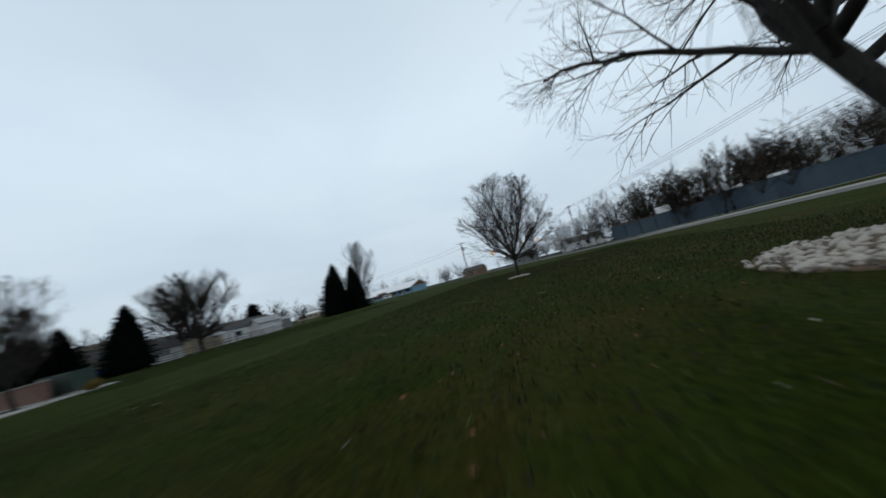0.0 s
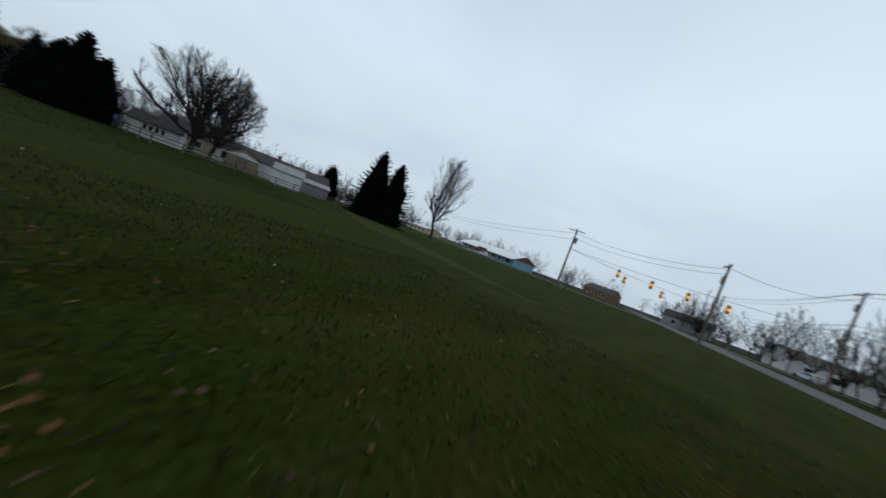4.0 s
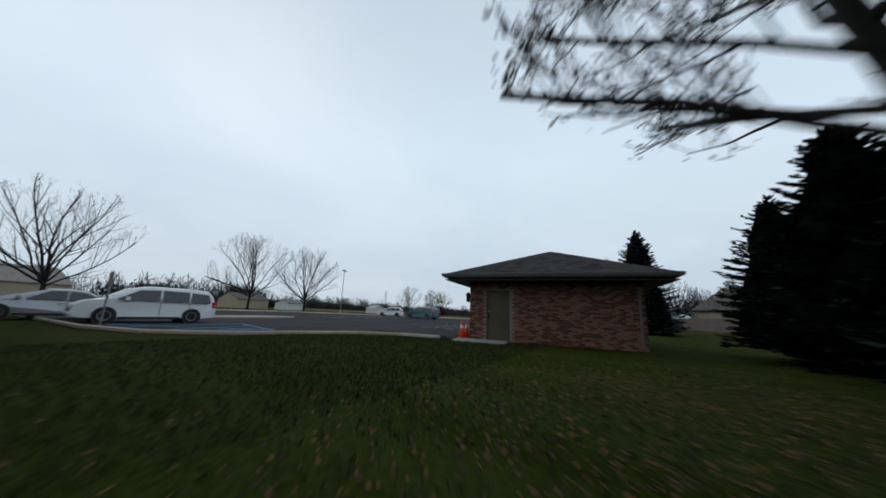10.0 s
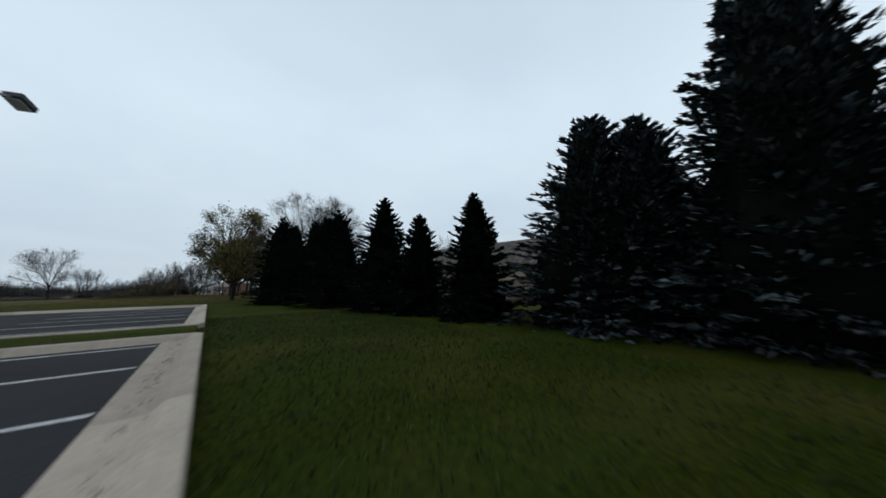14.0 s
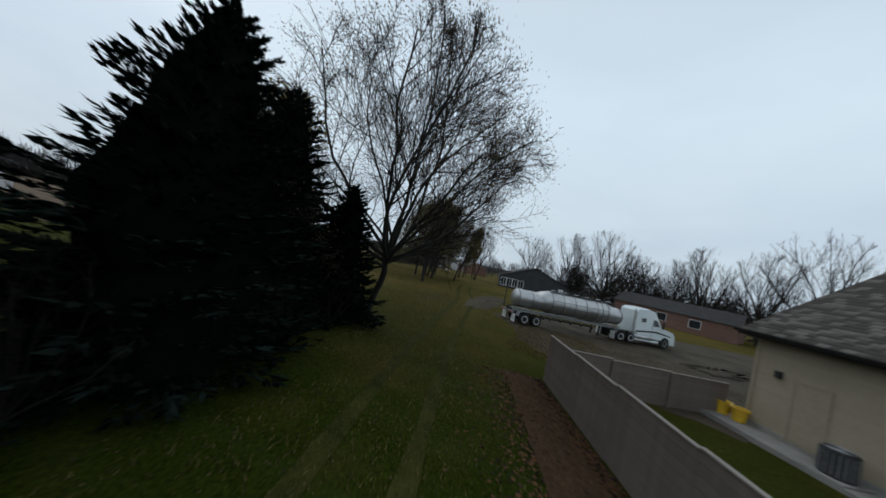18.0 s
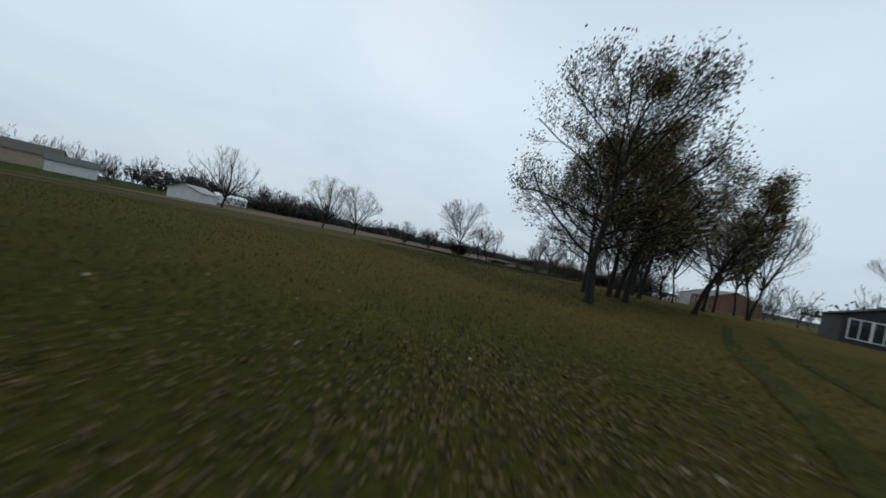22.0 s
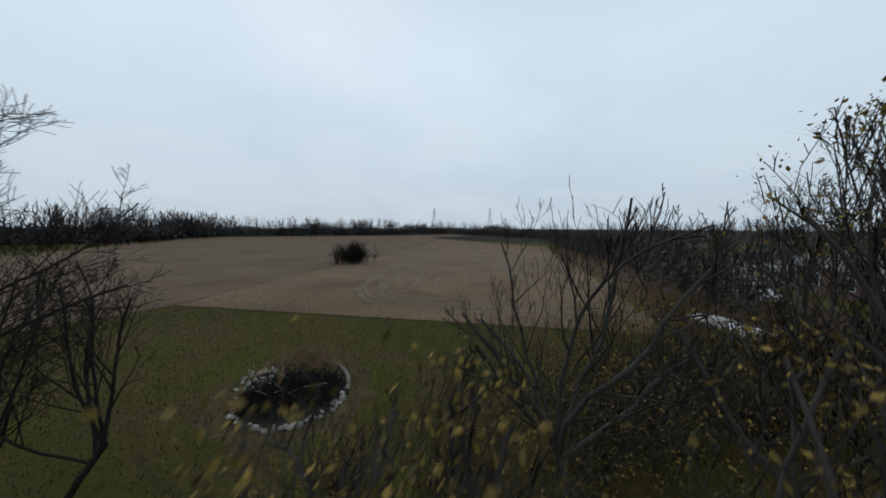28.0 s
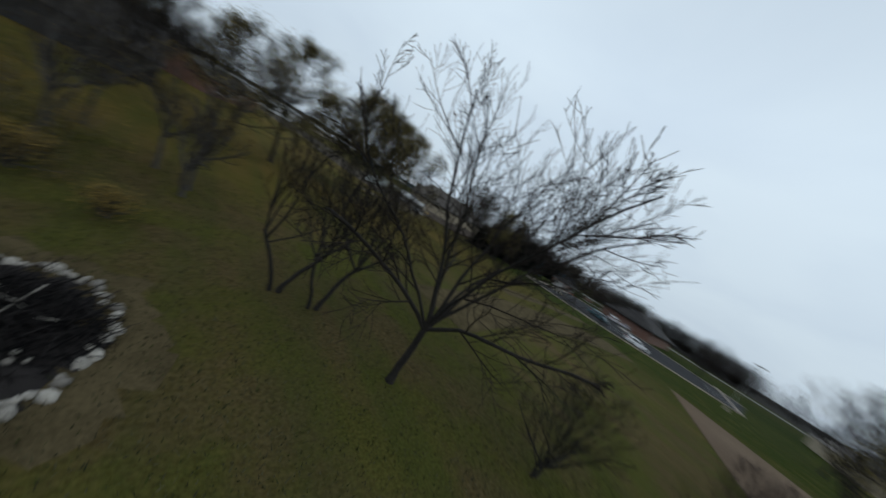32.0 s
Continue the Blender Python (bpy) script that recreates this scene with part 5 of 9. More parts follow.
    part("gate_latch", box((mid - 0.08, 0.10, 1.32), (mid + 0.08, 0.135, 1.37), 0.004), STEEL_DULL, e)
    for x in (0.45, W - 0.45):
        part("gate_wheel", rod((x, 0.03, 0.13), (x, 0.07, 0.13), 0.11, sides=14), STEEL_DULL, e)
    return e


VINYL_GROOVE = material("vinyl_groove", (0.42, 0.41, 0.40), (0.52, 0.51, 0.50), 1.5, 0.6, 10, 0)
enclosure()
slab("bin_pad", [lc(8.2, 0.1), lc(12.7, 0.1), lc(12.7, 3.3), lc(8.2, 3.3)], -0.1, 0.05, SLAB, "concrete pad under the bins", "slab")


def bin_box(m):
    e = thing("waste_bin", m, "dark green steel waste bin with a black lid", "bin")
    bm = bmesh.new()
    add_prism(bm, [(-0.9, 0.12), (0.9, 0.12), (0.98, 1.1), (-0.98, 1.1)], -0.6, 0.6)
    part("body", bm, UTILITY_GREEN, e)
    part("lid", box((-1.0, -0.64, 1.1), (1.0, 0.64, 1.18), 0.02), RUBBER, e)
    for x in (-0.7, 0.7):
        part("foot", box((x - 0.06, -0.5, 0), (x + 0.06, 0.5, 0.12)), IRON_DARK, e)
    return e


bin_box(pose(-40.1, 7.6, 0.05, 0, 0, 198))

# ---- vehicles ----
def wheel_part(parent, x, y, r, w, rim_r, out, rim_mat, tyre_mat=None):
    """A wheel under its vehicle: tyre with a rim of its own; out is the side that shows, +1 or -1."""
    bm = bmesh.new()
    add_lathe(bm, [(rim_r, -w / 2), (r * 0.93, -w / 2), (r, -w * 0.36), (r, w * 0.36), (r * 0.93, w / 2), (rim_r, w / 2)], 24, Matrix.Translation((x, y, r)) @ pose(0, 0, 0, 90 * out))
    t = part("wheel", bm, tyre_mat or RUBBER, parent, "black rubber tyre", True)
    bm = bmesh.new()
    m = Matrix.Translation((x, y, r)) @ pose(0, 0, 0, 90 * out)
    add_lathe(bm, [(rim_r * 1.0, -w * 0.30), (rim_r * 1.02, -w * 0.53), (rim_r * 0.86, -w * 0.50), (rim_r * 0.72, -w * 0.28), (rim_r * 0.34, -w * 0.24), (rim_r * 0.3, -w * 0.42), (rim_r * 0.08, -w * 0.44)], 20, m)
    for k in range(8):
        a = k * math.pi / 4
        add_rod(bm, m @ Vector((rim_r * 0.52 * math.cos(a), rim_r * 0.52 * math.sin(a), -w * 0.22)), m @ Vector((rim_r * 0.52 * math.cos(a), rim_r * 0.52 * math.sin(a), -w * 0.30)), rim_r * 0.09, sides=6)
    part("rim", bm, rim_mat, t, "pale metal rim")
    return t


def shell(outline, width, waist, top, pinch):
    """A car body from its side outline (x, z): sides lean in above the waist."""
    bm = bmesh.new()
    cols = []
    for x, z in outline:
        f = max(0.0, min(1.0, (z - waist) / (top - waist)))
        low = 0.06 if z < 0.4 else 0.0
        h = width / 2 * (1 - pinch * f) - low
        cols.append([bm.verts.new((x, s * h, z)) for s in (-1, -0.86, 0.86, 1)])
        for v, s in zip(cols[-1], (-1, -0.86, 0.86, 1)):
            if abs(s) == 1:
                v.co.z -= 0.035 if z > waist else 0.0
    n = len(cols)
    for k in range(n):
        a, b = cols[k], cols[(k + 1) % n]
        for j in range(3):
            bm.faces.new((a[j], a[j + 1], b[j + 1], b[j]))
    for j in (0, 3):
        f = bm.faces.new([c[j] for c in cols])
        bmesh.ops.triangulate(bm, faces=[f])
    return bm


def side_pane(pts, width, waist, top, pinch, side, off=0.012):
    """A window in the side of a car body."""
    bm = bmesh.new()
    vs = []
    for o in (off, -0.02):
        ring = []
        for x, z in pts:
            f = max(0.0, min(1.0, (z - waist) / (top - waist)))
            ring.append(bm.verts.new((x, side * (width / 2 * (1 - pinch * f) + o), z - 0.02)))
        vs.append(ring)
    bm.faces.new(vs[0])
    n = len(pts)
    for k in range(n):
        bm.faces.new((vs[0][k], vs[0][(k + 1) % n], vs[1][(k + 1) % n], vs[1][k]))
    return bm


def car(m, label, paint, kind="minivan", group="cars in the parking lot"):
    """A parked car, front towards +x, its base at the middle of its length."""
    e = thing("minivan" if kind == "minivan" else "car", m, label, "car", group)
    if kind == "minivan":
        L, W, H, waist, pinch = 5.1, 1.98, 1.74, 0.98, 0.22
        out = [(-2.5, 0.30), (-2.55, 0.62), (-2.5, 1.0), (-2.36, 1.45), (-2.12, 1.68), (-1.2, 1.74), (0.2, 1.74), (0.72, 1.64), (1.62, 1.10), (2.2, 0.98), (2.46, 0.80), (2.55, 0.52), (2.46, 0.28), (1.95, 0.24), (-1.9, 0.24)]
        panes = [[(-2.28, 1.06), (-2.18, 1.5), (-1.42, 1.56), (-1.42, 1.06)], [(-1.34, 1.06), (-1.34, 1.57), (-0.28, 1.6), (-0.28, 1.06)], [(-0.2, 1.06), (-0.2, 1.6), (0.55, 1.56), (1.28, 1.12), (1.2, 1.06)]]
        axles, r = (-1.52, 1.56), 0.345
    elif kind == "suv":
        L, W, H, waist, pinch = 4.6, 1.85, 1.68, 0.98, 0.22
        out = [(-2.2, 0.32), (-2.28, 0.62), (-2.22, 1.05), (-1.95, 1.55), (-1.7, 1.64), (-0.4, 1.68), (0.25, 1.6), (0.95, 1.1), (1.9, 0.98), (2.2, 0.84), (2.28, 0.55), (2.2, 0.3), (1.8, 0.26), (-1.8, 0.26)]
        panes = [[(-1.9, 1.08), (-1.72, 1.48), (-1.1, 1.52), (-1.1, 1.06)], [(-1.02, 1.06), (-1.02, 1.53), (-0.2, 1.55), (-0.2, 1.06)], [(-0.12, 1.06), (-0.12, 1.54), (0.2, 1.48), (0.75, 1.1), (0.7, 1.06)]]
        axles, r = (-1.35, 1.38), 0.35
    else:
        L, W, H, waist, pinch = 4.8, 1.83, 1.46, 0.88, 0.26
        out = [(-2.3, 0.3), (-2.4, 0.6), (-2.34, 0.92), (-1.75, 1.0), (-1.05, 1.38), (-0.5, 1.46), (0.15, 1.44), (1.0, 0.96), (1.9, 0.86), (2.28, 0.72), (2.38, 0.48), (2.3, 0.27), (1.8, 0.22), (-1.8, 0.22)]
        panes = [[(-1.55, 0.98), (-1.0, 1.3), (-0.5, 1.37), (-0.5, 0.95)], [(-0.42, 0.95), (-0.42, 1.37), (0.12, 1.35), (0.75, 0.98), (0.7, 0.95)]]
        axles, r = (-1.4, 1.42), 0.33
    body = part("body", shell(out, W, waist, H, pinch), paint, e)
    for s in (-1, 1):
        for p in panes:
            part("window", side_pane(p if s > 0 else p[::-1], W, waist, H, pinch, s), GLASS_DARK, e, "dark tinted side window")
        # door seams and sill
        for x in (panes[-1][0][0] - 0.04, panes[-2][0][0] - 0.04):
            part("door_seam", box((x - 0.008, s * (W / 2 - 0.01) - 0.006, 0.32), (x + 0.008, s * (W / 2 - 0.01) + 0.018, waist), 0), IRON_DARK, e)
        part("door_handle", box((panes[-1][0][0] + 0.05, s * W / 2 - 0.02, waist - 0.12), (panes[-1][0][0] + 0.25, s * W / 2 + 0.025, waist - 0.08), 0.008), paint, e)
        part("mirror", box((0.88, s * W / 2 - 0.05, waist + 0.05), (1.02, s * (W / 2 + 0.16), waist + 0.22), 0.02), paint, e)
        part("sill", box((axles[0] + 0.42, s * (W / 2 - 0.03) - 0.03, 0.2), (axles[1] - 0.42, s * (W / 2 - 0.03) + 0.03, 0.31), 0.01), IRON_DARK, e)
        part("headlight", box((L / 2 - 0.32, s * (W / 2 - 0.3) - 0.2, 0.62), (L / 2 - 0.04, s * (W / 2 - 0.3) + 0.2, 0.8), 0.03), LAMP_CLEAR, e, "clear headlight")
        part("tail_light", box((-L / 2 - 0.012, s * (W / 2 - 0.13) - 0.1, 0.78), (-L / 2 + 0.2, s * (W / 2 - 0.13) + 0.12, 1.12), 0.03), LAMP_RED, e, "red tail light")
        for ax in axles:
            bm = bmesh.new()
            add_lathe(bm, [(r * 1.14, -0.02), (r * 1.14, 0.02)], 24, Matrix.Translation((ax, s * (W / 2 + 0.004), r)) @ pose(0, 0, 0, 90))
            part("wheel_arch", bm, IRON_DARK, e)
            wheel_part(e, ax, s * (W / 2 - 0.085), r, 0.22, r * 0.62, s, STEEL_DULL)
    # windscreen and rear pane lie on the slopes of the body
    k = max(range(len(out) - 1), key=lambda i: out[i][0] - out[i + 1][0] if False else (abs(out[i][1] - out[i + 1][1]) if out[i][0] > 0 and out[i][1] > waist and out[i + 1][1] >= waist - 0.06 else 0))
    (xa, za), (xb, zb) = out[k], out[k + 1]
    for (xa, za), (xb, zb), nx in (((xa, za), (xb, zb), 1), (out[3 if kind != "sedan" else 4], out[2 if kind != "sedan" else 3], -1)):
        bm = bmesh.new()
        q = []
        for t, h in ((0.06, 0.78), (0.94, 0.9)):
            x, z = xa + (xb - xa) * t, za + (zb - za) * t
            hw = W / 2 * h * (1 - pinch * max(0, (z - waist) / (H - waist))) - 0.03
            q.append([(x + nx * 0.012, -hw, z + 0.012), (x + nx * 0.012, hw, z + 0.012)])
        v = [bm.verts.new(p) for p in (q[0][0], q[0][1], q[1][1], q[1][0])]
        v2 = [bm.verts.new((p.co.x - nx * 0.03, p.co.y, p.co.z - 0.03)) for p in v]
        bm.faces.new(v), bm.faces.new(v2[::-1])
        for i in range(4):
            bm.faces.new((v[i], v[(i + 1) % 4], v2[(i + 1) % 4], v2[i]))
        part("windscreen" if nx > 0 else "rear_window", bm, GLASS_DARK, e, "dark glass")
    part("grille", box((L / 2 - 0.03, -0.42, 0.5), (L / 2 + 0.012, 0.42, 0.66), 0.01), IRON_DARK, e, "dark grille")
    part("bumper", box((L / 2 - 0.1, -W / 2 + 0.12, 0.28), (L / 2 + 0.03, W / 2 - 0.12, 0.46), 0.03), paint, e)
    part("rear_bumper", box((-L / 2 - 0.04, -W / 2 + 0.12, 0.32), (-L / 2 + 0.1, W / 2 - 0.12, 0.55), 0.03), paint, e)
    part("number_plate", box((-L / 2 - 0.055, -0.16, 0.66), (-L / 2 - 0.02, 0.16, 0.8), 0.005), WHITE_PAINT, e)
    return e


def tanker(m):
    """A parked tractor and tank trailer, front towards +x, rear bumper at 0."""
    e = thing("tanker_truck", m, "dull stainless steel tanker trailer behind a pale white sleeper tractor", "truck")
    # the vessel: a narrow rear drum, a shoulder and the main barrel
    prof = [(0.02, 0.42), (0.45, 0.44), (0.74, 0.52), (0.86, 0.66), (0.88, 0.8), (0.88, 3.1), (0.90, 3.12), (1.08, 4.0), (1.10, 4.1), (1.10, 10.6), (1.06, 10.8), (0.88, 11.9), (0.86, 12.5), (0.74, 12.66), (0.45, 12.75), (0.02, 12.78)]
    bm = bmesh.new()
    rings = []
    for r, x in prof:
        cz = 2.28 + (0.12 if 3.1 < x < 11.9 else 0.0)
        rings.append([bm.verts.new((x, r * math.cos(a), cz + r * 0.96 * math.sin(a))) for a in (2 * math.pi * k / 36 for k in range(36))])
    for a, b in zip(rings, rings[1:]):
        for k in range(36):
            bm.faces.new((a[k], b[k], b[(k + 1) % 36], a[(k + 1) % 36]))
    part("tank", bm, STEEL, e, "dull stainless steel vessel", True)
    for x, r, cz in ((0.72, 0.885, 2.28), (2.1, 0.895, 2.28), (4.1, 1.115, 2.4), (5.35, 1.115, 2.4), (6.65, 1.115, 2.4), (7.95, 1.115, 2.4), (9.25, 1.115, 2.4), (10.55, 1.115, 2.4), (9.85, 1.115, 2.4), (12.4, 0.885, 2.28)):
        bm = bmesh.new()
        add_lathe(bm, [(r - 0.03, -0.05), (r + 0.025, -0.035), (r + 0.025, 0.035), (r - 0.03, 0.05)], 36, Matrix.Translation((x, 0, cz)) @ Matrix.Diagonal((1, 1, 0.96, 1)) @ pose(0, 0, 0, 0, 90))
        part("hoop", bm, STEEL_DULL, e, smooth=True)
    for s in (-1, 1):
        for z, y in ((2.72, 1.09), (2.28, 1.15)):
            part("side_rail", rod((4.2, s * y, z), (10.5, s * y, z), 0.028, sides=8), STEEL_DULL, e)
        part("walkway_rail", rod((4.3, s * 0.34, 3.62), (12.0, s * 0.34, 3.55), 0.022, sides=6), IRON_DARK, e, "dark walkway rail")
        part("frame_rail", box((0.3, s * 0.5 - 0.06, 1.05), (12.6, s * 0.5 + 0.06, 1.25), 0.01), STEEL_DULL, e)
        part("lower_rail", rod((0.9, s * 1.06, 1.32), (7.0, s * 1.1, 1.42), 0.045, sides=8), STEEL_DULL, e, "dull steel tube along the vessel")
    part("walkway", box((4.2, -0.36, 3.44), (11.8, 0.36, 3.5), 0.01), IRON_DARK, e, "dark grated walkway")
    for x in (4.6, 6.0, 7.3, 8.6, 9.9, 11.2):
        bm = bmesh.new()
        add_lathe(bm, [(0.26, 3.42), (0.27, 3.56), (0.24, 3.62), (0.1, 3.66)], 16, Matrix.Translation((x, 0, 0)))
        part("hatch", bm, STEEL_DULL, e, "round dome lid")
        for s in (-1, 1):
            part("rail_post", rod((x, s * 0.34, 3.42), (x, s * 0.34, 3.62), 0.016, sides=6), IRON_DARK, e)
    # struts of the belly frame
    for x in (4.2, 5.4, 6.6, 7.8, 9.2):
        for s in (-1, 1):
            bm = bmesh.new()
            add_rod(bm, (x, s * 0.5, 1.05), (x + 0.3, s * 0.42, 0.62), 0.05, sides=6)
            add_rod(bm, (x + 0.6, s * 0.5, 1.05), (x + 0.3, s * 0.42, 0.62), 0.05, sides=6)
            part("strut", bm, IRON_DARK, e)
    part("belly_pipe", rod((1.0, 0, 0.78), (9.8, 0, 0.74), 0.07, sides=10), IRON_DARK, e)
    for s in (-1, 1):
        part("landing_leg", box((10.1, s * 0.55 - 0.07, 0.12), (10.28, s * 0.55 + 0.07, 1.1), 0.01), IRON_DARK, e)
        part("landing_foot", box((10.04, s * 0.55 - 0.14, 0.06), (10.34, s * 0.55 + 0.14, 0.12), 0.01), IRON_DARK, e)
        # rear fenders hang over the tandem
        bm = bmesh.new()
        arc = [(0.62, 0.72), (0.72, 1.02), (1.0, 1.16), (2.9, 1.16), (3.2, 1.02), (3.32, 0.72)]
        add_prism(bm, arc + [(x, z + 0.035) for x, z in arc[::-1]], s * 0.68, s * 1.28)
        part("fender", bm, STEEL_DULL, e, "galvanised fender")
        part("mud_flap", box((0.28, s * 0.94 - 0.32, 0.14), (0.31, s * 0.94 + 0.32, 0.86), 0.004), WHITE_PAINT, e, "white mud flap with worn lettering")
        for z in (0.52, 0.42, 0.34):
            part("lettering", box((0.272, s * 0.94 - 0.2, z), (0.279, s * 0.94 + 0.18, z + 0.035), 0), STEEL_DULL, e)
        for k, x in enumerate((1.35, 2.59)):
            wheel_part(e, x, s * 1.12, 0.51, 0.27, 0.30, s, WHITE_PAINT)
            wheel_part(e, x, s * 0.8, 0.51, 0.27, 0.30, s, WHITE_PAINT)
    part("rear_bumper", box((0.04, -1.2, 0.88), (0.2, 1.2, 1.06), 0.015), STEEL_DULL, e)
    for s in (-1, 1):
        part("reflector", box((0.02, s * 0.95 - 0.22, 0.94), (0.045, s * 0.95 + 0.22, 1.0), 0.003), LAMP_RED, e, "red reflector strip")
        part("tail_light", box((0.015, s * 0.6 - 0.08, 0.92), (0.05, s * 0.6 + 0.08, 1.02), 0.01), LAMP_RED, e)
    part("outlet_valve", rod((0.36, 0.0, 1.2), (-0.02, 0.0, 1.12), 0.13, 0.09, 10), IRON_DARK, e)
    for k, (y, z) in enumerate(((0.45, 1.25), (-0.4, 1.22), (0.2, 1.4), (-0.15, 1.5))):
        part("hose_fitting", rod((0.4, y, z), (0.08, y * 1.1, z - 0.08), 0.06, sides=8), IRON_DARK, e)
    bm = bmesh.new()
    add_rod(bm, (0.12, 1.0, 1.0), (0.12, 1.05, 3.15), 0.05, sides=8)
    add_rod(bm, (0.12, 1.05, 3.12), (0.36, 0.92, 3.3), 0.045, sides=8)
    part("vent_pipe", bm, IRON_DARK, e, "bent dark vent pipe")
    # tractor
    bm = bmesh.new()
    for s in (-1, 1):
        add_box(bm, (11.4, s * 0.42 - 0.05, 0.85), (18.4, s * 0.42 + 0.05, 1.05), 0.01)
    part("chassis", bm, IRON_DARK, e)
    out = [(14.0, 0.75), (14.0, 3.35), (14.25, 3.62), (15.4, 3.72), (16.3, 3.55), (16.75, 2.95), (17.25, 2.15), (17.6, 2.02), (18.9, 1.72), (19.2, 1.35), (19.28, 0.7), (19.2, 0.42), (18.7, 0.4), (18.6, 0.75)]
    part("cab", shell(out, 2.36, 2.0, 3.7, 0.13), TRUCK_WHITE, e, "pale white sleeper cab")
    for s in (-1, 1):
        part("window", side_pane([(16.25, 2.08), (16.25, 2.75), (16.62, 2.72), (17.05, 2.15)][::s], 2.36, 2.0, 3.7, 0.13, s), GLASS_DARK, e, "dark cab window")
        part("window", side_pane([(14.7, 2.35), (14.7, 2.75), (15.2, 2.75), (15.2, 2.35)][::s], 2.36, 2.0, 3.7, 0.13, s), GLASS_DARK, e, "dark sleeper window")
        part("stripe", side_pane([(14.1, 1.25), (14.1, 1.4), (16.6, 1.62), (18.6, 1.35), (18.6, 1.25), (16.6, 1.46)][::s], 2.36, 2.0, 3.7, 0.13, s), CAR_DARK, e, "dark swoosh stripe")
        part("door_seam", box((16.08, s * 1.18 - 0.01, 0.9), (16.1, s * 1.18 + 0.012, 2.8), 0), IRON_DARK, e)
        part("mirror", box((17.2, s * 1.36 - 0.09, 1.95), (17.34, s * 1.36 + 0.09, 2.65), 0.03), IRON_DARK, e)
        part("mirror_arm", rod((17.2, s * 1.12, 2.4), (17.26, s * 1.3, 2.4), 0.02, sides=6), IRON_DARK, e)
        bm = bmesh.new()
        add_rod(bm, (14.3, s * 0.92, 0.74), (16.2, s * 0.92, 0.74), 0.33, sides=18)
        part("fuel_tank", bm, STEEL, e, "bright cylindrical fuel tank", True)
        part("step", box((16.25, s * 1.0 - 0.18, 0.4), (17.0, s * 1.0 + 0.18, 0.46), 0.01), STEEL_DULL, e)
        part("skirt", box((13.9, s * 1.17 - 0.02, 0.42), (17.2, s * 1.17 + 0.02, 0.62), 0.01), TRUCK_WHITE, e)
        part("headlight", box((18.85, s * 0.92 - 0.16, 0.98), (19.16, s * 0.92 + 0.16, 1.22), 0.03), LAMP_CLEAR, e)
        bm = bmesh.new()
        arc = [(11.75, 0.8), (11.85, 1.08), (12.1, 1.18), (13.9, 1.18), (14.15, 1.08), (14.2, 0.8)]
        add_prism(bm, arc + [(x, z + 0.03) for x, z in arc[::-1]], s * 0.7, s * 1.24)
        part("fender", bm, STEEL_DULL, e)
        part("mud_flap", box((11.5, s * 0.95 - 0.3, 0.14), (11.53, s * 0.95 + 0.3, 0.9), 0.004), WHITE_PAINT, e)
        for x in (12.35, 13.6):
            wheel_part(e, x, s * 1.08, 0.51, 0.27, 0.30, s, WHITE_PAINT)
            wheel_part(e, x, s * 0.76, 0.51, 0.27, 0.30, s, WHITE_PAINT)
        wheel_part(e, 18.0, s * 1.08, 0.51, 0.29, 0.30, s, STEEL)
        bm = bmesh.new()
        add_lathe(bm, [(0.58, -0.02), (0.58, 0.02)], 24, Matrix.Translation((18.0, s * 1.185, 0.55)) @ pose(0, 0, 0, 90))
        part("wheel_arch", bm, IRON_DARK, e)
    part("windscreen", box((-0.02, -0.98, -0.42), (0.02, 0.98, 0.40), 0.01, pose(17.05, 0, 2.58, 0, -32)), GLASS_DARK, e, "dark windscreen")
    part("grille", box((19.24, -0.55, 0.75), (19.31, 0.55, 1.5), 0.02), IRON_DARK, e, "dark grille")
    part("bumper", box((18.9, -1.18, 0.36), (19.36, 1.18, 0.68), 0.06), TRUCK_WHITE, e)
    part("exhaust_stack", rod((13.85, -0.95, 1.0), (13.85, -0.95, 3.5), 0.07, sides=12), STEEL, e, "bright exhaust stack")
    return e


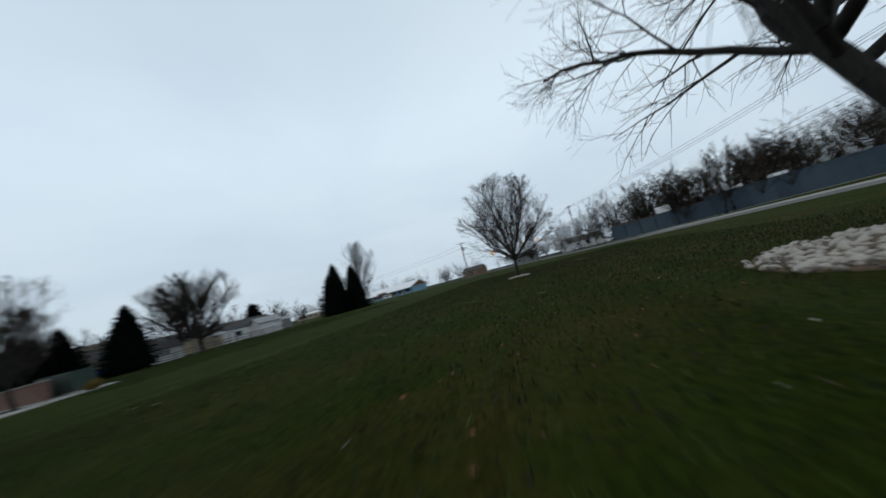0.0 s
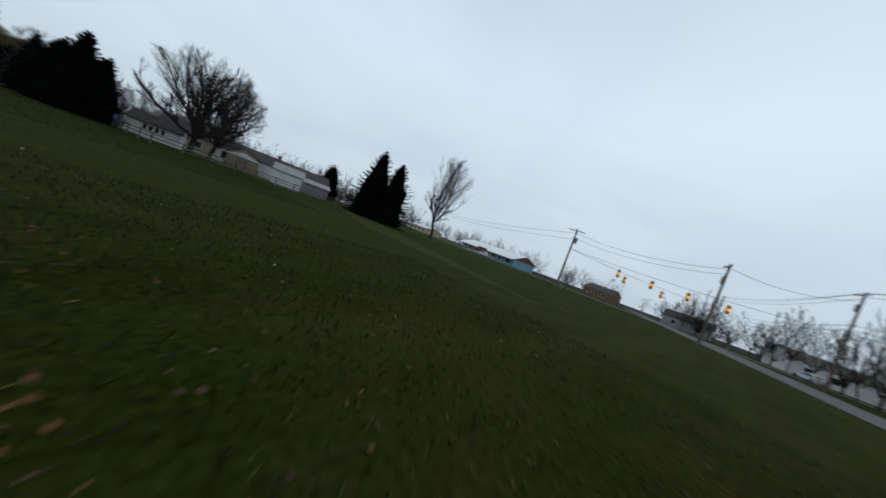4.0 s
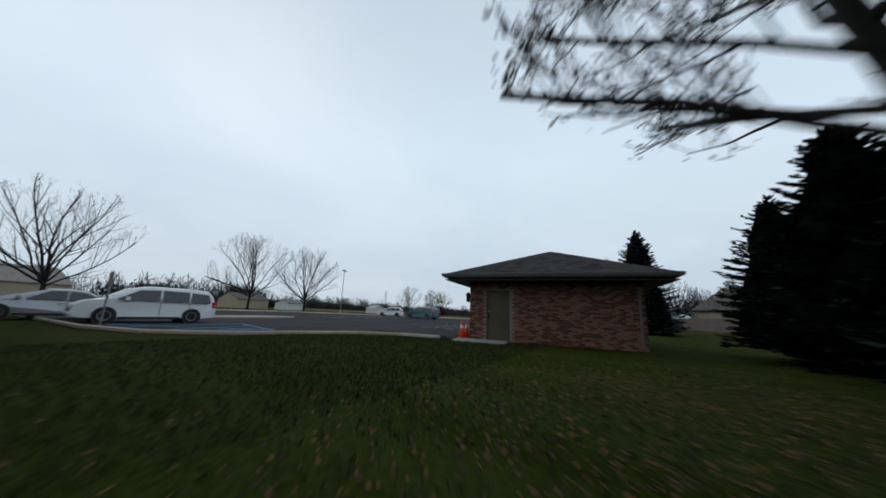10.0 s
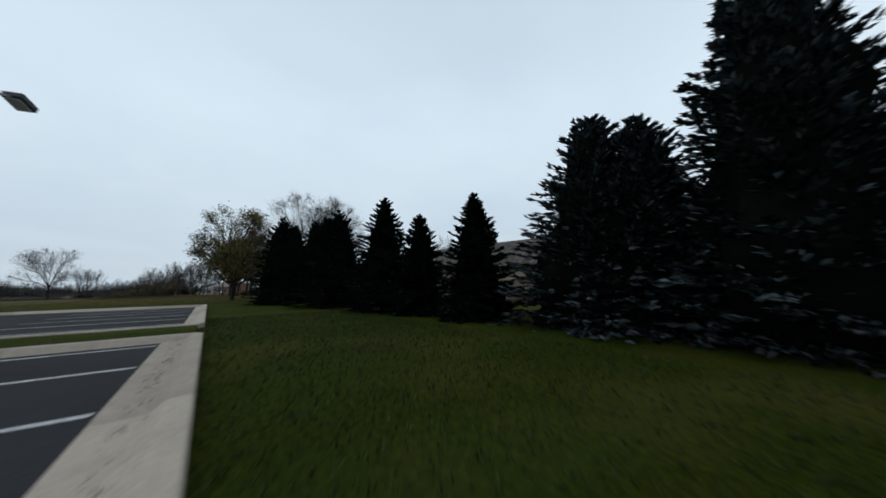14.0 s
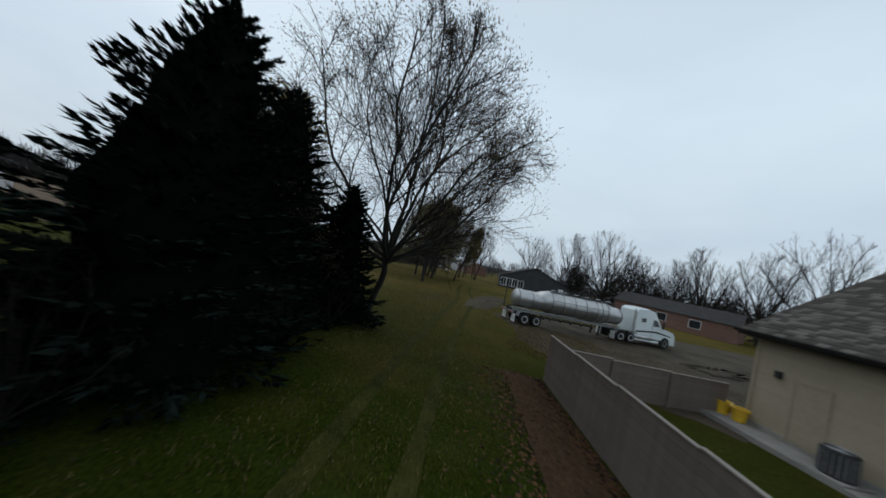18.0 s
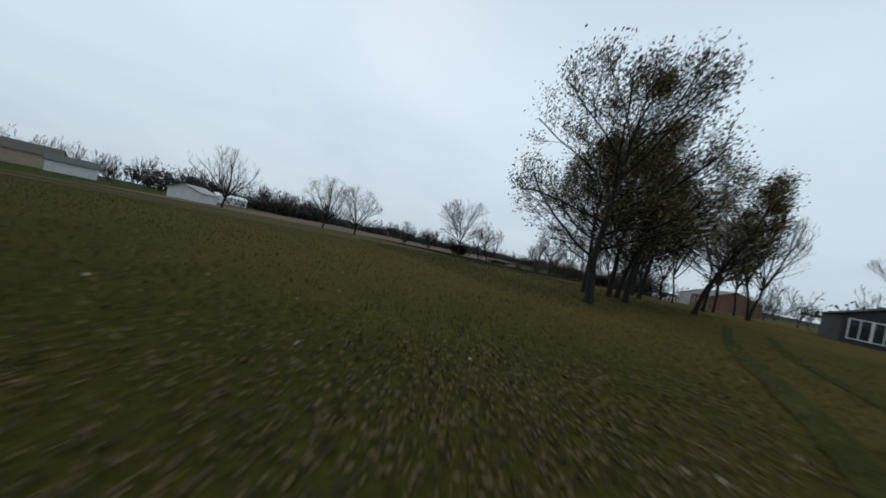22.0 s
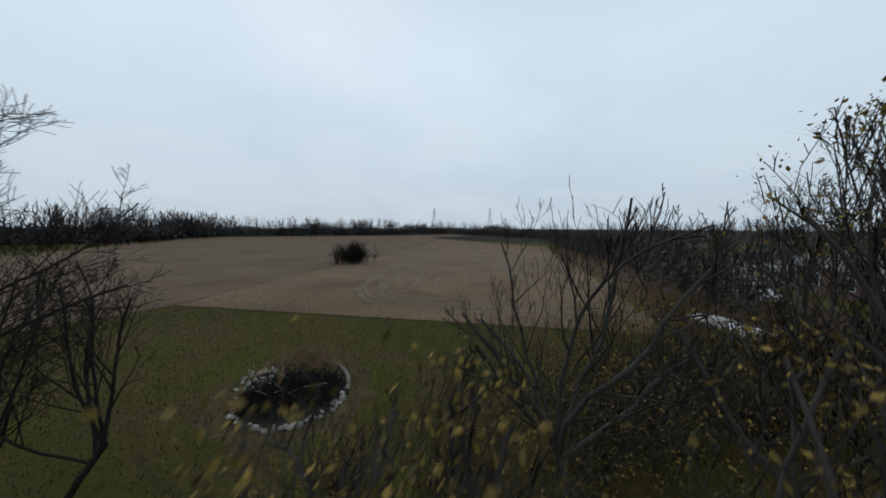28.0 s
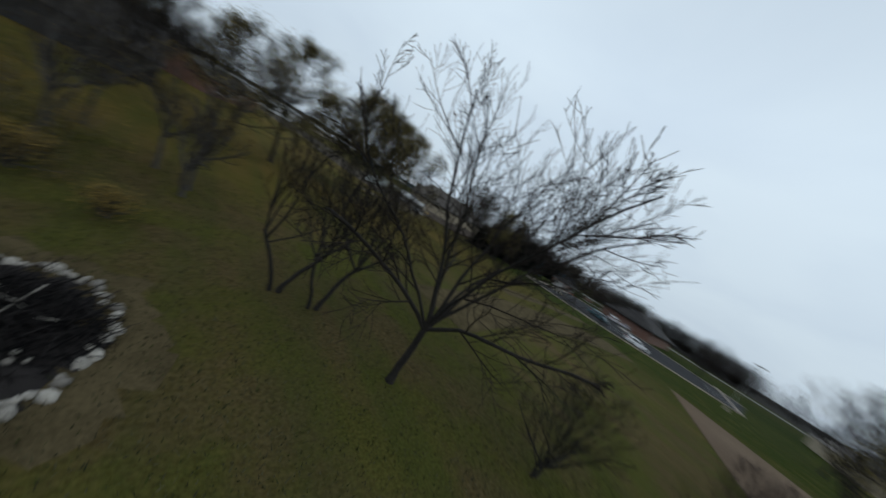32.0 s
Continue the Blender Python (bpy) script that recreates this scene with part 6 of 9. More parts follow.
# ---- the brick hall ----
def hall():
    e = thing("brick_hall", pose(-17.6, -0.2, 0), "long red brick hall with a dark shingled hipped roof", "building")
    # local: x to the east along the north wall, y south negative
    Lx, Ly, zt = 37.0, 17.0, 3.35
    bm = bmesh.new()
    holes = [(13.85, 14.75), (16.4, 17.3), (22.4, 23.3), (28.0, 28.9), (33.6, 34.5)]
    z0, z1 = 1.0, 2.55
    add_box(bm, (0, -Ly, 0), (0.3, 0, zt))
    add_box(bm, (Lx - 0.3, -Ly, 0), (Lx, 0, zt))
    add_box(bm, (0.3, -Ly, 0), (Lx - 0.3, -Ly + 0.3, zt))
    add_box(bm, (0.3, -0.3, 0), (Lx - 0.3, 0, z0))
    add_box(bm, (0.3, -0.3, z1), (Lx - 0.3, 0, zt))
    x = 0.3
    for a, b in holes + [(Lx - 0.3, Lx)]:
        add_box(bm, (x, -0.3, z0), (a, 0, z1))
        x = b
    part("wall", bm, BRICK_FAR, e, "red brick wall")
    part("plinth", box((-0.02, -0.35, 0), (Lx, 0.03, 0.08), 0.01), SLAB, e, "concrete plinth")
    for a, b in holes:
        w = part("window", box((a, -0.2, z0), (b, -0.16, z1)), GLASS_DARK, e, "dark narrow window")
        bm = bmesh.new()
        for lo, hi in (((a, -0.2, z0), (a + 0.06, -0.1, z1)), ((b - 0.06, -0.2, z0), (b, -0.1, z1)), ((a, -0.2, z1 - 0.06), (b, -0.1, z1)), ((a, -0.2, z0), (b, -0.1, z0 + 0.06))):
            add_box(bm, lo, hi)
        part("frame", bm, TRIM_DARK, w)
        part("sill", box((a - 0.08, -0.12, z0 - 0.1), (b + 0.08, 0.06, z0), 0.01), SLAB, w, "pale stone sill")
        f = part("floodlight", box((a + 0.3, 0.0, z1 + 0.22), (b - 0.3, 0.2, z1 + 0.38), 0.02), STEEL_DULL, e, "small wall floodlight")
    ov = 0.95
    part("soffit", box((-ov, -Ly - ov, zt + 0.06), (Lx + ov, ov, zt + 0.10)), TRIM_DARK, e)
    hip_roof(e, -ov, Lx + ov, -Ly - ov, ov, zt + 0.36, 0.44, SHINGLE_DARK, TRIM_DARK, course=0.3, tab=0.6, label="dark brown shingled hipped roof")
    part("frieze", box((-0.05, -0.02, zt - 0.2), (Lx, 0.05, zt + 0.06), 0.01), TRIM_DARK, e)
    for x, y, h in ((4.6, -1.6, 0.45), (24.0, -5.2, 0.4)):
        zr = zt + 0.36 + (ov - y) * 0.44
        part("vent_pipe", rod((x, y, zr - 0.2), (x, y, zr + h), 0.07, sides=10), STEEL_DULL, e, "pale roof vent pipe")
    bm = bmesh.new()
    add_lathe(bm, [(0.22, 0), (0.22, 0.3), (0.38, 0.34), (0.36, 0.46), (0.05, 0.56)], 14, Matrix.Translation((5.2, -6.2, zt + 3.4)))
    part("roof_ventilator", bm, STEEL_DULL, e)
    for x in (0.12, 15.4):
        bm = bmesh.new()
        add_box(bm, (x, 0.02, 0.1), (x + 0.1, 0.11, zt), 0.01)
        part("downspout", bm, TRIM_GREY, e, "metal downspout")
    # meters and pipes on the wall
    m = part("meter_box", box((12.5, 0.0, 1.1), (13.1, 0.28, 1.75), 0.02), TRIM_GREY, e, "grey electric meter box")
    part("conduit", box((12.75, 0.05, 0.0), (12.85, 0.15, 1.1), 0.01), STEEL_DULL, m)
    part("gas_meter", box((14.7, 0.1, 0.7), (15.05, 0.4, 1.1), 0.03), TRIM_GREY, e)
    return e


hall()
slab("gravel_bed", [(-9.4, 9.2), (-9.2, 10.8), (-7.6, 11.8), (-5.6, 12.6), (-2.6, 12.9), (0.4, 12.0), (1.8, 9.6), (3.0, 5.0), (9.0, 3.2), (18.0, 2.2), (18.0, -0.2), (-1.0, -0.2), (-2.5, 9.0)], -0.05, 0.05, SLAB, "pale stone bed along the brick wall", "gravel bed")


def screen_wall():
    e = thing("brick_screen_wall", pose(-10.65, 10.0, 0), "low red brick screen wall with a pale stone cap", "wall")
    part("footing", box((-0.45, -0.22, -0.1), (7.5, 0.22, 0.10), 0.015), SLAB, e, "concrete footing")
    part("brickwork", box((0, -0.15, 0.1), (7.35, 0.15, 1.34)), BRICK_FAR, e)
    for k in range(8):
        part("coping_stone", box((-0.06 + 0.934 * k, -0.21, 1.34), (0.865 + 0.934 * k, 0.21, 1.43), 0.012), SLAB, e, "pale stone coping" if k == 0 else "")
    for k in (2, 5):
        part("pier", box((k * 1.22, 0.151, 0.1), (k * 1.22 + 0.4, 0.24, 1.33)), BRICK_FAR, e)
    return e


screen_wall()


def utility_box(m, w, d, h, label):
    e = thing("transformer_box", m, label, "utility box")
    part("pad", box((-w / 2 - 0.12, -d / 2 - 0.12, 0), (w / 2 + 0.12, d / 2 + 0.12, 0.1), 0.01), SLAB, e)
    part("body", box((-w / 2, -d / 2, 0.1), (w / 2, d / 2, h), 0.03), UTILITY_GREEN, e)
    part("lid", box((-w / 2 - 0.03, -d / 2 - 0.03, h), (w / 2 + 0.03, d / 2 + 0.03, h + 0.06), 0.02), UTILITY_GREEN, e)
    for x in (-w / 4, w / 4):
        part("door", box((x - w / 4 + 0.03, d / 2, 0.18), (x + w / 4 - 0.03, d / 2 + 0.03, h - 0.08), 0.01), UTILITY_GREEN, e)
    for k in range(5):
        part("louvre", box((-w / 2 + 0.1, d / 2 + 0.03, h - 0.3 - 0.07 * k), (-0.1, d / 2 + 0.05, h - 0.26 - 0.07 * k)), UTILITY_GREEN, e)
    return e


utility_box(pose(-3.9, 11.5, 0.05, 0, 0, 4), 2.2, 1.2, 1.45, "dark green steel transformer box on the stone bed")
utility_box(pose(-6.3, 11.3, 0.05, 0, 0, 4), 1.4, 1.1, 1.5, "dark green steel cabinet beside the transformer")


def tuft(r, m, label, mat, n=500, w=0.45, h=0.6, name="shrub"):
    """A low shrub or grass clump of many thin blades."""
    a = r.uniform(0, 2 * np.pi, n)
    q = np.sqrt(r.uniform(0, 1, n)) * w
    base = np.column_stack([np.cos(a) * q * 0.4, np.sin(a) * q * 0.4, np.zeros(n)])
    tip = np.column_stack([np.cos(a) * q, np.sin(a) * q, h * (1 - 0.5 * (q / w) ** 2) * r.uniform(0.6, 1.1, n)])
    s = np.column_stack([-np.sin(a), np.cos(a), np.zeros(n)]) * 0.018 * (w / 0.45)
    v = np.stack([base - s, base + s, tip], 1).reshape(-1, 3)
    o = link_mesh(name, v, np.arange(3 * n).reshape(-1, 3), mat)
    o.matrix_basis = m
    return tagged(o, label, "shrub")


for x, y, s in ((-2.3, 11.9, 1.0), (-5.1, 12.2, 0.8), (-8.0, 11.2, 0.9), (0.6, 10.6, 0.9)):
    tuft(rng, pose(x, y, 0.05) @ Matrix.Scale(s, 4), "golden ornamental grass clump on the stone bed", LEAF_GOLD, 500, 0.6, 0.75)


# ---- the beige house with its fence ----
HX0, HX1, HY = 0.0, 37.0, 0.0
HZ = -0.2
HOUSE = pose(-93.7, 23.0, HZ, 0, 0, 21.5)


def house():
    e = thing("beige_house", HOUSE, "long beige sided house with a grey shingled hipped roof", "house")
    zt = 3.3
    y1 = HY + 8.0
    bm = bmesh.new()
    add_box(bm, (HX0, HY, 0), (HX1, HY + 0.2, zt))
    add_box(bm, (HX0, y1 - 0.2, 0), (HX1, y1, zt))
    add_box(bm, (HX0, HY + 0.2, 0), (HX0 + 0.2, y1 - 0.2, zt))
    add_box(bm, (HX1 - 0.2, HY + 0.2, 0), (HX1, y1 - 0.2, zt))
    part("wall", bm, BEIGE_WALL, e, "beige wall")
    n = 26
    for k in range(n):
        z = 0.18 + (zt - 0.18) * k / n
        hh = (zt - 0.18) / n
        bm = bmesh.new()
        add_prism(bm, [(0, 0), (0.022, 0), (0.006, hh), (0, hh)], 0, HX1 - HX0, pose(HX0, HY - 0.001, z, 0, 0, -90))
        part("siding_board", bm, BEIGE_WALL, e)
        bm = bmesh.new()
        add_prism(bm, [(0, 0), (0.022, 0), (0.006, hh), (0, hh)], 0, 8.0, pose(HX0 - 0.001, y1, z, 0, 0, 180))
        part("siding_board", bm, BEIGE_WALL, e)
    part("plinth", box((HX0 - 0.03, HY - 0.03, -0.3), (HX1, HY, 0.18), 0.01), SLAB, e, "concrete plinth")
    part("corner_board", box((HX0 - 0.05, HY - 0.05, 0.15), (HX0 + 0.08, HY - 0.024, zt), 0.004), BEIGE_WALL, e)
    ov = 0.45
    part("soffit", box((HX0 - ov, HY - ov, zt), (HX1 + ov, y1 + ov, zt + 0.03)), TRIM_DARK, e, "dark soffit")
    hip_roof(e, HX0 - ov, HX1 + ov, HY - ov, y1 + ov, zt + 0.2, 0.92, SHINGLE_GREY, TRIM_DARK, ends=(0.45, 1.0), course=0.17, tab=0.30, label="grey-brown shingled roof")
    # ridge caps
    part("door", box((HX0 + 1.35, HY - 0.03, 0.1), (HX0 + 2.25, HY - 0.002, 2.12), 0.006), BEIGE_WALL, e, "beige flush side door")
    bm = bmesh.new()
    add_box(bm, (HX0 + 1.27, HY - 0.05, 0.05), (HX0 + 1.35, HY - 0.026, 2.2), 0.004)
    add_box(bm, (HX0 + 2.25, HY - 0.05, 0.05), (HX0 + 2.33, HY - 0.026, 2.2), 0.004)
    add_box(bm, (HX0 + 1.35, HY - 0.05, 2.12), (HX0 + 2.25, HY - 0.026, 2.2), 0.004)
    part("door_frame", bm, BEIGE_WALL, e)
    part("wall_light", box((HX0 + 0.75, HY - 0.16, 2.05), (HX0 + 0.95, HY - 0.026, 2.3), 0.02), IRON_DARK, e, "dark wall light")
    for x in (12.9, 26.5):
        bm = bmesh.new()
        add_box(bm, (x - 0.045, HY - 0.11, 0.05), (x + 0.045, HY - 0.03, zt - 0.2), 0.01)
        add_box(bm, (x - 0.045, HY - 0.48, zt - 0.2), (x + 0.045, HY - 0.03, zt - 0.12), 0.01)
        add_box(bm, (x - 0.045, HY - 0.4, 0.0), (x + 0.045, HY - 0.03, 0.08), 0.01)
        part("downspout", bm, BEIGE_WALL, e, "beige downspout")
    for x, y in ((2.3, HY + 2.2), (3.0, HY + 3.0)):
        zr = zt + 0.2 + (y - HY + ov) * 0.92
        part("roof_vent", rod((x, y, zr - 0.1), (x, y, zr + 0.35), 0.06, sides=10), WHITE_PAINT, e, "white roof vent pipe")
    return e


house()
house_at = lambda x, y, turn=0.0: HOUSE @ pose(x, y, 0, 0, 0, turn)
slab("house_walk", [tuple((HOUSE @ Vector(p))[:2]) for p in ((-1.9, -0.04, 0), (-1.9, -1.4, 0), (2.1, -1.2, 0), (7.0, -1.1, 0), (7.0, -0.04, 0))], -0.7, -0.2, SLAB, "concrete walk beside the house", "pavement")


def air_unit(m):
    e = thing("air_conditioner", m, "dark round outdoor air conditioner beside the house", "air conditioner")
    bm = bmesh.new()
    add_lathe(bm, [(0.36, 0.05), (0.38, 0.08), (0.38, 0.74), (0.34, 0.8)], 20)
    part("casing", bm, IRON_DARK, e)
    for k in range(20):
        a = 2 * math.pi * k / 20
        part("fin", box((-0.008, -0.008, 0.1), (0.008, 0.03, 0.72), 0, pose(0.385 * math.cos(a), 0.385 * math.sin(a), 0, 0, 0, math.degrees(a))), STEEL_DULL, e)
    bm = bmesh.new()
    for r in (0.1, 0.2, 0.3):
        add_lathe(bm, [(r, 0.8), (r + 0.012, 0.82), (r + 0.024, 0.8)], 20)
    part("fan_guard", bm, STEEL_DULL, e)
    part("pad", box((-0.5, -0.5, 0), (0.5, 0.5, 0.05), 0.01), SLAB, e)
    return e


air_unit(house_at(3.1, -0.65))


def yellow_tub(m):
    e = thing("yellow_tub", m, "yellow plastic tub beside the house door", "tub")
    bm = bmesh.new()
    add_lathe(bm, [(0.20, 0), (0.26, 0.45), (0.29, 0.46), (0.29, 0.5), (0.24, 0.5), (0.2, 0.1)], 16)
    part("body", bm, YELLOW_PLASTIC, e)
    part("handle", box((-0.31, -0.03, 0.4), (0.31, 0.03, 0.44), 0.01), YELLOW_PLASTIC, e)
    return e


yellow_tub(house_at(-0.5, -0.45))
yellow_tub(house_at(0.1, -0.4, 40))
GREEN_HOSE = material("green_hose", (0.02, 0.16, 0.12), (0.05, 0.28, 0.2), 0.5, 0.5, 6, 0)
bm = bmesh.new()
for k in range(3):
    add_lathe(bm, [(0.22 + 0.01 * k, 0.0 + 0.035 * k), (0.25 + 0.01 * k, 0.018 + 0.035 * k), (0.22 + 0.01 * k, 0.035 + 0.035 * k), (0.19, 0.018 + 0.035 * k)], 18)
hose = part("garden_hose", bm, GREEN_HOSE)
hose.matrix_basis = house_at(4.3, -0.6)
tagged(hose, "coiled green garden hose on the concrete", "hose")


def board_fence(name, a, b, label, h=1.8, step=2.4, boards=9):
    """A close fence of horizontal boards between posts, with a flat cap."""
    a, b = Vector(a), Vector(b)
    d = b - a
    ang = math.degrees(math.atan2(d.y, d.x))
    e = thing(name, pose(a.x, a.y, 0, 0, 0, ang), label, "fence")
    n = max(1, round(d.length / step))
    w = d.length / n
    first = cap = pst = None
    bh = (h - 0.08) / boards
    for k in range(n):
        p = a + d * ((k + 0.5) / n)
        z = hill(p.x, p.y) - 0.04
        for r in range(boards):
            m = pose(k * w, 0, z + 0.06 + r * bh)
            if first is None:
                bm = bmesh.new()
                add_prism(bm, [(-0.012, 0), (0.02, 0), (0.012, bh - 0.006), (-0.012, bh - 0.006)], 0, w - 0.01, pose(0, 0, 0, 0, 0, -90))
                first = part("fence_board", bm, FENCE_TAUPE, e)
                first.matrix_basis = m
            else:
                again(first, m, e)
        m = pose(k * w, 0, z)
        if cap is None:
            cap = part("cap_rail", box((0, -0.045, h - 0.02), (w, 0.045, h + 0.012), 0.004), FENCE_CAP, e, "pale cap rail")
            cap.matrix_basis = m
            pst = part("post", box((-0.05, -0.12, -0.1), (0.05, -0.02, h - 0.02), 0.006), FENCE_TAUPE, e)
            pst.matrix_basis = m
        else:
            again(cap, m, e)
            again(pst, m, e)
    return e


FENCE_CAP = material("pale_fence_cap", (0.21, 0.18, 0.155), (0.31, 0.27, 0.235), 0.8, 0.85, 10, 0.2, vary=0.2)
board_fence("privacy_fence", (-57.0, 26.4, 0), (-91.0, 15.5, 0), "long taupe board privacy fence behind the house")
board_fence("privacy_fence", (-91.0, 15.6, 0), (-94.1, 22.5, 0), "taupe board fence returning to the house wall", 1.45, boards=7)

# ---- split-rail fence and the neighbours' yard ----
def split_rail(pts, label):
    e = thing("rail_fence", pose(0, 0, 0), label, "fence")
    for k, (x, y) in enumerate(pts):
        z = hill(x, y)
        o = part("post", box((-0.06, -0.06, -0.2), (0.06, 0.06, 1.12), 0.015), WOOD_GREY, e)
        o.matrix_basis = pose(x, y, z, rng.uniform(-3, 3), rng.uniform(-3, 3), rng.uniform(0, 90))
        if k:
            x0, y0 = pts[k - 1]
            z0 = hill(x0, y0)
            for h in (0.32, 0.66, 0.98):
                part("rail", rod((x0, y0, z0 + h + rng.uniform(-0.03, 0.03)), (x, y, z + h + rng.uniform(-0.03, 0.03)), 0.055, 0.045, 6), WOOD_GREY, e)
    return e


split_rail([(-10.8 - 0.58 * k, 28.6 + 2.36 * k) for k in range(10)], "weathered grey split-rail fence along the lawn")
split_rail([(-10.8, 28.6), (-13.5, 27.65), (-16.2, 26.7), (-18.9, 25.9), (-21.6, 25.2)], "weathered grey split-rail fence towards the spruce")


def gable_shed(m, label, w, d, h, pitch, wall, roof, name="shed", windows=(), door=False, over=0.25, boards=12, category="shed", chimney=False):
    """A small gabled building: ridge along x; d deep, w long. windows: (x, width, z0, z1) in the south (-y) wall."""
    e = thing(name, m, label, category)
    bm = bmesh.new()
    add_box(bm, (-w / 2, -d / 2, -0.3), (w / 2, d / 2, h))
    part("wall", bm, wall, e)
    zt = h + d / 2 * pitch
    for s in (-1, 1):
        bm = bmesh.new()
        add_prism(bm, [(-d / 2, h - 0.01), (d / 2, h - 0.01), (0, zt - 0.02)], -0.04, 0.04, pose(s * (w / 2 - 0.04), 0, 0, 0, 0, 90))
        part("gable", bm, wall, e)
        t = 0.07
        bm = bmesh.new()
        o = over
        add_prism(bm, [(0, zt), (s * (d / 2 + o), h - o * pitch), (s * (d / 2 + o), h - o * pitch + t), (0, zt + t)], -w / 2 - o, w / 2 + o, pose(0, 0, 0, 0, 0, 90) @ Matrix.Identity(4))
        r = part("roof", bm, roof, e)
    n = boards
    for k in range(n):
        z = h * k / n
        for s in (-1, 1):
            part("siding_board", box((-w / 2, s * (d / 2 + 0.006) - 0.008, z), (w / 2, s * (d / 2 + 0.006) + 0.008, z + h / n - 0.012), 0.003), wall, e)
    for x, ww, z0, z1 in windows:
        win = part("window", box((x - ww / 2, -d / 2 - 0.05, z0), (x + ww / 2, -d / 2 - 0.02, z1)), GLASS_DARK, e, "dark window")
        bm = bmesh.new()
        for lo, hi in (((x - ww / 2 - 0.06, 0, z0 - 0.06), (x - ww / 2, 0, z1 + 0.06)), ((x + ww / 2, 0, z0 - 0.06), (x + ww / 2 + 0.06, 0, z1 + 0.06)), ((x - ww / 2, 0, z1), (x + ww / 2, 0, z1 + 0.06)), ((x - ww / 2, 0, z0 - 0.06), (x + ww / 2, 0, z0))):
            add_box(bm, (lo[0], -d / 2 - 0.07, lo[2]), (hi[0], -d / 2 - 0.015, hi[2]))
        part("frame", bm, WHITE_PAINT, win, "white window frame")
    if door:
        dd = part("door", box((w / 2 - 1.6, -d / 2 - 0.06, 0.0), (w / 2 - 0.7, -d / 2 - 0.02, 2.0), 0.01), WHITE_PAINT, e, "white door")
        part("door_handle", box((w / 2 - 1.52, -d / 2 - 0.1, 0.95), (w / 2 - 1.46, -d / 2 - 0.06, 1.05), 0.005), STEEL_DULL, dd)
    if chimney:
        part("chimney", box((-0.35, -0.25, zt - 0.6), (0.35, 0.25, zt + 0.8), 0.02), BRICK_FAR, e, "brick chimney")
    return e


# the places below were found along their bearings from the lawn
gable_shed(at(-29.0, 28.7, 80), "white sided shed with a dark roof and four small windows", 5.4, 4.6, 1.95, 0.5, WHITE_SIDING, SHINGLE_DARK, windows=[(-0.9 + 0.6 * k, 0.4, 1.0, 1.7) for k in range(4)])
gable_shed(at(-24.6, 44.5, 75), "pale grey garden shed with a metal gable roof", 4.2, 4.4, 2.3, 0.45, WHITE_SIDING, STEEL_DULL, boards=8)
gable_shed(at(-28.5, 50.5, 78), "grey shed with a low grey roof", 4.4, 3.6, 2.0, 0.35, GREY_SIDING, STEEL_DULL, boards=8)
gable_shed(at(-41.0, 46.5, 76), "long low house with a dark roof and white-framed windows", 20.0, 8.5, 2.7, 0.42, WHITE_SIDING, SHINGLE_DARK, name="house", windows=[(-8.2, 1.0, 0.9, 2.1), (-6.6, 1.0, 0.9, 2.1), (-5.0, 1.0, 0.9, 2.1), (2.0, 1.4, 1.0, 2.0), (6.0, 1.4, 1.0, 2.0)], category="house", chimney=True)
gable_shed(at(-36.5, 40.2, 166), "small sunroom wing with a pale gable and dark windows", 5.0, 5.0, 2.5, 0.5, BEIGE_WALL, SHINGLE_DARK, name="sunroom", windows=[(-1.4, 1.0, 0.8, 2.2), (0.0, 1.0, 0.8, 2.2), (1.4, 1.0, 0.8, 2.2)], category="house")
gable_shed(at(-45.0, 33.0, 70), "tan house with a brown roof behind bare trees", 9.0, 7.0, 2.8, 0.5, BEIGE_WALL, SHINGLE_DARK, name="house", windows=[(-2.0, 1.2, 1.0, 2.1), (2.0, 1.2, 1.0, 2.1)], category="house")


def tarp_boat(m):
    e = thing("covered_trailer", m, "load under a bright blue tarp beside the white shed", "trailer")
    bm = bmesh.new()
    out = [(-1.05, 0.35), (1.05, 0.35), (1.12, 1.3), (0.7, 1.85), (0.0, 1.98), (-0.7, 1.85), (-1.12, 1.3)]
    add_prism(bm, out, -1.9, 1.9)
    bmesh.ops.subdivide_edges(bm, edges=bm.edges, cuts=3, use_grid_fill=True)
    for v in bm.verts:
        v.co += Vector(rng.normal(0, 0.035, 3))
    part("tarp", bm, TARP_BLUE, e, "creased bright blue tarp")
    for x in (-1.0, 1.0):
        for y in (-0.6, 0.6):
            wheel_part(e, y, x, 0.3, 0.18, 0.18, 1 if x > 0 else -1, STEEL_DULL)
    part("load", box((-0.95, -1.7, 0.3), (0.95, 1.7, 0.5), 0.02), WHITE_PAINT, e)
    return e


tarp_boat(at(-31.3, 23.4, 60, 0.0, 0.74))


def gazebo(m):
    e = thing("gazebo", m, "open garden gazebo with a low grey roof", "gazebo")
    for x in (-1.6, 1.6):
        for y in (-1.6, 1.6):
            part("post", box((x - 0.05, y - 0.05, -0.2), (x + 0.05, y + 0.05, 2.1), 0.005), WOOD_GREY, e)
    bm = bmesh.new()
    add_lathe(bm, [(2.7, 2.05), (2.7, 2.12), (0.5, 2.75), (0.05, 2.9)], 4, pose(0, 0, 0, 0, 0, 45))
    part("roof", bm, STEEL_DULL, e)
    return e


gazebo(at(-31.0, 39.0, 20))


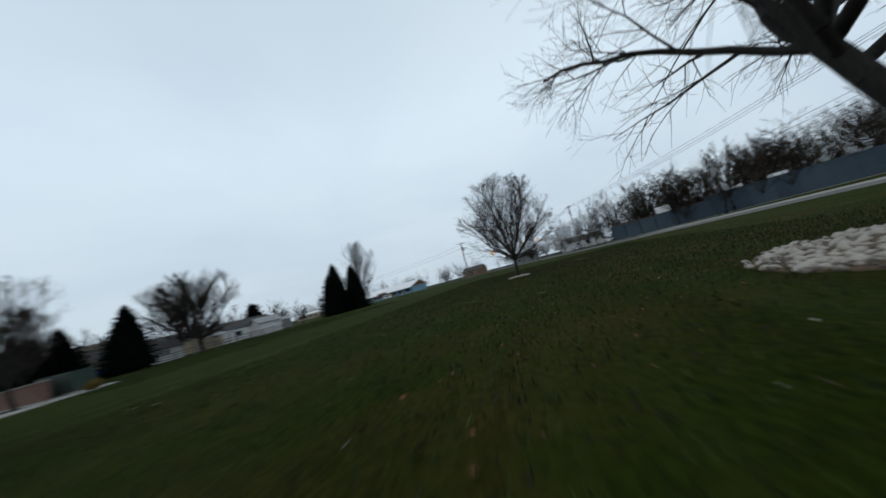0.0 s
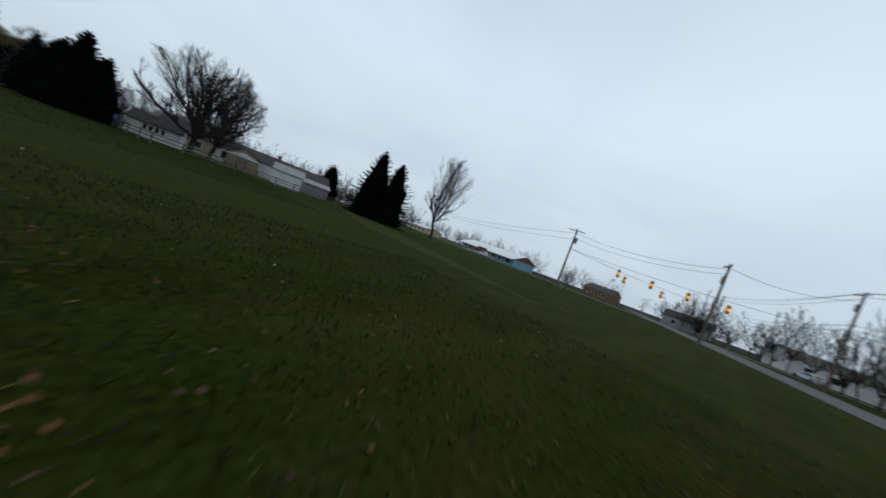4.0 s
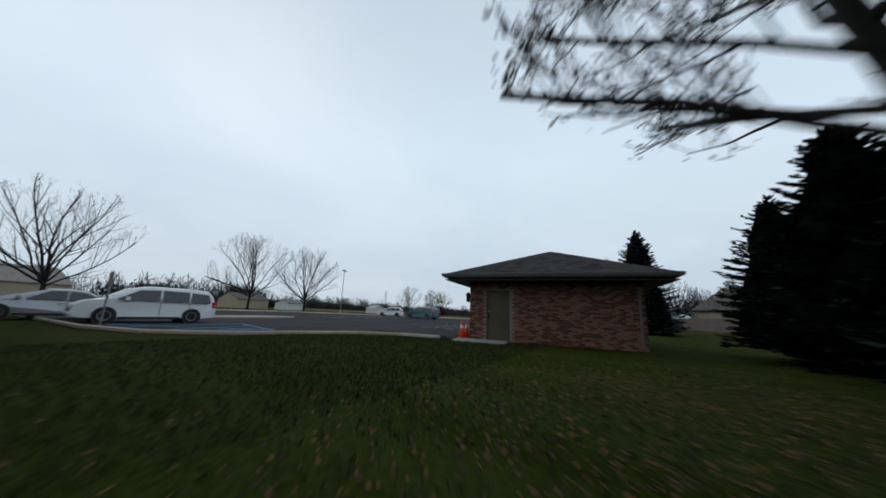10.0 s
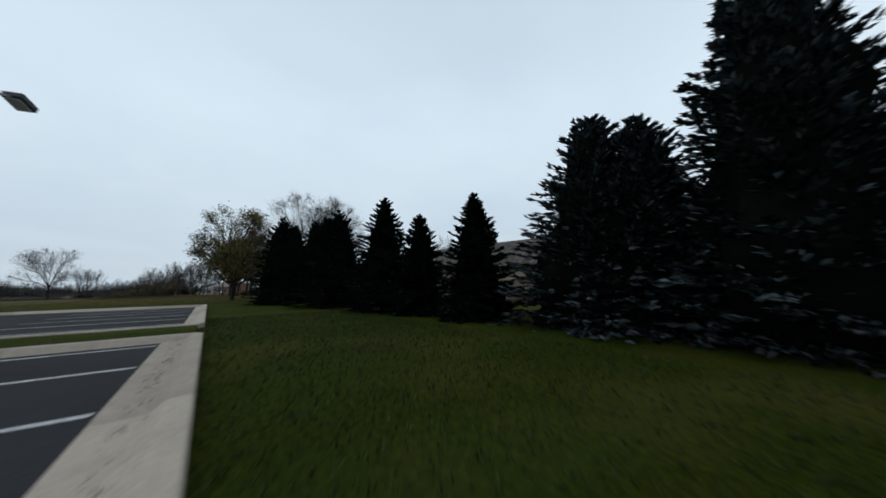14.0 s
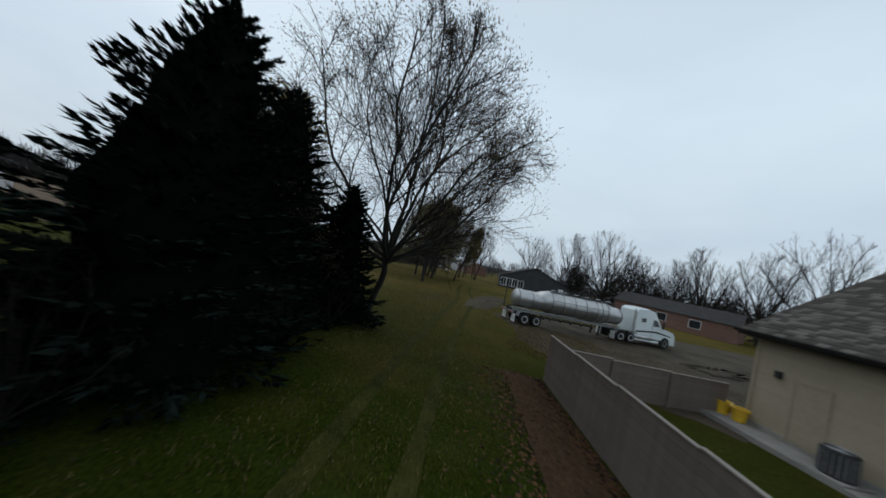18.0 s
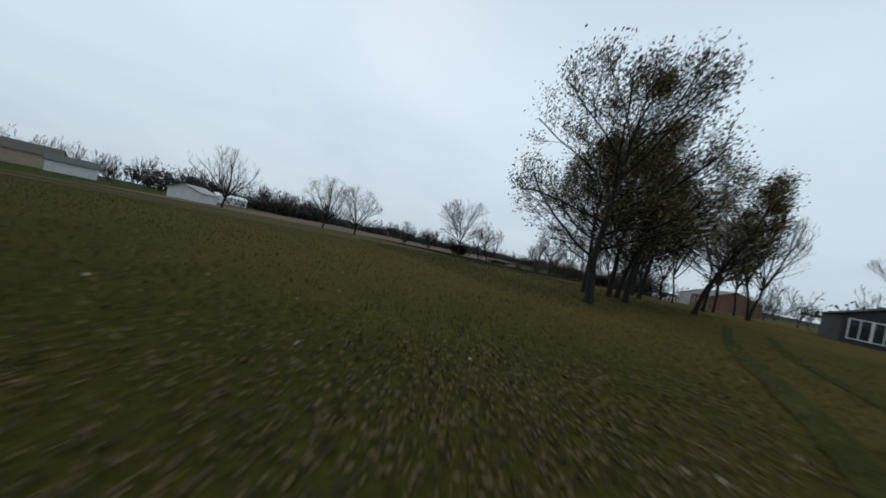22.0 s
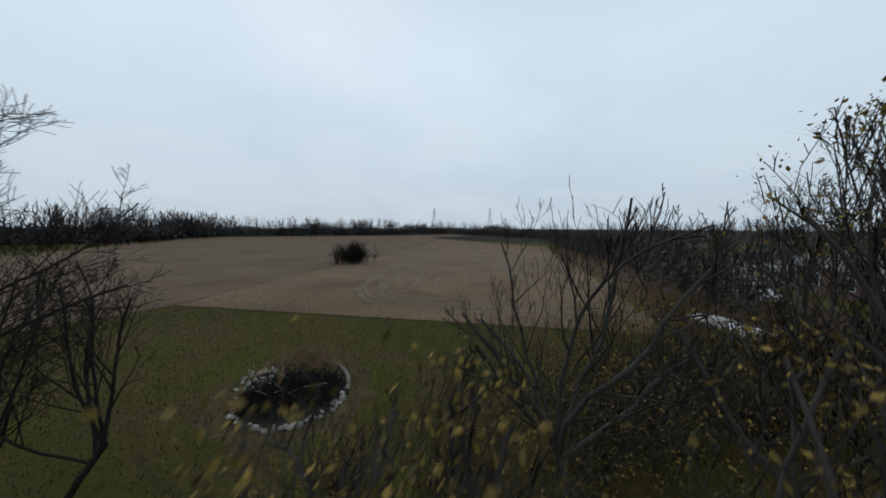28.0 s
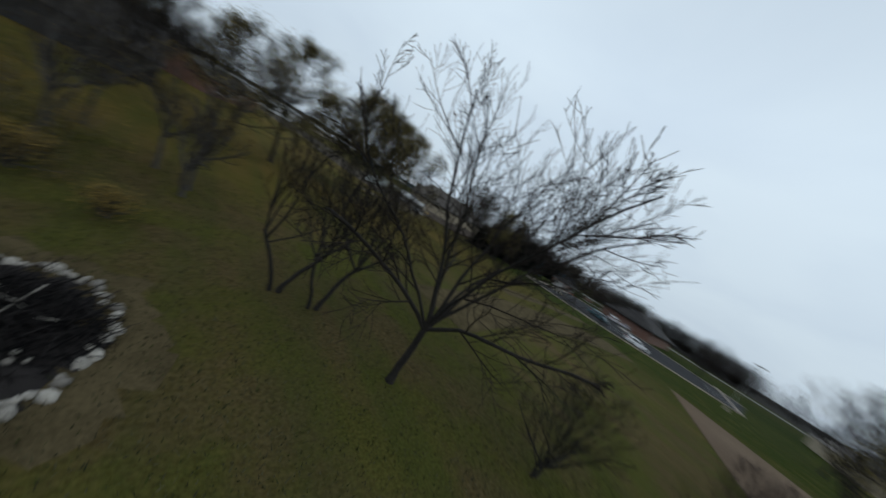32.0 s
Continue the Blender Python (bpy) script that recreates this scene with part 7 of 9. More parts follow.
def picnic_table(m):
    e = thing("picnic_table", m, "weathered wooden picnic table in the yard", "table")
    for k in range(5):
        part("board", box((-0.9, -0.36 + 0.146 * k, 0.70), (0.9, -0.36 + 0.146 * k + 0.136, 0.74), 0.004), WOOD_GREY, e)
    for y in (-0.75, 0.75):
        part("bench", box((-0.9, y - 0.13, 0.40), (0.9, y + 0.13, 0.44), 0.004), WOOD_GREY, e)
    for x in (-0.6, 0.6):
        part("crossbar", box((x - 0.03, -0.8, 0.34), (x + 0.03, 0.8, 0.40)), WOOD_GREY, e)
        for s in (-1, 1):
            part("leg", rod((x, s * 0.62, 0.0), (x, s * 0.25, 0.70), 0.045, sides=4), WOOD_GREY, e)
    return e


picnic_table(at(-26.0, 37.0, 30))


# ---- poles, wires, lamps ----
def utility_pole(m, h, label, arms=1, lean=0.0):
    e = thing("utility_pole", m @ pose(0, 0, 0, lean), label, "utility pole", "utility poles")
    part("pole", rod((0, 0, -0.3), (0, 0, h), 0.16, 0.11, 10), POLE_WOOD, e)
    for k in range(arms):
        z = h - 0.35 - 0.8 * k
        a = part("crossarm", box((-1.2, 0.12, z - 0.06), (1.2, 0.22, z + 0.06), 0.01), POLE_WOOD, e)
        for x in (-1.1, -0.5, 0.5, 1.1):
            bm = bmesh.new()
            add_lathe(bm, [(0.02, z + 0.06), (0.05, z + 0.12), (0.04, z + 0.2), (0.01, z + 0.22)], 8, Matrix.Translation((x, 0.17, 0)))
            part("insulator", bm, STEEL_DULL, a)
    bm = bmesh.new()
    add_lathe(bm, [(0.2, h - 2.3), (0.22, h - 2.2), (0.22, h - 1.5), (0.18, h - 1.42)], 12, Matrix.Translation((0.32, 0, 0)))
    part("transformer", bm, STEEL_DULL, e, "grey can transformer")
    return e


def wire(a, b, sag, r=0.018, label="thin black overhead wire between the poles"):
    a, b = Vector(a), Vector(b)
    n = 14
    pts = [a + (b - a) * (k / n) - Vector((0, 0, sag * 4 * (k / n) * (1 - k / n))) for k in range(n + 1)]
    d = (b - a).normalized()
    u = d.cross(Vector((0, 0, 1))).normalized()
    w = u.cross(d)
    v = [p + (u * cx + w * cz) * r for p in pts for cx, cz in ((1, 1), (-1, 1), (-1, -1), (1, -1))]
    f = [(4 * k + j, 4 * k + (j + 1) % 4, 4 * k + 4 + (j + 1) % 4, 4 * k + 4 + j) for k in range(n) for j in range(4)]
    return tagged(link_mesh("overhead_wire", v, np.array(f), RUBBER), label, "wire")


POLES = [(96.0, -48.0, 12.5), (62.8, 31.9, 12.9), (38.5, 86.0, 12.0), (26.0, 132.0, 12.0)]
for k, (x, y, h) in enumerate(POLES):
    utility_pole(pose(x, y, 0, 0, 0, 108), h, "tall brown wooden utility pole with a crossarm beside the road", 1, 2.0 if k == 1 else 0.0)
for (x0, y0, h0), (x1, y1, h1) in zip(POLES, POLES[1:]):
    for off, dz, sag in ((-1.1, 0.0, 1.2), (1.1, 0.0, 1.2), (0.0, 0.3, 0.9), (0.1, -3.6, 1.0), (0.1, -4.2, 1.1), (-0.1, -4.7, 1.2)):
        wire((x0 - off * 0.3, y0 - off, h0 - 0.3 + dz), (x1 - off * 0.3, y1 - off, h1 - 0.3 + dz), sag)
utility_pole(pose(9.8, 76.0, 0, 0, 0, 20), 9.8, "leaning brown wooden utility pole at the crossing", 1, 5.0)
utility_pole(pose(27.8, 74.5, 0, 0, 0, 108), 9.6, "brown wooden utility pole with two crossarms", 1)
utility_pole(pose(-128.0, 54.0, 0, 0, 0, 70), 9.6, "brown wooden utility pole behind the truck yard", 1, 5.0)
utility_pole(pose(-62.0, 66.0, 0.5, 0, 0, 20), 10.0, "brown wooden utility pole behind the houses", 2)
for a, b in (((9.8, 76.0, 9.2), (27.8, 74.5, 9.0)), ((9.8, 76.0, 8.4), (27.8, 74.5, 8.4)), ((9.8, 76.0, 9.2), (-45.0, 96.0, 9.0)), ((9.8, 76.0, 8.2), (-45.0, 96.0, 8.4)), ((27.8, 74.5, 9.2), (38.5, 86.0, 11.0))):
    wire(a, b, 0.9)
for y in (0.0, 0.5, 1.0):
    wire((-128.0, 54.0 + y, 9.0 - y), (-62.0, 66.0 + y, 9.2 - y), 1.2)
    wire((-128.0, 54.0 + y, 9.0 - y), (-175.0, 72.0 + y, 9.2 - y), 1.2)


def lamp_post(m, h, heads, label):
    e = thing("lamp_post", m, label, "lamp post", "lamp posts of the lot")
    bm = bmesh.new()
    add_lathe(bm, [(0.26, -0.1), (0.26, 0.5), (0.24, 0.55), (0.1, 0.56)], 14)
    part("footing", bm, CONCRETE, e)
    part("pole", rod((0, 0, 0.5), (0, 0, h), 0.075, 0.055, 10), STEEL_DULL, e)
    for k in range(heads):
        a = 2 * math.pi * k / heads + 0.4
        arm = part("arm", rod((0, 0, h - 0.15), (0.55 * math.cos(a), 0.55 * math.sin(a), h - 0.02), 0.03, sides=6), STEEL_DULL, e)
        hd = part("lamp_head", box((-0.22, -0.2, -0.09), (0.3, 0.2, 0.09), 0.03, pose(0.7 * math.cos(a), 0.7 * math.sin(a), h, 0, 18, math.degrees(a))), IRON_DARK, e, "dark floodlight head")
        part("lens", box((-0.16, -0.15, -0.11), (0.24, 0.15, -0.085), 0.01, pose(0.7 * math.cos(a), 0.7 * math.sin(a), h, 0, 18, math.degrees(a))), LAMP_CLEAR, hd)
    return e


lamp_post(pose(-58.1, -2.2, 0, 0, 0, 150), 6.2, 1, "tall steel lamp post with a floodlight on a grass strip")
lamp_post(pose(-65.0, -42.0, 0, 0, 0, 10), 9.4, 2, "tall steel lamp post with two floodlights in the lot")


def sign_post(m, label):
    e = thing("sign_post", m, label, "sign")
    part("post", box((-0.03, -0.03, -0.2), (0.03, 0.03, 2.2), 0.004), STEEL_DULL, e)
    part("plate", box((-0.16, -0.045, 1.65), (0.16, -0.03, 2.15), 0.004), STEEL_DULL, e)
    return e


sign_post(pose(-22.3, -5.3, 0, 0, 0, 100), "grey steel sign on a post before the parked van")

# ---- trees of the lawn ----
G = lambda k: np.random.default_rng(k)


def bare(seed, x, y, h, label, w=0.0, r=None, turn=0.0, **how):
    return deciduous(G(seed), at(x, y, turn), label, height=h, trunk_r=r or h * 0.016, width=w, **how)


bare(11, 34.9, 4.9, 10.5, "dark bare lawn tree in a bed of river rock", 12.4, limbs=12, fork=0.31, low=20, kids=(11, 7, 5), r=0.19, lift=0.0, wob=0.13, twig=0.0045)
bare(12, 27.8, 20.7, 7.3, "bare maple with wide ascending limbs in a rock ring", 6.4, limbs=20, fork=0.2, low=4, kids=(10, 7, 4), r=0.115, lift=0.14, wob=0.07, twig=0.005, leaves=LEAF_BROWN, leaf_count=1, leaf_size=0.035, leaf_spread=0.05)
bare(13, -1.8, 8.2, 8.6, "bare tree in the stone bed beside the brick hall", 6.4, limbs=10, fork=0.2, low=30, kids=(8, 6, 4), r=0.12)
deciduous(G(14), at(-21.5, 14.4), "slender bare tree with an oval crown beside the garage", height=9.9, width=5.2, trunk_r=0.125, fork=0.14, low=26, limbs=52, kids=(9, 6, 2), leader=0.97, lift=0.3, leaves=LEAF_BROWN, leaf_count=1, leaf_size=0.03, leaf_spread=0.05)
bare(15, -23.5, 32.1, 13.4, "broad old bare tree behind the rail fence", 13.5, limbs=14, fork=0.18, low=4, kids=(10, 7, 5), r=0.36)
bare(16, -34.8, 35.2, 14.2, "broad bare tree beside the white shed", 13.0, limbs=14, fork=0.18, low=6, kids=(10, 7, 5), r=0.33)
bare(17, -23.2, 77.2, 20.0, "tall bare tree behind the three spruces", 12.0, limbs=12, fork=0.22, low=35, kids=(8, 6, 4), r=0.32, lift=0.3)
for k, (x, y, h, r) in enumerate(((-14.0, 54.0, 11.0, 4.2), (-17.4, 56.4, 9.4, 3.8), (-10.6, 55.6, 9.8, 3.8))):
    spruce(G(20 + k), at(x, y), "dark green spruce at the edge of the lawn", h, r, rows=36, group="spruces on the lawn")
for k, (x, y, h, r) in enumerate(((-20.2, 22.1, 8.3, 3.1), (-24.0, 23.0, 6.8, 2.8), (-28.4, 19.4, 7.4, 3.2), (-32.2, 18.4, 7.2, 3.2))):
    spruce(G(25 + k), at(x, y), "dark spruce in the group beside the garage", h, r, rows=40, group="spruces beside the garage")
spruce(G(30), at(-47.0, 60.0), "broad dark pine behind the low house", 8.5, 4.2, rows=22, taper=0.5)
spruce(G(31), pose(-3.4, 3.2, 0.05), "small dark yew by the brick hall wall", 2.0, 0.8, rows=16, taper=0.6, name="yew_shrub")

# bare trees south of the lot
for k, (x, y, h, w, lab) in enumerate((
        (-53.5, -58.0, 16.5, 18.0, "wide flat-crowned bare tree beyond the lot"), (-64.0, -53.7, 15.5, 17.0, "wide bare tree beyond the lot"),
        (-23.6, -33.0, 12.5, 13.0, "round bare tree beside the annex"))):
    bare(40 + k, x, y, h, lab, w, limbs=11, fork=0.2, low=14, kids=(8, 5, 3), fine_sides=2, leaves=LEAF_BROWN if k == 0 else None, leaf_count=1, leaf_size=0.07, belly=0.55)

# ---- the spruce row along the lot ----
ROW = [(-57.4, 10.9, 4.9, 1.7, 0), (-60.5, 9.8, 4.6, 1.6, 0), (-63.3, 8.9, 6.1, 2.2, 0), (-69.0, 7.3, 6.5, 2.9, 0), (-76.0, 3.9, 7.2, 2.9, 0), (-77.7, 7.4, 7.8, 3.2, 0),
       (-82.7, 7.0, 8.5, 3.5, 0), (-86.4, 5.05, 8.6, 3.4, 0), (-89.2, 6.35, 5.9, 2.2, 0), (-49.4, 13.5, 8.7, 3.1, 1), (-53.5, 13.0, 6.8, 3.3, 1), (-46.5, 21.0, 9.6, 3.8, 0)]
for k, (x, y, h, r, blue) in enumerate(ROW):
    spruce(G(50 + k), at(x, y), "wide blue-grey spruce behind the kerb" if blue else "dark spruce in the row along the lot", h, r, NEEDLES_BLUE if blue else NEEDLES, rows=40 if blue or 4 < k < 8 else 32, group="spruces along the lot", second=(1.3, 0.3, 0.92) if k == 10 else None)
for k, (x, y, h, w) in enumerate(((-66.2, 8.4, 2.4, 2.4), (-72.0, 7.6, 3.0, 2.4), (-80.2, 8.6, 3.0, 2.6), (-85.0, 8.0, 2.4, 2.2), (-88.0, 7.4, 2.4, 2.2))):
    bare(60 + k, x, y, h, "twiggy grey shrub between the spruces", w, fine_sides=2, limbs=9, fork=0.06, low=20, kids=(8, 6), r=0.04, name="shrub")
bare(66, -50.5, 23.0, 6.5, "small pinkish-brown tree behind the spruces", 5.5, limbs=10, fork=0.15, kids=(8, 6, 3), leaves=LEAF_BROWN, leaf_count=1, leaf_size=0.06)
bare(67, -91.0, 7.2, 13.6, "tall forked tree with sparse olive-brown leaves", 14.4, limbs=17, fork=0.25, low=-2, kids=(10, 7, 5), r=0.17, wob=0.13, lift=0.12, leaves=LEAF_BROWN, leaf_count=6, leaf_size=0.035, leaf_spread=0.22, belly=0.5)
bare(68, -90.0, -1.2, 11.0, "dense dark tree beside the spruce row", 8.0, limbs=12, fork=0.15, low=10, kids=(8, 6, 4), r=0.2, leaves=LEAF_OLIVE, leaf_count=5, leaf_size=0.09, leaf_spread=0.3)

# ---- the meadow's trees ----
MEADOW = [(-117.6, -1.6, 12.6, 10.0, 2, 0.22), (-124.6, -3.1, 12.8, 9.0, 2, 0.2), (-126.7, -5.3, 13.0, 9.0, 2, 0.20), (-127.2, -4.9, 12.4, 8.5, 1, 0.18), (-124.4, -6.0, 11.5, 8.0, 3, 0.17), (-135.8, -7.0, 12.5, 8.5, 2, 0.2), (-130.5, -1.0, 11.0, 7.5, 2, 0.16), (-139.8, -9.4, 11.0, 7.5, 0, 0.16), (-141.0, -3.4, 11.0, 8.0, 0, 0.16)]
for k, (x, y, h, w, lc_n, r) in enumerate(MEADOW):
    bare(70 + k, x, y, h, "tall meadow tree with thinning olive-gold leaves", w, limbs=26, fork=0.16, leader=0.93, low=16, kids=(7, 5, 3), wob=0.12, r=r, leaves=LEAF_OLIVE, leaf_count=lc_n + 1, leaf_size=0.07, leaf_spread=0.3, lift=0.2, group="trees of the meadow")
SLIM = [(-147.0, -1.4, 13.5), (-148.6, -1.5, 13), (-148.2, -4.4, 13), (-157.5, -19.0, 9.6), (-155.7, -15.3, 10.4), (-155.9, -12.5, 11.0), (-165.0, -8.5, 13), (-157.0, -4.5, 13.0), (-150.0, -9.0, 13.0)]
for k, (x, y, h) in enumerate(SLIM):
    bare(80 + k, x, y, h, "slim bare tree at the meadow edge", 7.5, limbs=9, fork=0.3, low=38, kids=(7, 5, 3), r=0.12, fine_sides=2, leaves=LEAF_BROWN if k % 3 == 0 else None, leaf_count=1, leaf_size=0.06, group="slim trees")
for k, (x, y, h, w) in enumerate(((-131.7, 48.4, 17.5, 15), (-143.5, 48.1, 16.0, 12), (-152.0, 44.0, 17.0, 13), (-158.0, 40.0, 14.0, 12), (-163.0, 33.0, 14.5, 13), (-152.0, 26.0, 17.0, 14), (-164.0, 20.0, 17.0, 15), (-172.0, 10.0, 15.5, 13))):
    bare(90 + k, x, y, h, "big bare tree behind the truck yard", w, limbs=14, fork=0.15, low=10, kids=(8, 6, 3), r=0.24, belly=0.55, fine_sides=2, group="bare trees behind the yard")

# ---- the grove and clearing at the field ----
GROVE = [(-141.1, -24.1, 5.8, 3.6, 0.3, 0.4), (-141.2, -25.2, 4.6, 3.4, -0.9, -0.6), (-142.5, -22.5, 5.8, 4.0, -0.6, -0.2), (-145.7, -25.0, 7.2, 5.0, 0.6, 0.4), (-146.0, -22.0, 8.0, 5.0, -0.4, 0.5), (-145.6, -19.7, 7.6, 5.0, 0.3, -0.4), (-150.0, -20.0, 9.2, 5.8, 0.3, -0.4), (-150.2, -17.3, 9.2, 5.8, 0.6, 0.6), (-155.3, -21.9, 8.4, 6.0, -0.5, 0.2), (-155.0, -17.0, 8.4, 6.0, -0.5, 0.2), (-152.8, -15.6, 8.0, 5.8, 0.4, 0.7)]
for k, (x, y, h, w, lx, ly) in enumerate(GROVE):
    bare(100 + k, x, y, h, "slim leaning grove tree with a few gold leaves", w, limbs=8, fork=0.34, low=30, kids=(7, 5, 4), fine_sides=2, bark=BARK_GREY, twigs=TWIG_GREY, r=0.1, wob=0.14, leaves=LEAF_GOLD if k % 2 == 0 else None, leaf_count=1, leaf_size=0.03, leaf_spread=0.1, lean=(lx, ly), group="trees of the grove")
bare(110, -134.65, -36.2, 10.4, "wide bare tree standing alone by the field", 10.6, limbs=11, fork=0.24, low=30, kids=(9, 7, 4), r=0.13, lift=0.12, wob=0.1)
for k, (x, y) in enumerate(((-136.6, -32.6), (-137.9, -31.9))):
    bare(111 + 30 * k, x, y, 6.2, "clump of a few dark bare stems", 5.2, limbs=5, fork=0.38, low=30, kids=(7, 5, 3), r=0.09, stems=2, base_spread=0.35)
bare(112, -130.8, -40.2, 4.2, "bare shrub at the field edge", 3.6, limbs=8, fork=0.1, kids=(6, 5, 3), r=0.05, stems=2, name="shrub")
bare(113, -128.0, -44.5, 4.6, "bare shrub in the field corner", 4.0, limbs=8, fork=0.1, kids=(6, 5, 3), r=0.05, stems=2, name="shrub")
for k, (x, y, h, w) in enumerate(((-150.0, -27.2, 3.0, 4.0), (-154.0, -27.8, 3.4, 4.6), (-157.0, -25.4, 3.6, 4.6), (-152.0, -25.6, 3.4, 4.2), (-148.2, -25.2, 3.4, 3.8), (-145.3, -27.6, 1.3, 2.6), (-142.8, -29.4, 0.9, 1.8), (-155.0, -22.6, 3.2, 4.0))):
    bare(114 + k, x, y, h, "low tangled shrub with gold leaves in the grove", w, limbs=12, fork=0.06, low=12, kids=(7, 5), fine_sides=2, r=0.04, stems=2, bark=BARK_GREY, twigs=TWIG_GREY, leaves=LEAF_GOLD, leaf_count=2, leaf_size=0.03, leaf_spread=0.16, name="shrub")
for k, (x, y, h, w) in enumerate(((-114.4, -50.4, 9.4, 8.5), (-120.0, -49.6, 8.8, 8.5), (-99.6, -50.0, 9.4, 10.5))):
    bare(125 + k, x, y, h, "lone tree at the far field edge", w, limbs=11, fork=0.2, low=14, kids=(7, 5, 3), r=0.15, fine_sides=2, leaves=LEAF_OLIVE if k < 2 else None, leaf_count=2, leaf_size=0.07, leaf_spread=0.25)

# ---- beds of stone ----
def rock_mesh(r, name="river_rock", mat=None):
    bm = bmesh.new()
    bmesh.ops.create_icosphere(bm, subdivisions=1, radius=1.0)
    for v in bm.verts:
        v.co *= r.uniform(0.78, 1.15)
        v.co.z *= 0.6
    o = part(name, bm, mat or ROCK, smooth=True)
    me = o.data
    bpy.data.objects.remove(o)
    return me


ROCKS = [rock_mesh(G(130 + k)) for k in range(5)]
STONES = [rock_mesh(G(140 + k), "stone", LIME_ROCK) for k in range(5)]


def rock_bed(seed, x, y, rad, n, label):
    r = G(seed)
    e = thing("rock_bed", pose(x, y, 0), label, "rock bed")
    bm = bmesh.new()
    add_lathe(bm, [(rad * 1.02, -0.05), (rad, 0.02), (rad * 0.5, 0.06), (0.05, 0.07)], 26)
    part("bed", bm, SOIL_DARK, e, "dark soil under the rocks")

    def spot(s):
        a, q = r.uniform(0, 2 * math.pi), rad * math.sqrt(r.uniform(0.02, 1.06))
        return pose(q * math.cos(a), q * math.sin(a), 0.09 - 0.06 * q / rad, r.uniform(0, 40), r.uniform(0, 40), r.uniform(0, 360)) @ Matrix.Scale(s, 4)

    for k in range(n):
        o = new("river_rock", ROCKS[k % 5])
        o.parent = e
        o.matrix_basis = spot(r.uniform(0.05, 0.10))
    V, F, c = [], [], 0
    tri = [np.array([list(f.vertices) for f in me.polygons]) for me in ROCKS]
    ver = [np.array([list(v.co) + [1.0] for v in me.vertices]) for me in ROCKS]
    for k in range(int(n * 2.6)):
        m = np.array(spot(r.uniform(0.035, 0.075)))
        V.append((ver[k % 5] @ m.T)[:, :3])
        F.append(tri[k % 5] + c)
        c += len(ver[k % 5])
    link_mesh("pebbles", np.concatenate(V), np.concatenate(F), ROCK, e)["kind"] = "stuff"


rock_bed(150, 34.7, 4.7, 2.0, 280, "round bed of pale river rock round the tree")
rock_bed(151, 27.8, 20.7, 0.7, 110, "round bed of pale river rock round the maple")

LID_GREY = material("stained_concrete_lid", (0.05, 0.043, 0.04), (0.11, 0.095, 0.088), 0.5, 0.9, 8, 0.3)
bm = bmesh.new()
add_lathe(bm, [(0.27, -0.1), (0.27, 0.03), (0.25, 0.045), (0.1, 0.05), (0.01, 0.052)], 24)
tagged(part("manhole_cover", bm, LID_GREY), "round grey concrete lid set in the lawn", "manhole cover").matrix_basis = pose(32.07, 23.9, 0)


PX, PY = -143.6, -35.3
e = thing("burn_pit", at(PX, PY, -18), "ring of pale stones round a heap of charred brush", "fire pit")
r = G(160)
for k in range(40):
    a = radians(-40 + 190 * k / 39) + r.uniform(-0.04, 0.04)
    q = r.uniform(0.95, 1.06)
    o = new("stone", STONES[k % 5])
    o.parent = e
    o.matrix_basis = pose(2.0 * q * math.cos(a), 2.55 * q * math.sin(a), 0.06, r.uniform(0, 60), r.uniform(0, 60), r.uniform(0, 360)) @ Matrix.Scale(r.uniform(0.09, 0.19), 4)
pts = [np.array([2.1 * math.cos(t), 2.6 * math.sin(t), 0.12]) for t in np.linspace(radians(155), radians(262), 9)]
link_mesh("edging_log", *tubes(pts[:-1], pts[1:], [0.1] * 8, [0.1] * 8, 7), WOOD_GREY, e, "curved weathered edging")
bm = bmesh.new()
add_lathe(bm, [(1.12, -0.1), (1.0, 0.03), (0.6, 0.14), (0.3, 0.26), (0.02, 0.3)], 30, Matrix.Diagonal((2.0, 2.6, 1, 1)))
bmesh.ops.subdivide_edges(bm, edges=bm.edges, cuts=1, use_grid_fill=True)
for v in bm.verts:
    v.co += Vector(r.normal(0, 0.05, 3))
part("ash_mound", bm, ASH, e, "black ash and charred soil")


def sticks(seed, n, cx, cy, rad, ln, thick, mat, parent, name, rise=0.35):
    q = G(seed)
    a, d = q.uniform(0, 2 * np.pi, n), rad * np.sqrt(q.uniform(0, 1, n))
    p = np.column_stack([cx + d * np.cos(a), cy + d * np.sin(a) * 0.75, 0.1 + 0.35 * (1 - d / rad)])
    b = q.uniform(0, 2 * np.pi, n)
    l = ln * q.uniform(0.5, 1.3, n)
    w = np.column_stack([np.cos(b) * l, np.sin(b) * l, q.uniform(0, rise, n) * l])
    t = thick * q.uniform(0.5, 1.6, n)
    v, f = tubes(p - w / 2, p + w / 2, t, t * 0.6, 5)
    return link_mesh(name, v, f, mat, parent)


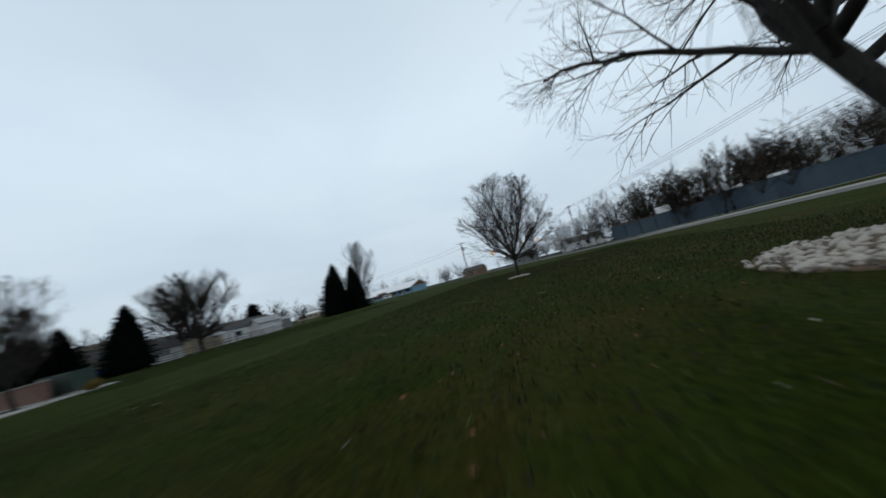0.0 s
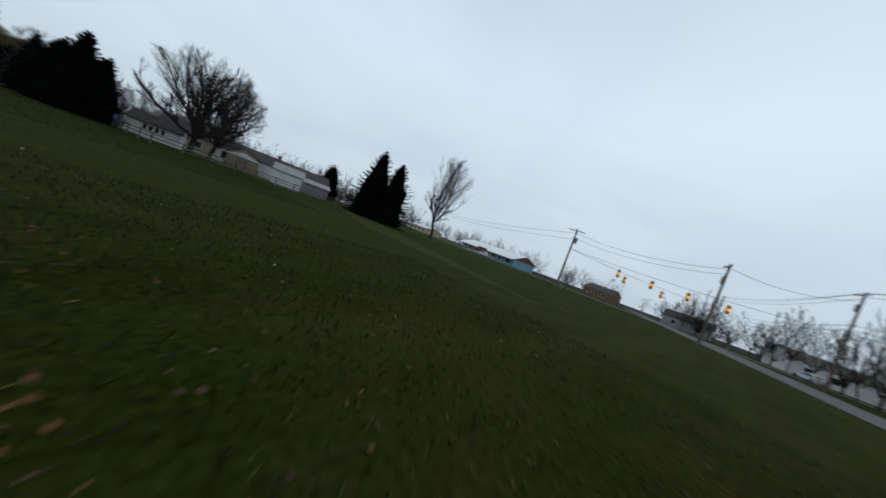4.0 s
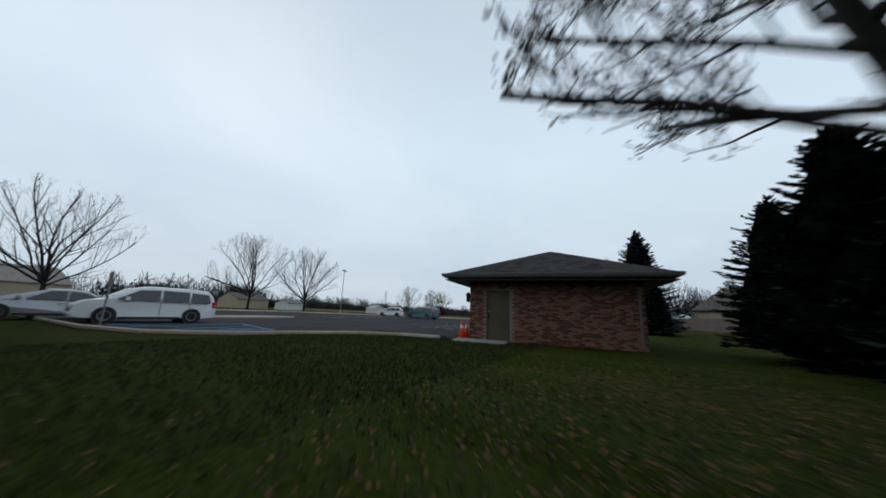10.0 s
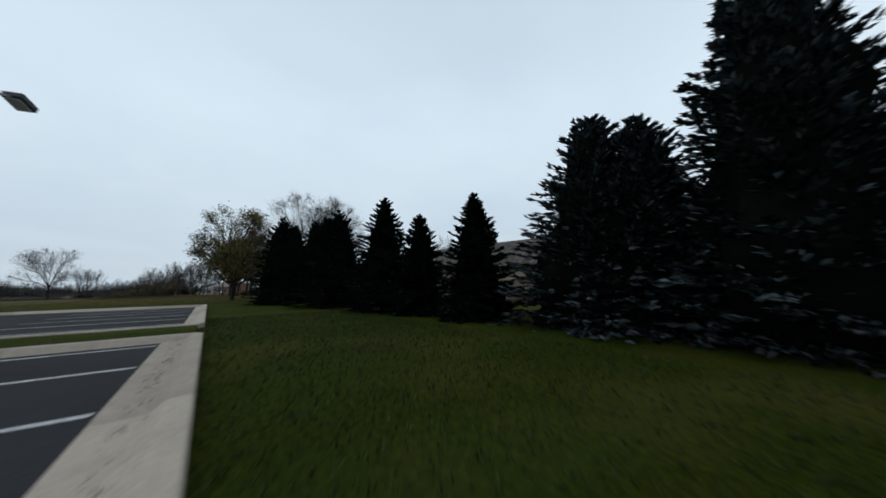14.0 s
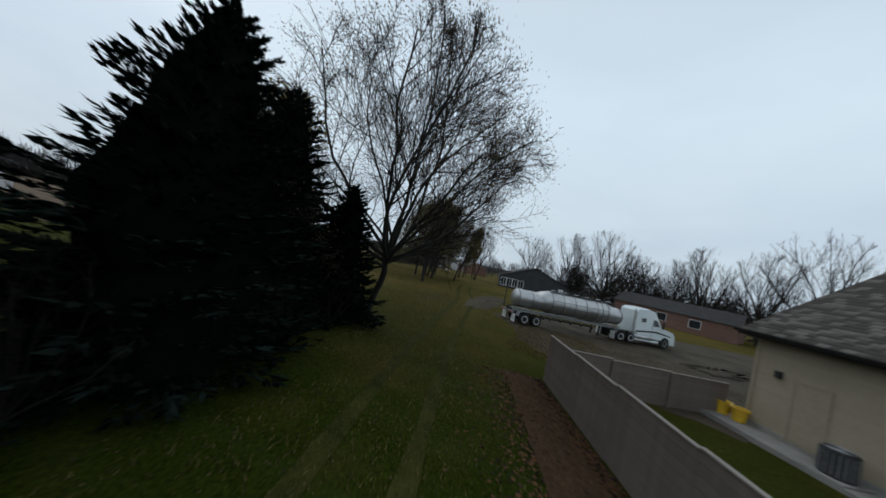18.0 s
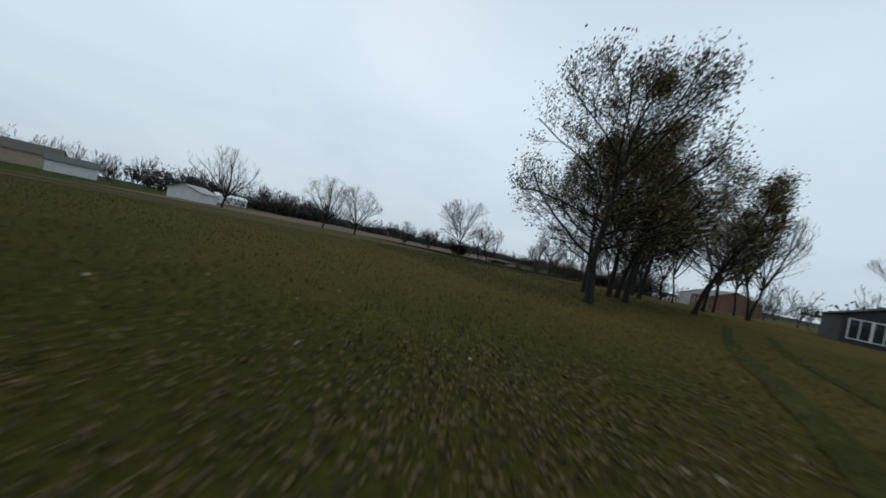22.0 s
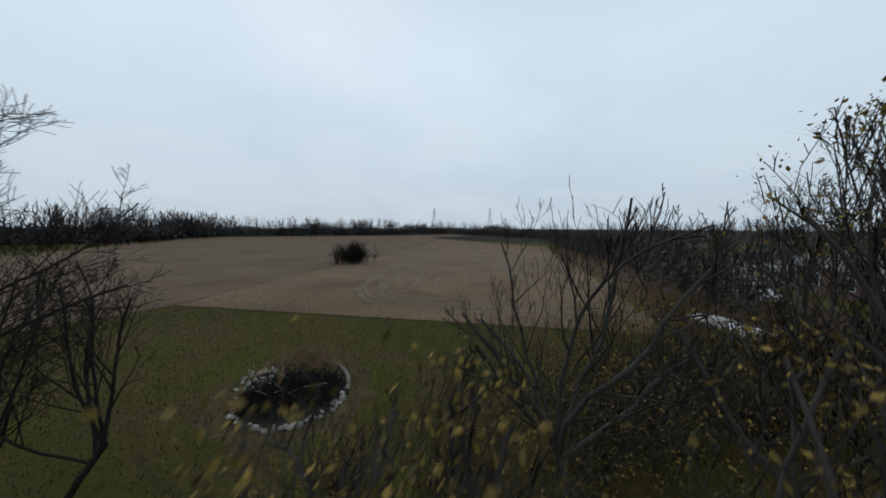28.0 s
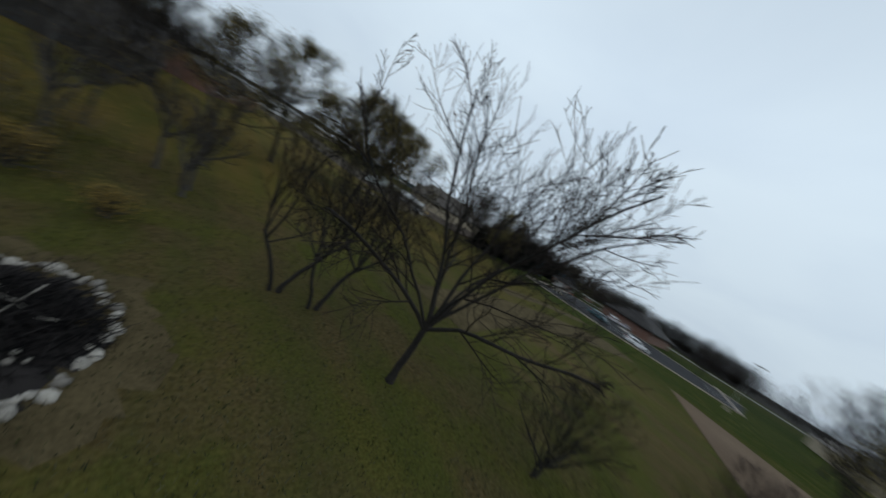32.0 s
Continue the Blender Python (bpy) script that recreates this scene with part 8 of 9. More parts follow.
sticks(161, 900, 0.1, 0.5, 1.9, 0.8, 0.014, ASH, e, "charred_brush", 1.2)["kind"] = "stuff"
sticks(162, 900, -0.2, -2.2, 1.5, 0.5, 0.006, DEAD_STEM, e, "dead_grass", 2.2)["kind"] = "stuff"
sticks(164, 300, -1.2, -1.3, 1.0, 0.6, 0.008, DEAD_STEM, e, "dead_stems", 1.2)["kind"] = "stuff"
sticks(163, 12, 0.0, 0.6, 1.2, 1.6, 0.02, LIME_ROCK, e, "pale_branch", 0.5)["kind"] = "stuff"
for k in range(60):
    o = new("rubble", STONES[k % 5])
    o.parent = e
    o.matrix_basis = pose(r.normal(1.0, 0.5), r.normal(-1.2, 0.5), 0.22 + r.uniform(-0.05, 0.12), r.uniform(0, 60), r.uniform(0, 60), r.uniform(0, 360)) @ Matrix.Scale(r.uniform(0.05, 0.12), 4)
blob("bare_soil", [(PX + 3.3 * math.cos(a), PY + 3.6 * math.sin(a)) for a in (0, 0.8, 1.6, 2.4, 3.1, 3.9, 4.7, 5.5)], GRASS_WORN, 0.02, "bare trodden soil round the burn pit", "ground")

# ---- far woods ----
TEMPLATES = []
for k in range(5):
    wood, tips = grow(G(170 + k), 10.0, 0.15, (0.1, 0.16, 0.05, 0.12, 0.04)[k], (7.5, 6.0, 6.0, 8.5, 6.5)[k], 12, 8, (4, 3), cuts=(2, 1, 1), limb_step=0.16)
    arr = [np.array([w[i] for w in wood]) for i in range(4)]
    arr[2], arr[3] = np.maximum(arr[2], 0.06), np.maximum(arr[3], 0.035)
    TEMPLATES.append(tubes(*arr, 2))

FINE = []
for k in range(5):
    wood, tips = grow(G(350 + k), 10.0, 0.12, (0.16, 0.22, 0.1, 0.2, 0.08)[k], (7.0, 6.0, 5.6, 7.5, 6.0)[k], 14, 11, (5, 4), cuts=(2, 1, 1), limb_step=0.14)
    arr = [np.array([w[i] for w in wood]) for i in range(4)]
    arr[2], arr[3] = np.maximum(arr[2], 0.035), np.maximum(arr[3], 0.022)
    FINE.append(tubes(*arr, 2))


def woods(name, label, seed, line, count, wide, h0, h1, mat=None, forms=None):
    """A belt of many bare trees along a line of points, as one object."""
    q = G(seed)
    pts = np.array(line, float)
    seg = np.linalg.norm(np.diff(pts, axis=0), axis=1)
    cum = np.concatenate([[0], np.cumsum(seg)])
    s = q.uniform(0, cum[-1], count)
    xy = np.column_stack([np.interp(s, cum, pts[:, 0]), np.interp(s, cum, pts[:, 1])]) + q.normal(0, wide / 2, (count, 2))
    z = hills(xy)
    V, F, n = [], [], 0
    for i in range(count):
        v, f = (forms or TEMPLATES)[i % 5]
        a, h = q.uniform(0, 2 * math.pi), q.uniform(h0, h1) / 10.0
        c, sn = math.cos(a) * h * q.uniform(0.9, 1.3), math.sin(a) * h
        w = np.column_stack([v[:, 0] * c - v[:, 1] * sn, v[:, 0] * sn + v[:, 1] * c, v[:, 2] * h])
        V.append(w + [xy[i, 0], xy[i, 1], z[i]])
        F.append(f + n)
        n += len(v)
    return tagged(link_mesh(name, np.concatenate(V), np.concatenate(F), mat or TWIG), label, "woods", kind="stuff")


TWIG_PALE = material("pale_grey_twig", (0.08, 0.068, 0.055), (0.20, 0.175, 0.145), 1.5, 0.95, 4, 0, spec=0.05)
WOODS_FAR = material("far_bare_woods", (0.05, 0.045, 0.043), (0.10, 0.092, 0.088), 6.0, 0.95, 4, 0, island=0.4)
BUSH_LEAF = material("yellow_green_bush_leaves", (0.07, 0.075, 0.012), (0.22, 0.20, 0.03), 3.0, 0.8, 4, 0, island=0.8)
woods("woods_north", "bare woods along the northern skyline", 180, [(-150, 190), (-90, 176), (-20, 200), (70, 190)], 90, 20, 9, 14, WOODS_FAR)
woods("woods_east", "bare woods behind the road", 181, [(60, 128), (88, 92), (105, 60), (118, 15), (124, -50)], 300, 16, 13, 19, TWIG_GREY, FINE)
woods("undergrowth_east", "tangled undergrowth at the wood's edge", 182, [(70, 108), (86, 80), (98, 50), (106, 10), (112, -40)], 150, 6, 2.5, 5)
woods("woods_southeast", "bare woods behind the hall", 183, [(124, -50), (90, -130), (20, -170), (-60, -190)], 90, 20, 10, 15, WOODS_FAR)
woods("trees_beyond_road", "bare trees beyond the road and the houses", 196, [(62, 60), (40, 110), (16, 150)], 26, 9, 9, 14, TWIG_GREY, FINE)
woods("woods_south", "low bare woods at the end of the fields", 184, [(-60, -190), (-120, -200), (-158, -282), (-250, -290), (-372, -282)], 260, 14, 12, 18, WOODS_FAR)
woods("woods_west", "low bare woods at the end of the tan field", 185, [(-372, -282), (-392, -220), (-380, -152), (-420, -120)], 120, 12, 7, 11, WOODS_FAR)
woods("woods_field", "dense grey woods along the field's side", 186, [(-174, -25), (-190, -32), (-206, -38), (-240, -58), (-300, -98), (-380, -152)], 200, 5, 5, 10, WOODS_FAR)
woods("woods_northwest", "bare trees behind the far houses", 187, [(-190, -4), (-215, 30), (-225, 80), (-190, 140), (-150, 190)], 120, 16, 8, 13, WOODS_FAR)
woods("hedge_south", "low hedge of bare shrubs beyond the lots", 188, [(-20, -86), (-74, -98), (-112, -128), (-130, -182), (-152, -262)], 190, 5, 2.5, 5.0)
woods("bush_island", "island of bare bushes in the field", 189, [(-165, -78), (-171, -84)], 70, 2.6, 1.6, 5.0)
woods("far_ridge", "low wooded ridge on the western skyline", 190, [(-420, -330), (-560, -300), (-600, -160), (-520, -40), (-380, 40)], 110, 40, 12, 18, WOODS_FAR)
woods("yard_thicket", "bare thicket behind the neighbours' yards", 191, [(-50, 26), (-54, 44), (-58, 66), (-46, 88)], 46, 5, 6, 10)
woods("shrubs_west", "tangle of bare shrubs below the grove", 192, [(-153, -24), (-158, -22), (-164, -20), (-172, -18)], 60, 4, 1.6, 3.4)

q = G(195)
tips = np.column_stack([q.uniform(84, 104, 40), np.zeros(40), np.zeros(40)])
tips[:, 1] = 96 - (tips[:, 0] - 84) * 3.2 + q.normal(0, 5, 40)
tips[:, 2] = q.uniform(0.8, 3.6, 40)
tagged(link_mesh("yellow_bushes", *leaf_cards(q, tips, 90, 1.0, 0.18), BUSH_LEAF), "yellow-green bushes at the wood's edge", "bushes", kind="stuff")
tips = np.column_stack([q.uniform(-160, -144, 260), q.uniform(-28.5, -21, 260), q.uniform(0.3, 2.6, 260)])
tagged(link_mesh("gold_undergrowth", *leaf_cards(q, tips, 26, 0.7, 0.035), LEAF_GOLD), "gold leaves of the undergrowth in the grove", "undergrowth", kind="stuff")
tips = np.column_stack([q.uniform(66, 116, 260), np.zeros(260), q.uniform(2.5, 13, 260)])
tips[:, 1] = 118 - (tips[:, 0] - 66) * 2.3 + q.normal(0, 6, 260)
tagged(link_mesh("woodland_leaves", *leaf_cards(q, tips, 60, 1.5, 0.16), LEAF_BROWN), "late brown leaves left on the woods behind the road", "foliage", kind="stuff")

def thicket(name, label, seed, line, count, wide, top, size=0.5):
    """Dense twiggy undergrowth along a line, as one object."""
    g = G(seed)
    pts = np.array(line, float)
    cum = np.concatenate([[0], np.cumsum(np.linalg.norm(np.diff(pts, axis=0), axis=1))])
    s = g.uniform(0, cum[-1], count)
    xy = np.column_stack([np.interp(s, cum, pts[:, 0]), np.interp(s, cum, pts[:, 1])]) + g.normal(0, wide / 2, (count, 2))
    crest = 0.65 + 0.35 * np.sin(s * 0.09) * np.sin(s * 0.031 + 1.0)
    c = np.column_stack([xy, hills(xy) + g.uniform(0.1, 1.0, count) * top * crest])
    return tagged(link_mesh(name, *leaf_cards(g, c, 6, 1.0, size), WOODS_FAR), label, "thicket", kind="stuff")


thicket("thicket_south", "dense grey thicket at the end of the fields", 270, [(-60, -192), (-120, -203), (-158, -284), (-250, -292), (-372, -284), (-394, -222), (-382, -154)], 7000, 10, 9.5, 0.7)
thicket("thicket_field", "dense grey thicket along the field's side", 271, [(-172, -23), (-190, -32), (-206, -38), (-240, -58), (-300, -98), (-380, -152)], 9000, 5, 5.0, 0.16)
thicket("thicket_yard", "dense grey thicket behind the truck yard", 272, [(-150, 70), (-160, 46), (-170, 24), (-178, 4)], 1500, 6, 6.0, 0.4)
thicket("thicket_east", "dense undergrowth behind the road", 273, [(60, 128), (88, 92), (105, 60), (118, 15)], 2200, 8, 7.0, 0.4)
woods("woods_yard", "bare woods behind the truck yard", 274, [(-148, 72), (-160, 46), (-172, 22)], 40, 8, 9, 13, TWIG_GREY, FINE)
woods("grove_tangle", "tangle of fine grey twigs in the grove", 360, [(-145.5, -27), (-150, -25.5), (-157, -24), (-163, -21)], 110, 3.0, 1.4, 3.2, TWIG_PALE, FINE)

# ---- fallen leaves and grass ----
def scatter(seed, n, cx, cy, sx, sy):
    q = G(seed)
    return np.column_stack([q.normal(cx, sx, n), q.normal(cy, sy, n)])


def within(seed, n, x0, x1, y0, y1):
    q = G(seed)
    return np.column_stack([q.uniform(x0, x1, n), q.uniform(y0, y1, n)])


def clumps(seed, n, each, x0, x1, y0, y1):
    q = G(seed)
    c = np.column_stack([q.uniform(x0, x1, n), q.uniform(y0, y1, n)])
    return np.repeat(c, each, 0) + q.normal(0, 0.24, (n * each, 2))


strewn("fallen_leaves", G(200), np.concatenate([scatter(201, 5200, 33, 12, 4, 5), scatter(202, 3600, 27, 23, 3.5, 3.5), scatter(203, 3000, 34, 22, 3, 4), scatter(275, 7000, 30.4, 24.4, 1.8, 1.8), clumps(276, 14, 60, 31, 36, 27, 31), within(204, 1500, 15, 40, 0, 36), clumps(230, 26, 46, 24, 39, 5, 30)]), 0.028, LITTER, "orange-brown fallen leaves on the lawn", "fallen leaves")
strewn("fallen_leaves", G(205), np.concatenate([scatter(206, 11000, -22.6, 14.0, 3.4, 2.8), scatter(207, 2500, -18.5, 18, 2.5, 3), within(208, 1600, -24, 10, 4, 36)]), 0.023, LITTER, "brown fallen leaves under the slender tree", "fallen leaves")
lw = G(209)
uv = np.column_stack([lw.uniform(0, 34, 34000), -0.1 - np.abs(lw.normal(0, 1.0, 34000))])
FENCE_LINE = pose(-91.0, 15.5, 0, 0, 0, 17.8)
strewn("fallen_leaves", G(210), np.array([tuple((FENCE_LINE @ Vector((u, v, 0)))[:2]) for u, v in uv]), 0.055, LITTER, "brown fallen leaves along the privacy fence", "fallen leaves")
strewn("fallen_leaves", G(211), np.concatenate([scatter(212, 9000, -92, 9.5, 6, 3), scatter(231, 4000, -101, 6, 6, 3), scatter(213, 9000, -110, -2, 7, 6), scatter(214, 2500, -122, -6, 6, 5)]), 0.021, LITTER_PALE, "pale fallen leaves over the meadow", "fallen leaves")
strewn("fallen_leaves", G(215), scatter(216, 3000, -148, -24, 5, 4), 0.03, LITTER_PALE, "pale fallen leaves in the grove", "fallen leaves")
strewn("fallen_leaves", G(264), np.concatenate([scatter(265, 7000, -104.6, 5.4, 2.2, 1.2), scatter(266, 3000, -99, 8.0, 3, 1.0)]), 0.022, LITTER_PALE, "orange-brown leaves beside the mown track", "fallen leaves")
strewn("yard_weeds", G(260), np.concatenate([within(261, 9000, -104, -94, 13.5, 19), scatter(262, 5000, -100, 20, 3, 2.5)]), 0.02, GRASS_DRY, "weeds and dry grass on the gravel yard", "grass", lift=0.05, upright=True, height=0.07)
strewn("lawn_grass", G(220), np.concatenate([within(221, 60000, 20, 38, 0, 38), within(222, 60000, -24, 10, 8, 38)]), 0.012, GRASS_BLADES, "short green lawn grass", "grass", upright=True, height=0.07)
strewn("meadow_grass", G(225), np.concatenate([within(226, 60000, -120, -86, -20, 14), within(227, 20000, -90, -62, 10, 20)]), 0.010, GRASS_DRY, "short dry meadow grass", "grass", upright=True, height=0.08)
strewn("fallen_leaves", G(240), np.concatenate([within(241, 260, -22, 10, 10, 38), within(242, 260, 18, 40, 0, 40), within(243, 500, -120, -88, -16, 14)]), 0.028, PALE_LEAF, "bleached pale leaves scattered on the grass", "fallen leaves")
strewn("rough_grass", G(245), np.concatenate([within(246, 50000, -160, -126, -58, -20), within(247, 16000, -134, -112, -24, 0)]), 0.012, GRASS_ROUGH, "rough dry grass in the clearing", "grass", upright=True, height=0.11)
strewn("green_tufts", G(248), np.concatenate([within(249, 30000, -160, -126, -58, -22)]), 0.013, GRASS_BLADES, "short green tufts in the clearing", "grass", upright=True, height=0.1)
strewn("kerb_grass", G(250), np.array([lc(u, v) for u, v in np.column_stack([G(251).uniform(6, 34, 30000), G(252).uniform(0.1, 7.0, 30000)])]), 0.012, GRASS_BLADES, "short green grass behind the kerb", "grass", upright=True, height=0.06)
strewn("corner_grass", G(253), within(254, 26000, -31, -18, 1.5, 10), 0.012, GRASS_BLADES, "short green grass beside the garage", "grass", upright=True, height=0.06)

# ---- vehicles ----
tanker(pose(-102.5, 12.3, -0.2, 0, 0, 123.7) @ Matrix.Scale(0.82, 4))
car(at(-24.3, -7.9, -4), "white minivan parked on the lot beside the hall", CAR_WHITE, "minivan")
car(at(-21.6, -11.2, -4), "silver sedan parked beside the white minivan", CAR_SILVER, "sedan")
car(at(-56.4, -13.8, 268), "teal minivan parked in the open lot", CAR_TEAL, "minivan")
car(at(-62.6, -25.4, 300), "white estate car parked far out in the lot", CAR_WHITE, "suv")
car(at(47.0, 92.0, 118), "white car at the roadside beyond the wall", CAR_WHITE, "suv", "cars at the crossing")
for k, (x, y, a, p, kd, lab) in enumerate(((51.0, 101.0, 118, CAR_DARK, "sedan", "dark car waiting at the crossing"), (40.0, 108.0, 120, CAR_SILVER, "sedan", "silver car waiting at the crossing"), (-46.0, 128.0, 170, CAR_WHITE, "suv", "white car before the blue shop"), (-62.0, 132.0, 170, CAR_TEAL, "sedan", "blue car before the shop"))):
    car(at(x, y, a), lab, p, kd, "cars at the crossing")
for k, (x, y, p) in enumerate(((-128.0, 84.0, CAR_WHITE), (-133.0, 85.0, CAR_DARK), (-138.5, 84.5, CAR_SILVER), (-144.0, 85.0, CAR_TEAL))):
    car(at(x, y, 95), ("white", "black", "silver", "teal")[k] + " car parked before the low commercial building", p, "suv", "cars behind the yard")
car(at(-183.0, -24.0, 40), "white car beside the brick house", CAR_WHITE, "suv", "cars by the houses")


# ---- the blue-grey walled works beyond the road ----
def works():
    a, b = Vector((45.5, 81.0, 0)), Vector((85.6, 60.3, 0))
    d = b - a
    ang = math.degrees(math.atan2(d.y, d.x))
    e = thing("works_wall", pose(a.x, a.y, 0, 0, 0, ang), "long blue-grey metal wall of a works with dark posts", "wall")
    n, L = 15, d.length
    w = L / n
    for k in range(n):
        h = 3.3 if k < 6 else 4.0
        pn = part("panel", box((k * w + 0.1, 0.0, 0.0), ((k + 1) * w - 0.1, 0.25, h), 0.01), BLUE_STEEL, e)
        bm = bmesh.new()
        for j in range(8):
            x = k * w + 0.2 + j * (w - 0.4) / 8
            add_box(bm, (x, -0.04, 0.05), (x + 0.06, 0.0, h - 0.05))
        part("rib", bm, BLUE_STEEL, pn)
        part("post", box((k * w - 0.12, -0.1, 0.0), (k * w + 0.1, 0.3, h + 0.06), 0.01), IRON_DARK if k < 6 else BLUE_STEEL, e)
    part("coping", box((0, -0.08, 3.32), (6 * w, 0.34, 3.42), 0.01), RUST, e, "rusty steel coping")
    part("coping", box((6 * w, -0.08, 4.02), (L, 0.34, 4.12), 0.01), BLUE_STEEL, e)
    part("shed_roof", box((6 * w, 0.3, 4.02), (L, 9.0, 4.12), 0.02), BLUE_STEEL, e, "flat dark roof")
    part("side_wall", box((L - 0.25, 0.3, 0), (L, 9.0, 4.0)), BLUE_STEEL, e)
    part("back_wall", box((0, 9.0, 0), (L, 9.2, 3.3)), BLUE_STEEL, e)
    for k in (3, 7, 9):
        part("roof_unit", box((k * w, 3.0, 3.2), (k * w + 2.4, 5.0, 4.9 if k < 6 else 4.8), 0.05), ROOF_WHITE, e, "white roof unit")
    return e


RUST = material("rusty_steel", (0.07, 0.032, 0.02), (0.16, 0.075, 0.045), 0.6, 0.85, 8, 0.2)
works()
slab("works_pavement", [(45.0, 80.6), (85.0, 60.0), (83.6, 57.0), (51.0, 73.0), (43.0, 78.5)], -0.05, 0.03, SLAB, "pale concrete apron before the works wall", "pavement")


# ---- the shop and the crossing ----
def shop(m):
    e = thing("shop", m, "low shop with a white metal roof and light-blue front", "shop")
    W, D, h = 36.0, 12.0, 2.9
    part("wall", box((0, 0, 0), (W, D, h)), SHOP_BLUE, e, "light-blue wall")
    for s in (0, 1):
        bm = bmesh.new()
        y0, y1 = (-2.0, D / 2) if s == 0 else (D / 2, D + 1.0)
        z0, z1 = (2.55, 5.4) if s == 0 else (5.4, 2.8)
        add_prism(bm, [(y0, z0), (y1, z1), (y1, z1 + 0.12), (y0, z0 + 0.12)], -0.6, W + 0.6, pose(0, 0, 0, 0, 0, 90) @ Matrix.Diagonal((1, -1, 1, 1)))
        part("roof", bm, ROOF_WHITE, e, "white metal roof")
    for x in (0.0, W):
        bm = bmesh.new()
        add_prism(bm, [(0, h), (D, h), (D / 2, 5.3)], -0.08, 0.08, pose(x, 0, 0, 0, 0, 90) @ Matrix.Diagonal((1, -1, 1, 1)))
        part("gable", bm, WOOD_BROWN, e, "brown board gable")
    for k in range(8):
        x = 1.5 + k * 4.3
        win = part("window", box((x, -0.06, 0.7), (x + 2.6, -0.01, 2.2)), GLASS_DARK, e)
        part("sill", box((x - 0.05, -0.12, 0.6), (x + 2.65, -0.01, 0.7)), WHITE_PAINT, win)
        part("post", box((x - 1.0, -1.8, 0), (x - 0.85, -1.65, 2.5)), WHITE_PAINT, e)
    part("entrance_sign", box((15.0, -2.15, 2.4), (21.0, -2.02, 3.3), 0.02), WOOD_BROWN, e, "brown sign board over the entrance")
    for k in range(5):
        part("poster", box((4.4 + 4.3 * k, -0.05, 0.9), (5.5 + 4.3 * k, -0.02, 2.0)), (WHITE_PAINT, SIGNAL_YELLOW, LAMP_RED)[k % 3], e)
    return e


shop(pose(-69.0, 139.5, 0, 0, 0, -12))
gable_shed(at(-92.0, 132.0, -12), "low white-roofed strip building beyond the shop", 24.0, 9.0, 2.6, 0.2, BEIGE_WALL, ROOF_WHITE, name="strip_building", windows=[(-9 + 4.5 * k, 2.4, 0.8, 2.0) for k in range(5)], category="building")
gable_shed(at(-8.0, 158.0, -10), "brown house beyond the crossing", 11.0, 8.0, 3.0, 0.5, WOOD_BROWN, SHINGLE_DARK, name="house", windows=[(-3, 1.2, 1.0, 2.2), (0, 1.2, 1.0, 2.2), (3, 1.2, 1.0, 2.2)], category="house")
gable_shed(at(44.0, 132.0, 20), "white garage building beyond the crossing", 14.0, 9.0, 3.2, 0.4, WHITE_SIDING, SHINGLE_GREY, name="house", windows=[(-4, 1.4, 1.0, 2.2), (0, 1.4, 1.0, 2.2)], category="house")
gable_shed(at(20.0, 150.0, 0), "grey house beyond the crossing", 12.0, 8.0, 3.0, 0.5, GREY_SIDING, SHINGLE_DARK, name="house", windows=[(-3, 1.2, 1.0, 2.2), (3, 1.2, 1.0, 2.2)], category="house")

SIGNAL_GLOW = glowing("lit_amber_lens", (1.0, 0.32, 0.03), 2.2)


def traffic_light(m):
    e = thing("traffic_light", m, "yellow traffic light hanging from a span wire", "traffic light", "traffic lights")
    part("housing", box((-0.2, -0.18, -1.15), (0.2, 0.18, 0.0), 0.03), SIGNAL_YELLOW, e)
    part("hanger", rod((0, 0, 0.0), (0, 0, 0.5), 0.025, sides=6), STEEL_DULL, e)
    for k in range(3):
        z = -0.2 - 0.37 * k
        for s in (-1, 1):
            bm = bmesh.new()
            add_lathe(bm, [(0.13, 0.0), (0.13, 0.03), (0.02, 0.05)], 12, pose(0, s * 0.18, z, -90 * s))
            part("lens", bm, SIGNAL_GLOW if k == 1 else IRON_DARK, e, "lit amber lens" if k == 1 else "dark lens")
            part("visor", box((-0.16, s * 0.18 - 0.12, z + 0.13), (0.16, s * 0.18 + 0.12, z + 0.15), 0.004), IRON_DARK, e)
    return e


SPAN = [((9.8, 76.0, 6.6), (38.5, 86.0, 6.9)), ((9.8, 76.0, 6.6), (27.0, 104.0, 6.6))]
for a, b in SPAN:
    wire(a, b, 0.5, 0.02, "span wire of the traffic lights")
for t in (0.24, 0.38, 0.52, 0.66):
    p = Vector(SPAN[0][0]).lerp(Vector(SPAN[0][1]), t)
    traffic_light(pose(p.x, p.y, p.z - 2.0 * t * (1 - t) - 0.45, 0, 0, 20))
for t in (0.35, 0.6):
    p = Vector(SPAN[1][0]).lerp(Vector(SPAN[1][1]), t)
    traffic_light(pose(p.x, p.y, p.z - 2.0 * t * (1 - t) - 0.45, 0, 0, 60))
for x, y in ((38.0, 61.5), (8.0, 82.0), (30.0, 96.0)):
    sign_post(at(x, y, 100), "small steel road sign on a post")

